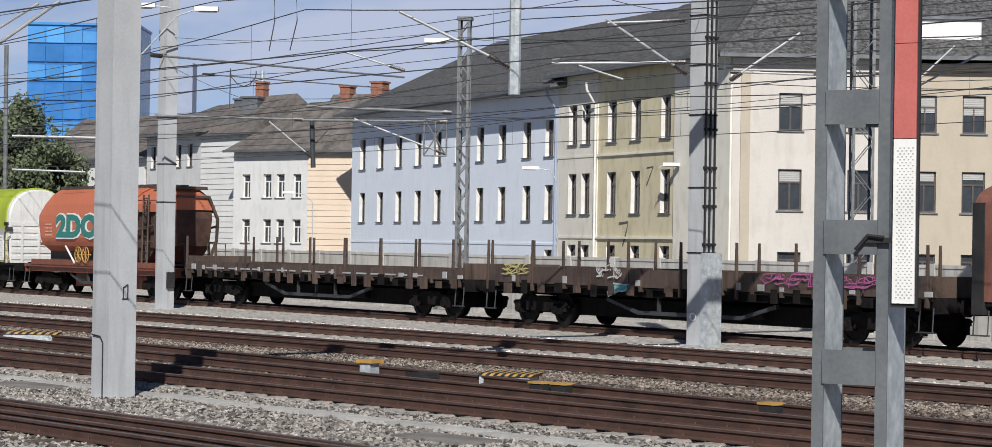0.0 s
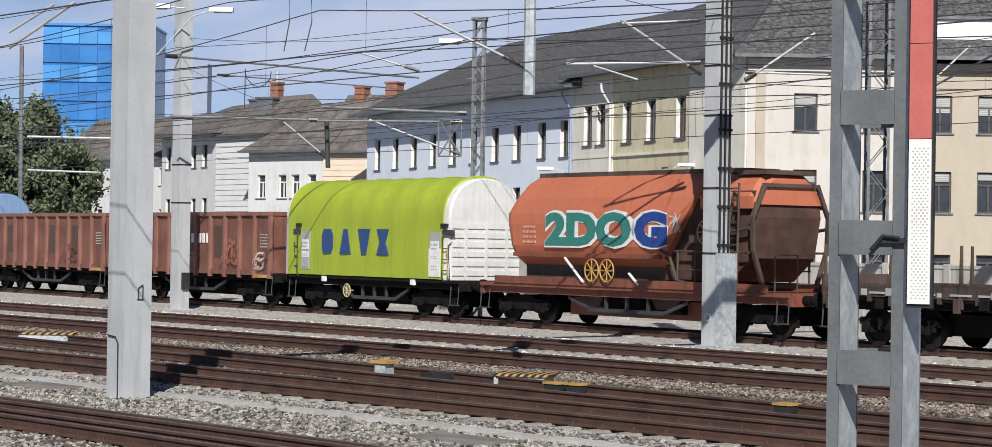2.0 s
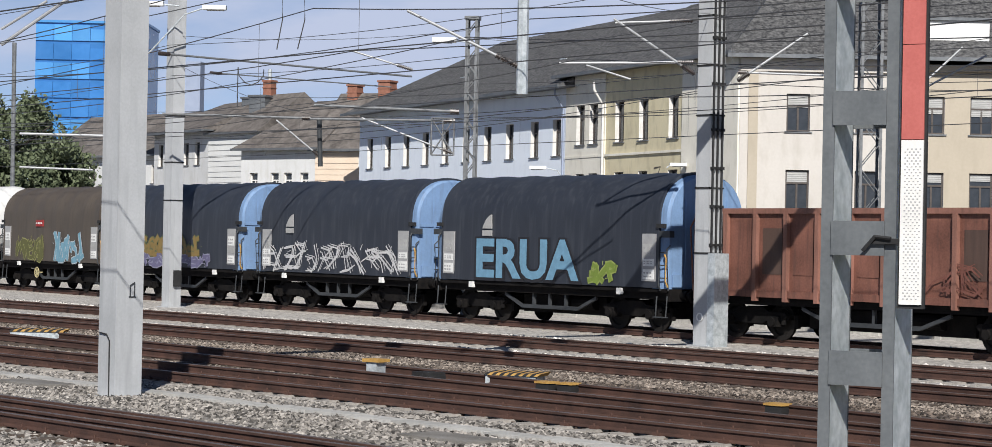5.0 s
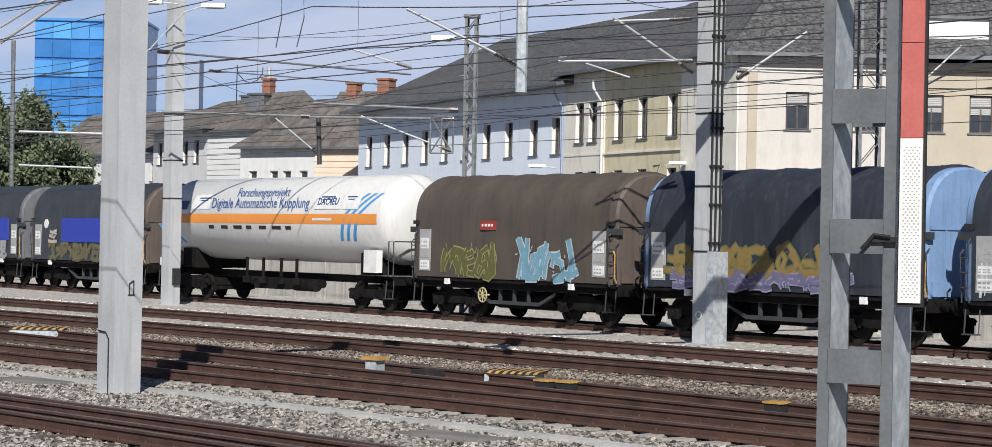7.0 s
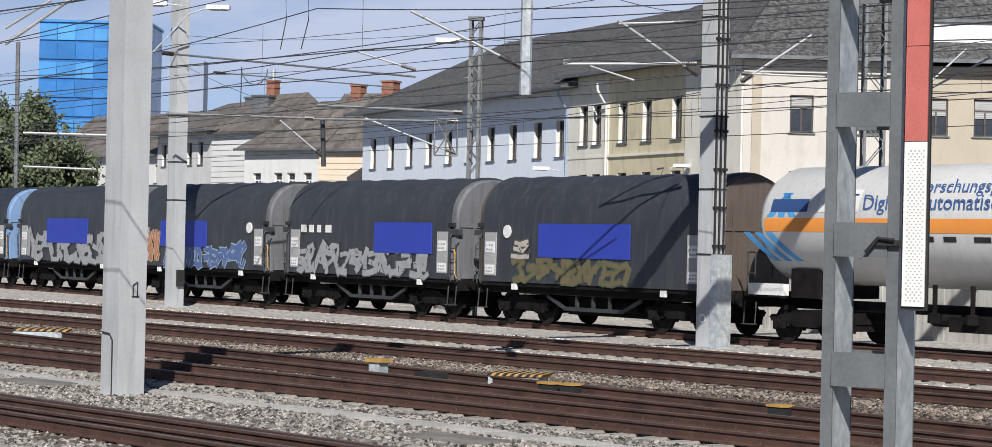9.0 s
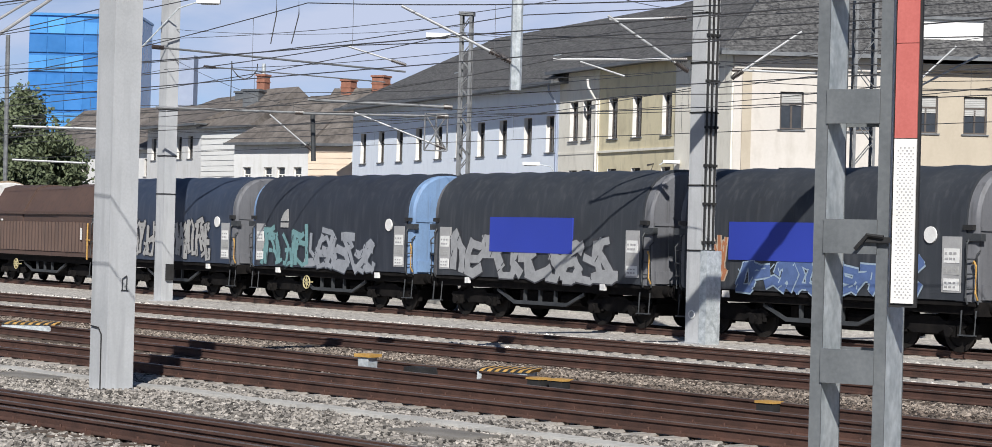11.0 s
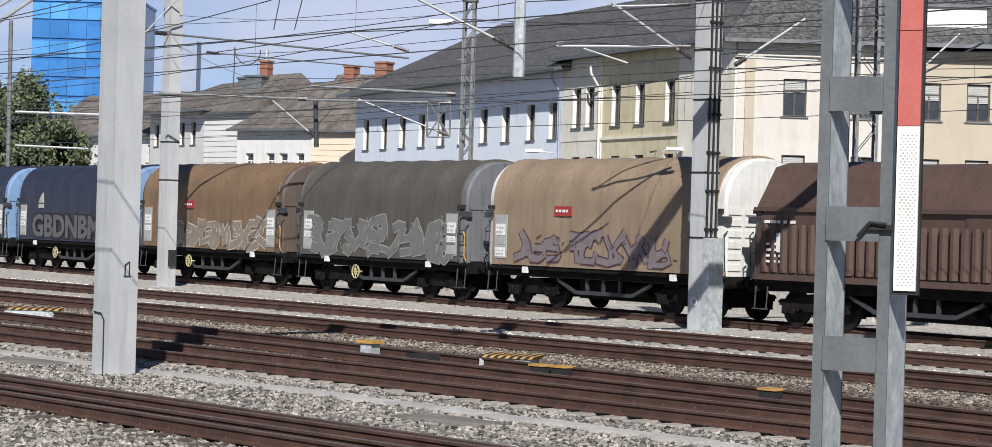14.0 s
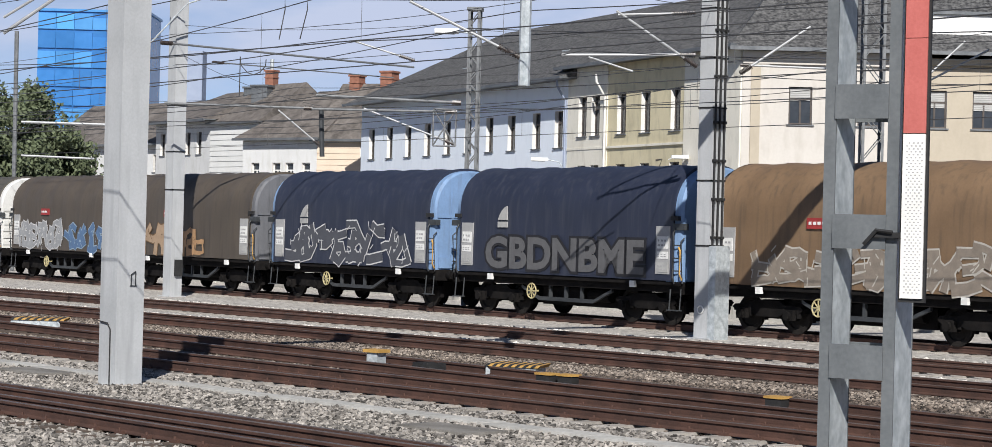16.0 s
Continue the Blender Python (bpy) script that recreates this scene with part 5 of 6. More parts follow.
front_wagon(-30.7, -14.5)
f2, hf = flat_wagon(-50.2, -30.7, "rusty flat wagon with drop sides and stakes", True)
graffiti(f2, -8.2, -7.0, 1.45, 1.85, None, (0.55, 0.50, 0.20), 2, 3, y=-1.50)
graffiti(f2, -3.6, -2.4, 1.45, 1.95, None, (0.62, 0.60, 0.58), 3, 4, y=-1.50)
graffiti(f2, -3.0, -2.3, 1.0, 1.25, (0.05, 0.38, 0.42), (0.4, 0.5, 0.5), 1, 5, y=-1.50)
graffiti(f2, 3.4, 8.8, 1.42, 1.75, None, (0.45, 0.12, 0.30), 9, 6, y=-1.50)
f1, hf = flat_wagon(-69.9, -50.2, "low rusty flat wagon with tall steel stakes", False)
bars(f1, -7.5, 7.5, 1.28, 1.36, "grey_dot", 17, seed=9, y=-1.48)
hopper_wagon(-85.0, -69.9)

g, L, half = hood_wagon(-96.9, -85.0, T_GREEN, C_WHITE, "lime green tarpaulin wagon with white end walls", body=9.0, back=0.8, rise=0.08)
# four navy shapes in a row: round, tapered, wedge, waisted
LOGO = [[(0.1, 0), (0.5, 0), (0.62, 0.25), (0.62, 0.75), (0.5, 1), (0.12, 1), (0, 0.75), (0, 0.25)], [(0, 0), (0.62, 0), (0.42, 1), (0.22, 1)], [(0.2, 0), (0.44, 0), (0.64, 1), (0, 1)], [(0, 0), (0.64, 0), (0.45, 0.5), (0.62, 1), (0, 1), (0.18, 0.5)]]
for i, shape in enumerate(LOGO):
    x0 = -2.95 + i * 1.18
    bm = B()
    loft(bm, [[(x0 + a * 1.15, y, 1.95 + b * 0.86) for a, b in shape] for y in (-1.485, -1.44)])
    part("logo_mark", bm, NAVY, g, "navy block logo shape")
plate(g, L / 2 - 0.75, L / 2 - 0.1, 1.3, 2.2, "white", "label_plate", y=-1.475)
gondola(-110.9, -96.9, "rust-red open wagon with white logo", True, 0)
gondola(-125.0, -110.9, "rust-red open wagon with dark weathered panels", False, 1)

HOODS = [
    # rear, front, tarp, end, label
    (-137.5, -125.0, T_BLACK, C_BLUE, "black hood wagon with pale blue ends, light blue tag"),
    (-149.1, -137.5, T_BLACK, C_BLUE, "black hood wagon with blue ends and silver tag"),
    (-160.9, -149.1, T_BLACK, C_BLUE, "black hood wagon with blue ends and yellow tags"),
    (-172.5, -160.9, T_BROWN, C_BROWN, "brown hood wagon with olive and blue tags"),
    (-202.8, -190.6, T_GREY, C_BROWN, "dark grey hood wagon with bright blue square"),
    (-214.7, -202.8, T_GREY, C_GREY, "dark grey hood wagon with white logo and blue square"),
    (-226.5, -214.7, T_GREY, C_GREY, "dark grey hood wagon with orange and blue tags"),
    (-238.4, -226.5, T_GREY, C_GREY, "dark grey hood wagon with blue square over silver tag"),
    (-250.1, -238.4, T_BLACK, C_BLUE, "black hood wagon with turquoise tag"),
    (-262.0, -250.1, T_SLATE, C_GREY, "slate blue hood wagon with large silver graffiti"),
    (-286.1, -274.1, T_BEIGE, C_WHITE, "beige hood wagon with pink tag and white ends"),
    (-297.5, -286.1, T_OLIVE, C_GREY, "olive grey hood wagon with silver graffiti"),
    (-309.8, -297.5, T_TAN, C_BROWN, "tan brown hood wagon with white tags"),
    (-321.9, -309.8, T_NAVY, C_BLUE, "navy hood wagon with silver block tag"),
    (-333.6, -321.9, T_NAVY, C_BLUE, "navy hood wagon with white outline tag"),
    (-345.3, -333.6, T_BROWN, C_GREY, "brown hood wagon with orange and cream tags"),
    (-357.0, -345.3, T_BROWN, C_BROWN, "brown hood wagon with grey and blue tags"),
    (-369.0, -357.0, T_OLIVE, C_WHITE, "olive hood wagon with white end walls"),
]
H = [hood_wagon(a, b, tp, cp, lb, wheel=i in (3, 8, 11, 12, 13, 14, 16)) for i, (a, b, tp, cp, lb) in enumerate(HOODS)]
tank_wagon(-190.6, -172.5)
ribbed_wagon(-274.1, -262.0)


def fin(t, x, z, s=1.0):
    """A white shark-fin shaped logo over a short bar."""
    bm = B()
    v = [(x, z), (x + 0.75 * s, z), (x + 0.72 * s, z + 0.65 * s), (x + 0.55 * s, z + 0.6 * s), (x + 0.3 * s, z + 0.42 * s), (x + 0.12 * s, z + 0.2 * s)]
    loft(bm, [[(a, -1.485, b) for a, b in v], [(a, -1.45, b) for a, b in v]])
    box(bm, x, x + 0.75 * s, -1.485, -1.45, z - 0.34 * s, z - 0.08 * s)
    part("logo_mark", bm, M["blind"], t, "pale fin-shaped logo")


def square_patch(t, x0, x1, z0, z1):
    bm = B()
    box(bm, x0, x1, -1.492, -1.44, z0, z1)
    part("patch", bm, SQUARE, t, "bright blue rectangular patch")


SILVER, WHITE_T, PALE = (0.34, 0.35, 0.36), (0.62, 0.62, 0.62), (0.5, 0.47, 0.42)
words(H[0][0], "ERUA", -0.9, 1.35, 1.6, paint((0.02, 0.02, 0.025)), y=-1.474, name="graffiti_outline", bold=0.13, squeeze=1.3)
words(H[0][0], "ERUA", -0.9, 1.37, 1.6, paint((0.17, 0.34, 0.48)), y=-1.482, name="graffiti", bold=0.05, squeeze=1.3, label="light blue sprayed tag letters")
graffiti(H[0][0], 2.2, 3.2, 1.3, 1.9, (0.20, 0.28, 0.05), (0.3, 0.36, 0.1), 2, 22)
graffiti(H[1][0], -4.6, 4.3, 1.3, 2.25, None, WHITE_T, 8, 23)
graffiti(H[2][0], -4.3, 2.3, 1.65, 2.35, (0.26, 0.18, 0.06), (0.13, 0.15, 0.07), 9, 24)
graffiti(H[2][0], -4.0, 2.8, 1.28, 1.7, (0.16, 0.15, 0.26), (0.30, 0.30, 0.40), 10, 25, y=-1.476)
graffiti(H[3][0], -3.4, -0.2, 1.3, 2.25, (0.12, 0.12, 0.04), (0.30, 0.30, 0.12), 5, 26)
graffiti(H[3][0], 0.6, 3.3, 1.3, 2.35, (0.18, 0.36, 0.46), (0.5, 0.55, 0.58), 4, 27)
square_patch(H[4][0], -2.3, 2.0, 2.0, 3.0)
graffiti(H[4][0], -3.5, 1.9, 1.3, 1.95, (0.16, 0.13, 0.07), (0.09, 0.12, 0.07), 6, 28)
graffiti(H[4][0], -3.6, -2.5, 1.95, 2.45, (0.5, 0.46, 0.4), (0.1, 0.1, 0.1), 1, 29)
square_patch(H[5][0], 0.6, 4.0, 2.0, 3.0)
graffiti(H[5][0], -4.4, 3.9, 1.28, 2.2, SILVER, (0.07, 0.07, 0.075), 10, 30)
bars(H[5][0], -4.2, -2.0, 2.55, 2.95, "white", 4, "logo_mark", seed=30, y=-1.48)
square_patch(H[6][0], -3.2, 0.6, 2.0, 3.0)
graffiti(H[6][0], -4.5, -3.2, 1.4, 2.6, (0.48, 0.20, 0.10), (0.55, 0.45, 0.35), 3, 31)
graffiti(H[6][0], -2.8, 3.6, 1.3, 2.1, (0.10, 0.16, 0.34), (0.35, 0.45, 0.55), 8, 32)
square_patch(H[7][0], -2.2, 1.9, 2.0, 3.05)
graffiti(H[7][0], -4.2, 4.2, 1.3, 2.5, SILVER, (0.06, 0.06, 0.07), 7, 33)
graffiti(H[8][0], -4.4, -1.4, 1.3, 2.6, (0.18, 0.34, 0.35), (0.05, 0.07, 0.08), 4, 34)
graffiti(H[8][0], -1.3, 3.4, 1.3, 2.5, (0.32, 0.34, 0.37), (0.06, 0.07, 0.09), 5, 35)
graffiti(H[9][0], -3.4, 3.7, 1.45, 2.7, (0.40, 0.40, 0.39), (0.02, 0.02, 0.025), 13, 36, thick=0.2)
graffiti(H[10][0], -3.9, 3.2, 1.4, 2.25, (0.21, 0.18, 0.19), (0.10, 0.045, 0.06), 6, 37)
graffiti(H[11][0], -4.2, 4.4, 1.35, 2.5, (0.17, 0.17, 0.165), (0.30, 0.30, 0.29), 8, 38)
graffiti(H[12][0], -3.8, 4.6, 1.35, 2.25, (0.26, 0.22, 0.18), PALE, 8, 39)
words(H[13][0], "GBDNBME", 0.1, 1.4, 1.28, paint((0.02, 0.02, 0.024)), y=-1.474, name="graffiti_outline", bold=0.12, squeeze=1.28)
words(H[13][0], "GBDNBME", 0.1, 1.4, 1.28, paint((0.12, 0.12, 0.125)), y=-1.482, name="graffiti", bold=0.045, squeeze=1.28, label="grey sprayed block letters")
graffiti(H[14][0], -4.0, 4.2, 1.35, 2.5, (0.08, 0.085, 0.10), WHITE_T, 7, 41)
graffiti(H[15][0], -4.2, -1.0, 1.35, 2.5, (0.42, 0.30, 0.20), (0.2, 0.12, 0.06), 3, 42)
graffiti(H[15][0], -0.6, 1.2, 1.35, 2.4, (0.45, 0.27, 0.14), (0.1, 0.08, 0.06), 2, 43)
graffiti(H[16][0], -4.4, 0.4, 1.35, 2.4, SILVER, WHITE_T, 6, 44)
graffiti(H[16][0], 0.6, 4.2, 1.35, 2.3, (0.10, 0.18, 0.32), (0.3, 0.4, 0.5), 4, 45)
for i in (0, 1, 2, 8, 13, 14):
    fin(H[i][0], -3.1, 2.82, 0.66)
for i, x in ((3, -2.0), (12, -2.4), (15, -2.5), (16, -2.5), (10, -2.6)):
    tt = H[i][0]
    plate(tt, x + 0.6, x + 1.4, 2.72, 3.0, paint((0.35, 0.04, 0.04)), "logo_plate", y=-1.455, thick=0.03)
    bars(tt, x + 0.68, x + 1.32, 2.80, 2.92, "white", 4, "logo_mark", seed=i, y=-1.488)
for i, x in ((4, -3.9), (6, 3.9), (8, 3.9), (10, 4.2), (9, 4.0)):
    bm = B()
    tube(bm, (x, -1.49, 2.75), (x, -1.45, 2.75), 0.2, 16)
    part("round_plate", bm, M["white"], H[i][0], "round white plate")


# ---- overhead wires ----
WIRES = [(14.75, 0.0, -150, 30), (21.6, 0.0, -150, 30), (22.95, -0.063, -150, 0), (30.2, -0.016, -150, 20), (34.9, -0.032, -180, 20), (TRAIN_Y, TRAIN_K, -220, 30)]


def wire_run(y0, k, x0, x1, span=46.0, phase=-32.0, label="contact wire and sagging messenger wire with droppers"):
    t = thing("overhead_line", Matrix.Identity(4), label, "overhead line", "overhead lines")
    bm, dr = B(), B()
    pts, con = [], []
    n = int((x1 - x0) / 2.0)
    for i in range(n + 1):
        x = x0 + (x1 - x0) * i / n
        u = ((x - phase) / span) % 1.0
        z = 6.9 - 1.0 * 4 * u * (1 - u)
        pts.append((x, y0 + k * x, z))
        if i % 4 == 1:
            tube(dr, (x, y0 + k * x, 5.5), (x, y0 + k * x, z), 0.005, 4)
    pipe(bm, pts, 0.011, 5)
    part("messenger_wire", bm, M["wire"], t)
    bm = B()
    pipe(bm, [(x0, y0 + k * x0, 5.5), ((x0 + x1) / 2, y0 + k * (x0 + x1) / 2, 5.5), (x1, y0 + k * x1, 5.5)], 0.011, 5)
    part("contact_wire", bm, M["wire"], t)
    part("dropper", dr, M["wire"], t)["kind"] = "stuff"
    return t


for i, (y0, k, x0, x1) in enumerate(WIRES):
    wire_run(y0, k, x0, x1, phase=-30.0 - i * 2.0)


# ---- catenary hardware ----
def rod(a, b, r, mat, label, name="cantilever_tube", cat="cantilever", ins=None):
    """A steel tube between two points; ins: share of its length taken by a ribbed insulator at the b end."""
    a, b = Vector(a), Vector(b)
    t = thing(name, Matrix.Translation(a), label, cat, "catenary cantilevers")
    bm = B()
    e = b - a
    tube(bm, (0, 0, 0), e * (1 - (ins or 0)), r, 8)
    part("tube", bm, M[mat], t)
    if ins:
        bm = B()
        for i in range(9):
            p, q = e * (1 - ins + ins * i / 9), e * (1 - ins + ins * (i + 0.5) / 9)
            tube(bm, p, q, r * 2.1, 10)
            tube(bm, q, e * (1 - ins + ins * (i + 1) / 9), r * 1.2, 8)
        part("insulator", bm, M["insulator"], t, "dark ribbed insulator")
    return t


rod((-31.17, 25.17, 6.67), (-29.80, 26.75, 5.67), 0.028, "pale_tube", "slanting pale cantilever tube with dark insulator", ins=0.2)
rod((-40.58, 37.84, 7.05), (-38.30, 40.45, 7.14), 0.036, "pale_tube", "level pale cantilever tube on the cabled mast", ins=0.12)
rod((-40.11, 38.36, 7.01), (-39.36, 39.23, 6.67), 0.026, "pale_tube", "short sloping registration tube")
rod((-39.65, 38.87, 8.22), (-38.27, 40.47, 6.83), 0.036, "pale_tube", "slanting pale cantilever tube with dark insulator", ins=0.16)
rod((-39.63, 38.90, 8.12), (-38.32, 40.42, 8.22), 0.03, "pale_tube", "level top tie of the cantilever", ins=0.3)
rod((-37.33, 43.80, 8.09), (-38.55, 42.42, 6.80), 0.036, "pale_tube", "slanting pale cantilever tube with dark insulator", ins=0.16)
rod((-37.05, 44.13, 6.99), (-38.55, 42.42, 7.03), 0.03, "pale_tube", "level pale cantilever tube", ins=0.1)
rod((-36.44, 49.36, 8.10), (-37.16, 48.55, 7.06), 0.03, "pale_tube", "slanting pale cantilever tube")
rod((-36.00, 49.86, 7.87), (-37.16, 48.55, 6.92), 0.03, "pale_tube", "slanting pale cantilever tube")
rod((-52.92, 30.57, 8.95), (-54.14, 29.20, 7.63), 0.05, "pale_tube", "thick pale cantilever tube")
rod((-53.30, 30.13, 8.88), (-54.14, 29.19, 8.07), 0.04, "pale_tube", "thin pale cantilever tube")
rod((-64.54, 35.57, 5.73), (-62.51, 37.88, 5.71), 0.045, "pale_tube", "level pale registration tube")
rod((-64.53, 35.59, 4.61), (-62.93, 37.43, 4.56), 0.035, "pale_tube", "level pale registration tube")
rod((-61.27, 45.34, 7.13), (-57.89, 49.19, 6.99), 0.055, "steel_grey", "level grey cantilever arm of the lattice mast", ins=0.06)
rod((-65.66, 41.86, 6.77), (-62.15, 45.86, 6.72), 0.045, "steel_grey", "level grey cantilever arm", ins=0.06)
rod((-61.37, 45.23, 6.64), (-57.98, 49.10, 6.67), 0.045, "steel_grey", "level grey cantilever arm of the lattice mast", ins=0.08)
rod((-62.97, 44.93, 6.63), (-61.89, 46.18, 5.29), 0.03, "pale_tube", "slanting pale registration tube", ins=0.2)
rod((-60.16, 46.61, 6.71), (-58.02, 49.07, 5.51), 0.035, "pale_tube", "slanting pale registration tube", ins=0.12)
rod((-57.4, 46.6, 8.05), (-57.4, 36.4, 8.1), 0.034, "steel_grey", "level grey cross tube over the tracks", ins=0.04)
rod((-56.0, 44.6, 7.5), (-56.0, 37.4, 7.5), 0.02, "steel_grey", "thin grey cross tube over the tracks", ins=0.06)
rod((-55.62, 42.66, 8.54), (-54.33, 44.14, 7.96), 0.03, "pale_tube", "slanting pale registration tube", ins=0.25)
rod((-61.95, 46.08, 6.74), (-61.92, 46.15, 5.00), 0.09, "galv_dark", "short hanging steel post", "hanging_post", "catenary post")
rod((-29.75, 26.8, 9.1), (-29.75, 26.8, 5.15), 0.11, "galv", "grey hanging post under the portal beam", "hanging_post", "catenary post")
rod((-103.3, 56.5, 12.6), (-103.3, 56.6, -0.2), 0.12, "steel_grey", "thin dark steel mast far down the line", "catenary_mast", "catenary mast")
# portal beams across the tracks, above the picture, throwing slanting shadows on the train
def portal_beam(x, y0, y1, z, label):
    t = thing("portal_beam", pose(x, y0, z), label, "portal beam", "portal beams")
    L = y1 - y0
    bm = B()
    box(bm, -0.17, 0.17, 0, L, 0, 0.32)
    chamfer(bm, 0.02)
    part("girder", bm, M["galv"], t)
    for i in range(int(L / 4)):
        bm = B()
        box(bm, -0.19, 0.19, i * 4 + 1.9, i * 4 + 2.1, -0.03, 0.35)
        part("splice_plate", bm, M["galv"], t)
    return t


portal_beam(-29.75, 18.3, 52.0, 9.1, "grey box-section portal beam spanning the tracks")
portal_beam(-34.2, 30.0, 50.0, 9.3, "grey box-section portal beam over the freight track")
square_mast(-29.75, 51.8, 9.6, "square grey portal mast behind the freight track")
square_mast(-34.2, 50.2, 9.8, "square grey portal mast behind the freight track")


def lattice_mast(x, y, z1, w, label, turn, mat="galv", box_at=None):
    t = thing("lattice_mast", pose(x, y, -0.25, 0, 0, turn), label, "catenary mast", "catenary masts")
    for sx in (-1, 1):
        for sy in (-1, 1):
            bm = B()
            cx, cy = sx * w / 2, sy * w / 2
            box(bm, min(cx, cx - sx * 0.09), max(cx, cx - sx * 0.09), cy - 0.012, cy + 0.012, 0, z1)
            box(bm, cx - 0.012, cx + 0.012, min(cy - sy * 0.012, cy - sy * 0.09), max(cy - sy * 0.012, cy - sy * 0.09), 0, z1)
            part("leg", bm, M[mat], t)
    n = int(z1 / (w * 1.15))
    for i in range(n):
        za, zb = z1 * i / n, z1 * (i + 1) / n
        for s in (-1, 1):
            bm = B()
            d = w / 2 - 0.02
            tube(bm, (-d * (-1) ** i, s * d, za), (d * (-1) ** i, s * d, zb), 0.022, 5)
            part("brace", bm, M[mat], t)
            bm = B()
            tube(bm, (s * d, -d * (-1) ** i, za), (s * d, d * (-1) ** i, zb), 0.022, 5)
            part("brace", bm, M[mat], t)
    bm = B()
    box(bm, -w / 2 - 0.05, w / 2 + 0.05, -w / 2 - 0.05, w / 2 + 0.05, z1, z1 + 0.12)
    part("cap", bm, M[mat], t)
    return t


lattice_mast(-57.6, 49.5, 10.5, 0.42, "narrow grey steel lattice mast with lamp", 40, "steel_grey")
lattice_mast(-49.6, 61.7, 14.0, 0.78, "broad weathered steel lattice mast behind the train", 48, "steel_grey")
# small lattice bracket on the narrow mast
lb = thing("bracket_frame", pose(-58.25, 48.75, 5.45, 0, 0, 48), "small crossed steel bracket on the lattice mast", "bracket")
for p, q in (((-0.4, 0, 0), (0.4, 0, 0)), ((-0.4, 0, 1.3), (0.4, 0, 1.3)), ((-0.4, 0, 0), (-0.4, 0, 1.3)), ((0.4, 0, 0), (0.4, 0, 1.3)), ((-0.4, 0, 0), (0.4, 0, 1.3)), ((-0.4, 0, 1.3), (0.4, 0, 0)), ((0, 0, 0), (0, 0, 1.3))):
    bm = B()
    tube(bm, p, q, 0.03, 6)
    part("bar", bm, M["steel_grey"], lb)

# cables, conduit and cover on the cabled mast
for i in range(3):
    bm = B()
    y = -0.2 + i * 0.17
    pipe(bm, [(0.30 + 0.0 * i, y, 2.0), (0.30, y, 12.0)], 0.032, 6)
    part("cable", bm, M["black"], mast3, "thick black cable")
    bm = B()
    for z in (2.6, 3.6, 4.6, 5.6, 6.8, 8.0):
        box(bm, 0.25, 0.35, y - 0.05, y + 0.05, z, z + 0.07)
    part("cable_clamp", bm, M["black"], mast3)
bm = B()
box(bm, 0.26, 0.50, -0.28, 0.26, -0.1, 2.42)
chamfer(bm, 0.015)
part("cable_cover", bm, M["galv"], mast3, "grey steel cable cover")
bm = B()
torus(bm, (-0.02, -0.262, 0.75), 0.1, 0.02)
part("mark_ring", bm, M["white"], mast3, "white painted ring mark")
bm = B()
box(bm, 0.26, 0.36, -0.1, 0.2, 0.75, 1.35)
chamfer(bm, 0.01)
part("switch_box", bm, M["black"], mast2, "small black switch box")
bm = B()
pipe(bm, [(-0.2, -0.27, 1.02), (0.02, -0.27, 1.0), (0.10, -0.265, 0.9), (0.10, -0.26, 0)], 0.011, 6)
part("conduit", bm, M["black"], mast1, "thin black conduit")
bm = B()
for p, q in (((0.262, -0.02, 1.6), (0.262, 0.1, 1.6)), ((0.262, 0.0, 1.6), (0.262, 0.0, 1.78)), ((0.262, 0.08, 1.6), (0.262, 0.08, 1.83)), ((0.262, 0.0, 1.78), (0.262, 0.08, 1.83))):
    tube(bm, p, q, 0.009, 5)
part("scribble", bm, M["galv_dark"], mast1, "small dark painted mark")


def lamp_head(x, y, z, turn, label, arm=None):
    t = thing("street_lamp", pose(x, y, z, 0, 0, turn), label, "lamp", "yard lamps")
    bm = B()
    box(bm, -0.5, 0.35, -0.17, 0.17, -0.06, 0.1)
    chamfer(bm, 0.05, 2)
    part("head", bm, M["white"], t)
    bm = B()
    box(bm, -0.42, 0.2, -0.13, 0.13, -0.09, -0.055)
    part("lens", bm, M["blind"], t)
    bm = B()
    pipe(bm, arm or [(0.3, 0, 0), (0.9, 0, -0.05)], 0.03, 6)
    part("arm", bm, M["galv"], t)
    return t


lamp_head(-66.75, 42.1, 10.8, 48, "flat white lamp head on the mast arm")
lamp_head(-65.35, 43.7, 10.7, 228, "flat white lamp head on the mast arm", [(0.3, 0, 0), (1.0, 0, -0.25), (2.3, 0, -1.7)])
lamp_head(-58.2, 48.8, 9.5, 48, "white lamp head on the lattice mast")
lamp_head(-79.6, 73.0, 6.2, 48, "white street lamp head before the blue house", [(0.3, 0, 0), (0.9, 0, -0.1), (1.3, 0, -0.7), (1.35, 0, -6.3)])
lamp_head(-113.6, 82.8, 5.5, 48, "white street lamp head before the houses", [(0.3, 0, 0), (1.0, 0, -0.1), (1.5, 0, -0.6), (1.55, 0, -5.6)])
lamp_head(-74.3, 77.4, 6.45, 228, "small white wall lamp", [(0.3, 0, 0), (0.5, 0, -0.15)])

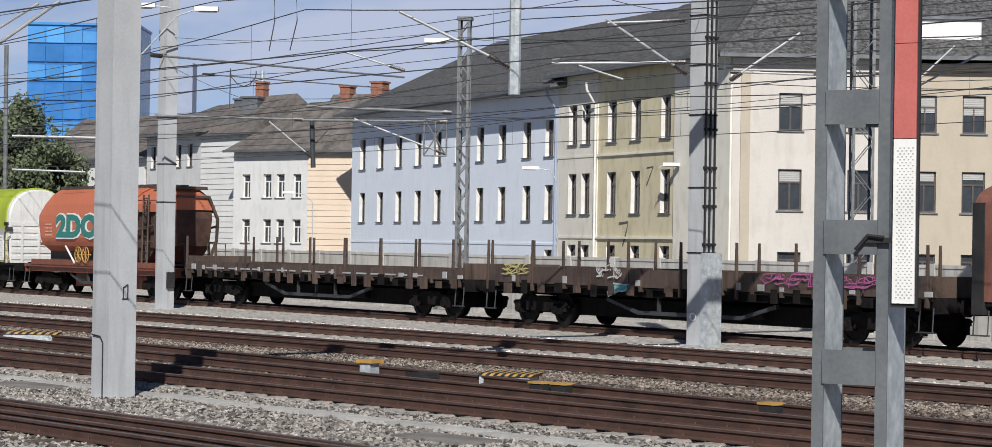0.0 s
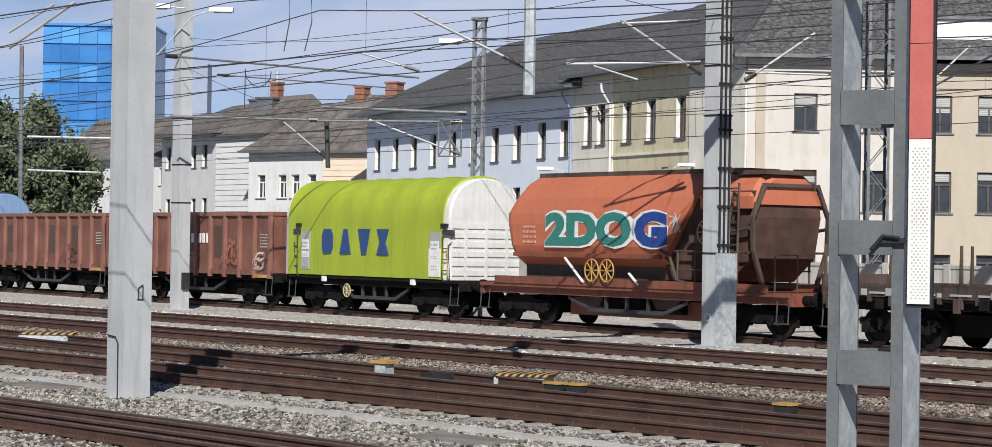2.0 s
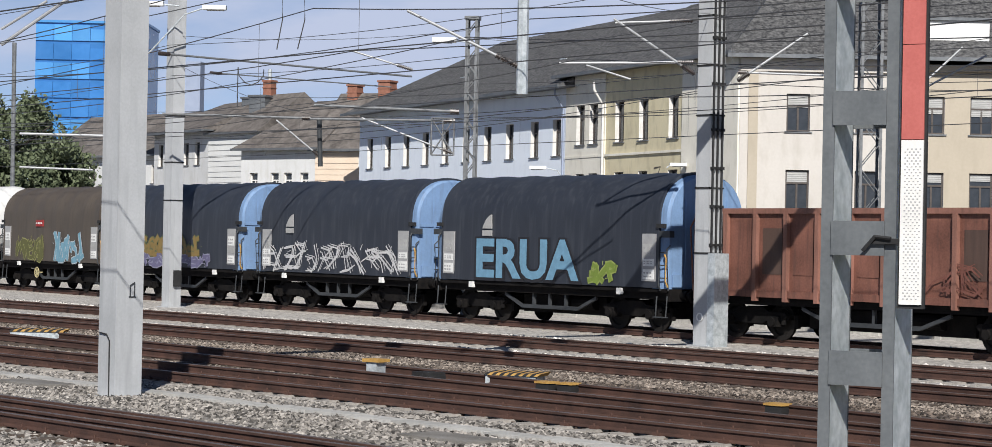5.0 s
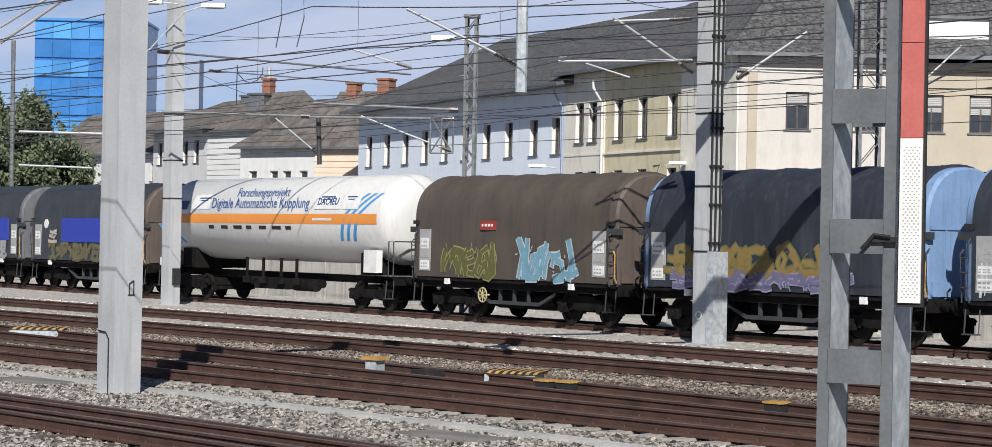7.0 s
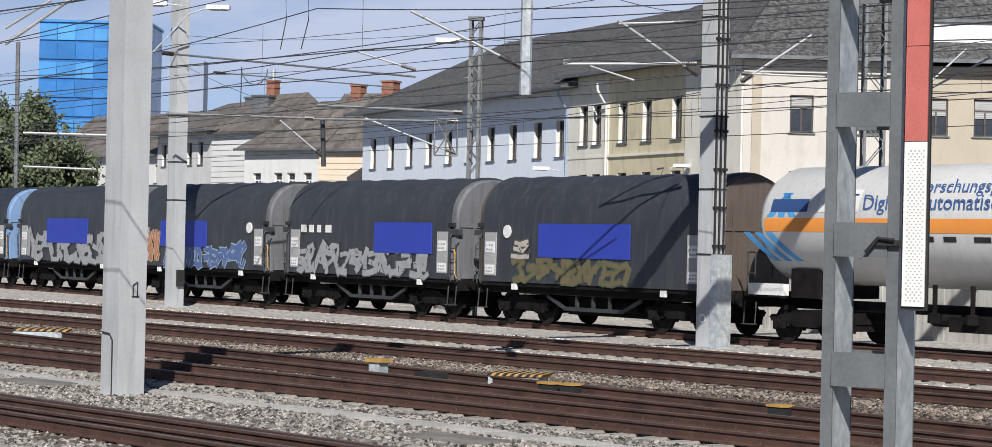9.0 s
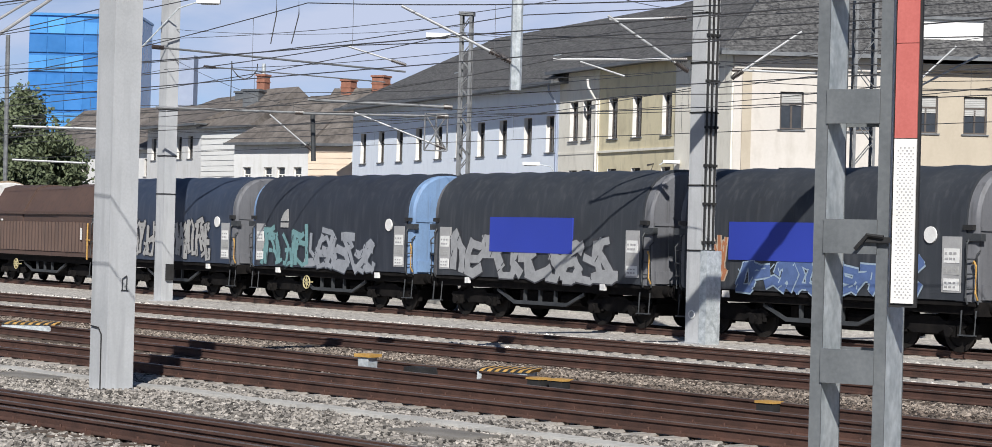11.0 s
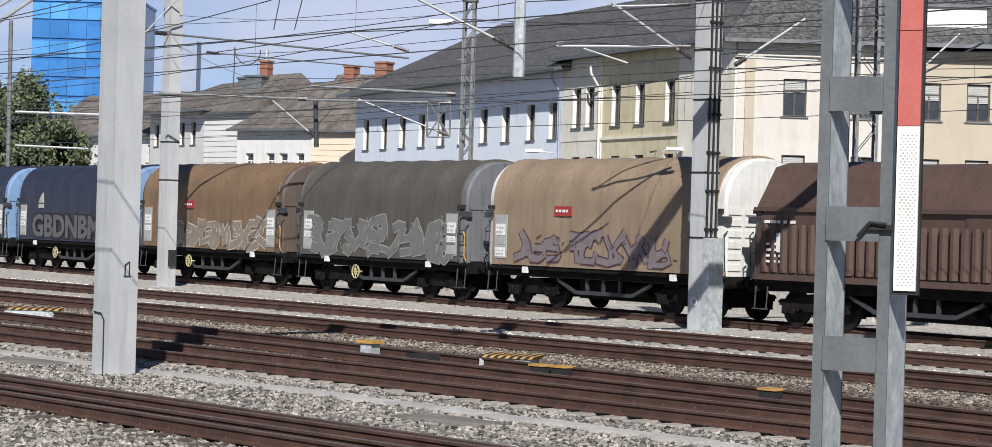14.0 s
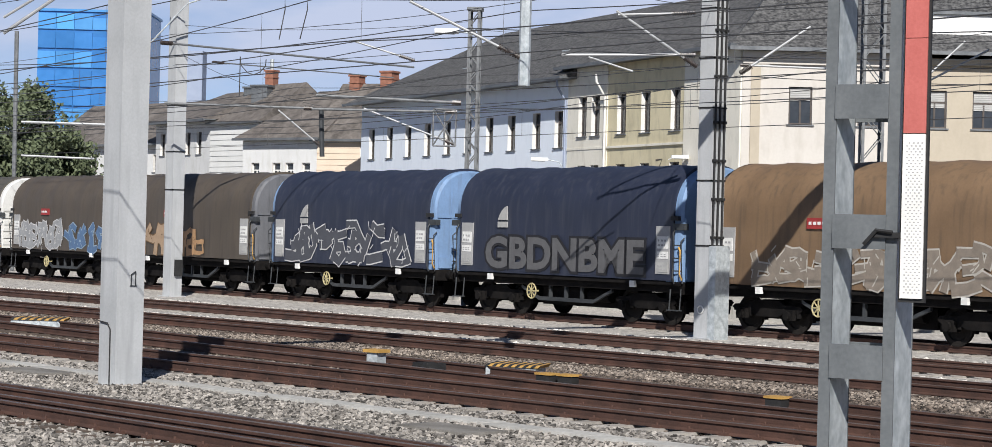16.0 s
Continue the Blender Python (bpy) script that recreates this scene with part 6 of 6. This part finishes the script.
# front mast: two channels joined by battens, with a red and white marker board
fm = thing("signal_mast", pose(-7.80, 9.30, -0.22, 0, 0, 20), "galvanised steel mast of two channels and battens", "signal mast")
for x in (0.0, 0.365):
    bm = B()
    box(bm, x + 0.052, x + 0.065, 0.0, 0.30, 0, 6.5)
    chamfer(bm, 0.003)
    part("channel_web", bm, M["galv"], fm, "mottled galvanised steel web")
    # flanges and battens get the darker colour: shade painted in, webs stay bright
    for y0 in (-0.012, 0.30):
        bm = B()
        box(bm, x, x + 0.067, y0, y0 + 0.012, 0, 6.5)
        part("channel_flange", bm, M["mast_steel"], fm, "steel flange, dark grey for its shaded side")
for i in range(8):
    z = 0.22 + 0.27 + (i - 0.0) * 0.72 - 0.095
    for y0 in (-0.024, 0.312):
        bm = B()
        box(bm, 0.062, 0.370, y0, y0 + 0.012, z, z + 0.19)
        part("batten", bm, M["mast_steel"], fm, "steel batten, dark grey for its shaded side")
bm = B()
box(bm, -0.2, 0.65, -0.2, 0.6, -0.3, 0.1)
chamfer(bm, 0.03)
part("footing", bm, M["concrete"], fm)
board = thing("marker_board", fm.matrix_basis @ pose(0.47, -0.05, 2.29), "narrow red and white reflective board on the mast", "marker board")
for z0, z1, mt, nm in ((0.0, 0.90, "white_sign", "white_panel"), (0.90, 1.42, "red_sign", "red_panel"), (1.42, 1.95, "red_sign", "red_panel"), (1.95, 2.6, "white_sign", "white_panel")):
    bm = B()
    box(bm, 0, 0.125, -0.012, 0, z0 + 0.002, z1 - 0.002)
    part(nm, bm, M[mt], board)
bm = B()
for r in range(52):
    for c in range(4):
        z = 0.03 + r * 0.016
        x = 0.02 + c * 0.024 + (0.012 if r % 2 else 0)
        box(bm, x, x + 0.009, -0.0135, -0.011, z, z + 0.006)
dots = part("perforation", bm, M["grey_dot"], board)
dots["kind"] = "stuff"
bm = B()
box(bm, -0.012, 0.137, 0.002, 0.03, -0.02, 2.62)
part("backing_rail", bm, M["black"], board, "black backing rail")
bm = B()
box(bm, 0.30, 0.46, -0.05, 0.42, 2.62, 2.65)
pipe(bm, [(0.26, -0.06, 2.58), (0.33, -0.06, 2.66), (0.42, -0.06, 2.65)], 0.012, 6)
part("strap", bm, M["black"], fm, "black clamp strap")
bm = B()
tube(bm, (0.436, 0.15, 1.28), (0.442, 0.15, 1.28), 0.035, 14)
part("number_disc", bm, M["white"], fm, "round white disc")


# ---- trackside boxes ----
def point_box(x, y, turn, label, striped=False):
    t = thing("point_machine", pose(x, y, -0.22, 0, 0, turn), label, "point machine", "trackside boxes")
    bm = B()
    box(bm, -0.13, 0.13, -0.13, 0.13, 0, 0.30)
    chamfer(bm, 0.02)
    part("base", bm, M["galv"], t)
    bm = B()
    box(bm, -0.2, 0.2, -0.17, 0.17, 0.30, 0.36)
    chamfer(bm, 0.02)
    part("lid", bm, M["yellow"], t, "yellow lid")
    bm = B()
    pipe(bm, [(-0.2, 0, 0.1), (-0.5, -0.1, 0.05), (-0.6, -0.4, 0.0)], 0.03, 6)
    part("hose", bm, M["black"], t)
    return t


point_box(-32.0, 25.25, 10, "pale box with yellow lid beside the points")
for x, y in ((-27.13, 25.15), (-26.70, 25.26), (-21.73, 24.95)):
    t = thing("connection_box", pose(x, y, -0.22, 0, 0, 5), "low black box with yellow lid by the rails", "connection box", "trackside boxes")
    bm = B()
    box(bm, -0.15, 0.15, -0.12, 0.12, 0, 0.2)
    chamfer(bm, 0.015)
    part("base", bm, M["black"], t)
    bm = B()
    box(bm, -0.17, 0.17, -0.14, 0.14, 0.2, 0.235)
    chamfer(bm, 0.01)
    part("lid", bm, M["yellow"], t, "yellow lid")
bm = B()
box(bm, -0.25, 0.25, -0.2, 0.2, 0, 0.16)
for x in (-0.15, 0.15):
    box(bm, x - 0.06, x + 0.06, -0.22, 0.22, 0.14, 0.22)
chamfer(bm, 0.02)
solid("rail_lubricator", bm, M["black"], "low black cast box beside the rail", "trackside box", m=pose(-30.25, 25.1, -0.22))
for (x0, y0), (x1, y1), zz in (((-47.4, 26.0), (-46.0, 26.7), 0.0), ((-29.4, 25.85), (-28.2, 26.0), 0.0)):
    L = math.hypot(x1 - x0, y1 - y0)
    t = thing("point_cover", pose((x0 + x1) / 2, (y0 + y1) / 2, -0.22, 0, 0, math.degrees(math.atan2(y1 - y0, x1 - x0)) + 20), "striped yellow and black cover of a point machine", "point machine", "trackside boxes")
    bm = B()
    box(bm, -L * 0.4, L * 0.4, -0.25, 0.25, 0, 0.22)
    chamfer(bm, 0.02)
    part("housing", bm, M["galv"], t)
    n = 14
    for i in range(n):
        bm = B()
        w = L * 0.85 / n
        x = -L * 0.42 + i * w
        loft(bm, [[(x, -0.28, 0.22), (x + w, -0.28, 0.22), (x + w + 0.06, -0.28, 0.27), (x + 0.06, -0.28, 0.27)], [(x, 0.28, 0.22), (x + w, 0.28, 0.22), (x + w + 0.06, 0.28, 0.29), (x + 0.06, 0.28, 0.29)]])
        part("stripe", bm, M["yellow"] if i % 2 else M["black"], t)
for x, y, l in ((-32.6, 18.35, 0.75), (-21.2, 18.0, 0.7)):
    bm = B()
    box(bm, -l, l, -0.35, 0.35, 0, 0.05)
    chamfer(bm, 0.015)
    solid("manhole_cover", bm, M["path"], "flat grey rectangular shaft cover in the path", "manhole cover", m=pose(x, y, -0.19, 0, 0, 0))
# cable trough lids along the path
trough = thing("cable_trough", pose(-30, 19.0, -0.19), "line of grey concrete cable trough lids", "cable trough", kind="structure")
bm = B()
box(bm, -0.49, 0.49, -0.2, 0.2, -0.05, 0.05)
chamfer(bm, 0.012)
LID = finish(bm, "lid", M["wall_block"])
for i in range(-30, 25):
    part("lid", LID, None, trough, at=pose(i * 1.0, random.uniform(-0.02, 0.02), random.uniform(-0.01, 0.01), 0, 0, random.uniform(-1, 1)))

# dark seven-shaped strokes on the ochre wall
for pts, w in (([(40.3, 3.55), (41.35, 3.62), (41.1, 3.0), (40.75, 2.35)], 0.14), ([(43.3, 6.4), (44.0, 6.45), (43.6, 5.9), (43.3, 5.5)], 0.09)):
    bm = B()
    ribbon(bm, pts, w, -0.015)
    part("dark_stroke", bm, M["roof_brown"], apartment, "dark seven-shaped stroke on plaster", at=MA)


# ---- feeder wires ----
def strand(name, a, b, sag, r, label, n=14):
    bm = B()
    a, b = Vector(a), Vector(b)
    pts = [a.lerp(b, i / n) - Vector((0, 0, sag * 4 * (i / n) * (1 - i / n))) for i in range(n + 1)]
    pipe(bm, pts, r, 5)
    return solid(name, bm, M["wire"], label, "overhead wire", "overhead wires")


for y0, k, z, r in ((38.3, -0.07, 9.4, 0.011), (38.5, -0.07, 8.3, 0.011), (43.2, -0.08, 7.8, 0.012), (18.2, 0.0, 9.0, 0.009), (26.5, -0.03, 8.6, 0.010), (49.5, -0.1, 8.8, 0.012), (46.0, -0.1, 7.2, 0.011), (24.5, -0.03, 7.4, 0.011), (28.5, -0.02, 6.6, 0.012), (33.0, -0.03, 7.7, 0.013), (36.5, -0.05, 6.1, 0.012), (41.5, -0.09, 7.0, 0.013), (52.0, -0.1, 7.6, 0.014)):
    for x0, x1 in ((-160, -96), (-96, -67), (-67, -38), (-38, 0)):
        strand("feeder_wire", (x0, y0 + k * x0, z), (x1, y0 + k * x1, z), 0.35, r, "thin dark feeder wire between masts")
for a, b in (((-67.3, 43.4, 9.8), (-57.6, 49.5, 9.9)), ((-29.75, 18.3, 7.9), (-29.75, 26.8, 8.0)), ((-29.75, 26.8, 7.6), (-38.5, 41.3, 8.5)), ((-38.5, 41.3, 9.3), (-49.6, 61.7, 10.5)), ((-67.3, 43.4, 8.8), (-61.9, 46.1, 6.8)), ((-57.6, 49.5, 9.6), (-49.6, 61.7, 9.9))):
    strand("span_wire", a, b, 0.25, 0.009, "thin cross-span wire between masts")
# slack jumpers between the wires
for pts in ([(-47.37, 33.91, 8.95), (-47.36, 33.93, 8.3), (-47.46, 33.83, 7.48)], [(-46.97, 34.36, 8.95), (-46.96, 34.38, 8.3), (-47.09, 34.25, 7.5)],
            [(-51.48, 35.34, 6.14), (-51.47, 35.34, 7.31), (-51.45, 35.37, 7.05), (-51.33, 35.51, 6.85), (-51.21, 35.64, 6.8), (-51.09, 35.78, 6.88), (-50.99, 35.89, 7.06), (-50.98, 35.9, 7.25)]):
    bm = B()
    pipe(bm, pts, 0.016, 6)
    solid("jumper_cable", bm, M["wire"], "slack black jumper cable between wires", "jumper cable", "overhead wires")


# ---- tree ----
def tree(x, y, h, rx, label, seed, leaves):
    rn = np.random.RandomState(seed)
    t = thing("tree", pose(x, y, -0.26), label, "tree")
    bm = B()
    tube(bm, (0, 0, 0), (0.1, 0.05, h * 0.35), 0.26, 8, 0.18)
    tube(bm, (0.1, 0.05, h * 0.35), (0, 0.1, h * 0.85), 0.18, 8, 0.05)
    for i in range(9):
        a, z = i * 2.4, h * (0.25 + 0.06 * i)
        tube(bm, (0.05, 0.05, z), (math.cos(a) * rx * 0.6, math.sin(a) * rx * 0.6, z + h * 0.14), 0.09, 6, 0.03)
    part("trunk", bm, M["bark"], t)
    # leaf clumps round scattered centres
    cents = []
    while len(cents) < 230:
        p = rn.uniform(-1, 1, 3)
        r = math.hypot(p[0], p[1])
        lim = math.sqrt(max(1 - max(p[2] * 0.95, -p[2] * 1.05) ** 2, 0)) * (1.0 if p[2] < 0.2 else 1.0 - 0.25 * p[2])
        if 0.35 * lim < r < lim:
            cents.append((p[0] * rx, p[1] * rx, h * 0.56 + p[2] * h * 0.46))
    cents = np.array(cents)
    c = cents[rn.randint(0, len(cents), leaves)] + rn.normal(0, 0.36, (leaves, 3))
    u = rn.normal(size=(leaves, 3))
    u /= np.linalg.norm(u, axis=1)[:, None]
    v = np.cross(u, rn.normal(size=(leaves, 3)))
    v /= np.linalg.norm(v, axis=1)[:, None]
    s = rn.uniform(0.09, 0.2, (leaves, 1))
    quad = np.stack([c - u * s, c + v * s * 0.6, c + u * s, c - v * s * 0.6], 1).reshape(-1, 3)
    me = bpy.data.meshes.new("crown")
    me.from_pydata(quad.tolist(), [], np.arange(leaves * 4).reshape(-1, 4).tolist())
    me.materials.append(M["leaf"])
    part("crown", me, None, t)
    return t


tree(-121.4, 66.6, 10.8, 4.7, "broad dark green leafy tree beyond the yard", 4, 42000)
tree(-127.5, 64.5, 10.0, 4.2, "dark green leafy tree beyond the yard", 9, 30000)


# ---- loose ballast stones ----
def stones(name, x0, x1, ya, yb, k, n, smin, smax, seed, material, label, z=-0.215):
    rn = np.random.RandomState(seed)
    base = np.array([(1, 0, 0), (-1, 0, 0), (0, 1, 0), (0, -1, 0), (0, 0, 1), (0, 0, -1)], float)
    tri = np.array([(0, 2, 4), (2, 1, 4), (1, 3, 4), (3, 0, 4), (2, 0, 5), (1, 2, 5), (3, 1, 5), (0, 3, 5)])
    # denser towards the camera's side of the stretch
    x = x0 + (x1 - x0) * rn.uniform(0, 1, n) ** 0.75
    y = rn.uniform(ya, yb, n) + k * x
    s = rn.uniform(smin, smax, n)
    q = rn.normal(size=(n, 3, 3))
    q[:, 0] /= np.linalg.norm(q[:, 0], axis=1)[:, None]
    q[:, 1] = np.cross(q[:, 0], q[:, 1])
    q[:, 1] /= np.linalg.norm(q[:, 1], axis=1)[:, None]
    q[:, 2] = np.cross(q[:, 0], q[:, 1])
    b = base[None] * rn.uniform(0.6, 1.2, (n, 6, 1)) * s[:, None, None]
    v = np.einsum("nij,njk->nik", b, q)
    v[:, :, 2] *= 0.75
    v += np.stack([x, y, z + s * rn.uniform(-0.1, 0.45, n)], 1)[:, None]
    f = (tri[None] + (np.arange(n) * 6)[:, None, None]).reshape(-1, 3)
    me = bpy.data.meshes.new(name)
    me.from_pydata(v.reshape(-1, 3).tolist(), [], f.tolist())
    me.materials.append(material)
    return tagged(new(name, me), label, kind="stuff")


def island_stone(name, lo, hi):
    m = surface(name, lo, hi, big=3.0, fine=30.0, rough=0.95, bump=0.2)
    nt = m.node_tree
    bs = nt.nodes["Principled BSDF"]
    src = bs.inputs["Base Color"].links[0].from_socket
    ge, hs, mr = nt.nodes.new("ShaderNodeNewGeometry"), nt.nodes.new("ShaderNodeHueSaturation"), nt.nodes.new("ShaderNodeMapRange")
    mr.inputs["To Min"].default_value, mr.inputs["To Max"].default_value = 0.12, 1.6
    nt.links.new(ge.outputs["Random Per Island"], mr.inputs["Value"])
    nt.links.new(mr.outputs[0], hs.inputs["Value"])
    nt.links.new(src, hs.inputs["Color"])
    nt.links.new(hs.outputs[0], bs.inputs["Base Color"])
    return m


PALE_STONE = island_stone("pale_ballast_stones", (0.175, 0.16, 0.145), (0.34, 0.315, 0.285))
RUST_STONE = island_stone("rusty_ballast_stones", (0.07, 0.055, 0.045), (0.17, 0.135, 0.11))
stones("ballast_stones", -42, -12, 15.65, 17.2, 0.0, 15000, 0.025, 0.065, 11, PALE_STONE, "loose pale ballast stones beside the rails")
stones("ballast_stones", -48, -12, 19.2, 20.4, 0.0, 13000, 0.025, 0.065, 12, PALE_STONE, "loose pale ballast stones beside the sleeper ends")
stones("path_stones", -46, -12, 17.2, 19.0, 0.0, 15000, 0.015, 0.055, 13, PALE_STONE, "small gravel on the service path", z=-0.19)
stones("ballast_stones", -42, -12, 11.7, 13.9, 0.0, 16000, 0.025, 0.06, 14, PALE_STONE, "loose pale ballast stones before the rails")
stones("ballast_stones", -46, -12, 13.9, 15.65, 0.0, 16000, 0.02, 0.045, 15, RUST_STONE, "rust-stained stones between the rails", z=-0.225)
MID_STONE = island_stone("brown_ballast_stones", (0.14, 0.115, 0.095), (0.30, 0.255, 0.215))
stones("ballast_stones", -60, -12, 20.75, 22.5, 0.0, 18000, 0.02, 0.05, 16, RUST_STONE, "rust-stained stones between the rails", z=-0.225)
stones("ballast_stones", -60, -12, 22.5, 24.4, 0.0, 30000, 0.025, 0.055, 20, MID_STONE, "brownish ballast stones beside the points")
stones("ballast_stones", -85, -14, 27.3, 29.4, -0.03, 30000, 0.025, 0.055, 21, MID_STONE, "brownish ballast stones between tracks")
BRIGHT_STONE = island_stone("bright_ballast_stones", (0.36, 0.335, 0.305), (0.60, 0.565, 0.52))
stones("ballast_stones", -75, -16, 31.4, 33.2, -0.02, 24000, 0.03, 0.075, 17, BRIGHT_STONE, "loose pale ballast stones between tracks")
stones("ballast_stones", -90, -18, 36.1, 38.0, -0.045, 28000, 0.03, 0.08, 18, BRIGHT_STONE, "loose pale ballast stones beside the freight track")
stones("ballast_stones", -70, -14, 23.6, 28.6, -0.05, 40000, 0.02, 0.05, 19, RUST_STONE, "rust-stained stones at the turnouts", z=-0.225)
stones("ballast_stones", -95, -18, 41.3, 44.0, -0.10, 30000, 0.025, 0.06, 22, BRIGHT_STONE, "loose pale ballast stones beyond the freight track")
stones("ballast_stones", -95, -18, 39.2, 40.6, -0.10, 20000, 0.025, 0.06, 23, MID_STONE, "brownish stones between the freight rails", z=-0.225)


def along(q):
    """Pose on the freight track at the distance q from its foot at x = 0."""
    a = math.atan(TRAIN_K)
    return Matrix.Translation((q * math.cos(a), TRAIN_Y + q * math.sin(a), 0)) @ pose(0, 0, 0, 0, 0, TRAIN_TURN)


def motions():
    for ob in [o for o in scene.objects if "q" in o and o.parent is None]:
        q = ob["q"]
        del ob["q"]
        walk(ob, [(t, along(q + SPEED * t)) for t in (0.0, 4.0, 8.0, 12.0, 16.0)])
    # one rolling turn serves every wheelset
    first = WHEELSETS[0]
    step = 1.0 / 30
    walk(first, [(i * step, pose(0, 0, 0, 0, math.degrees(SPEED * i * step / 0.46), 0)) for i in range(481)])
    for ws in WHEELSETS[1:]:
        ws.rotation_mode = "QUATERNION"
        ws.animation_data_create()
        ws.animation_data.action = first.animation_data.action
        ws.animation_data.action_slot = first.animation_data.action_slot


motions()
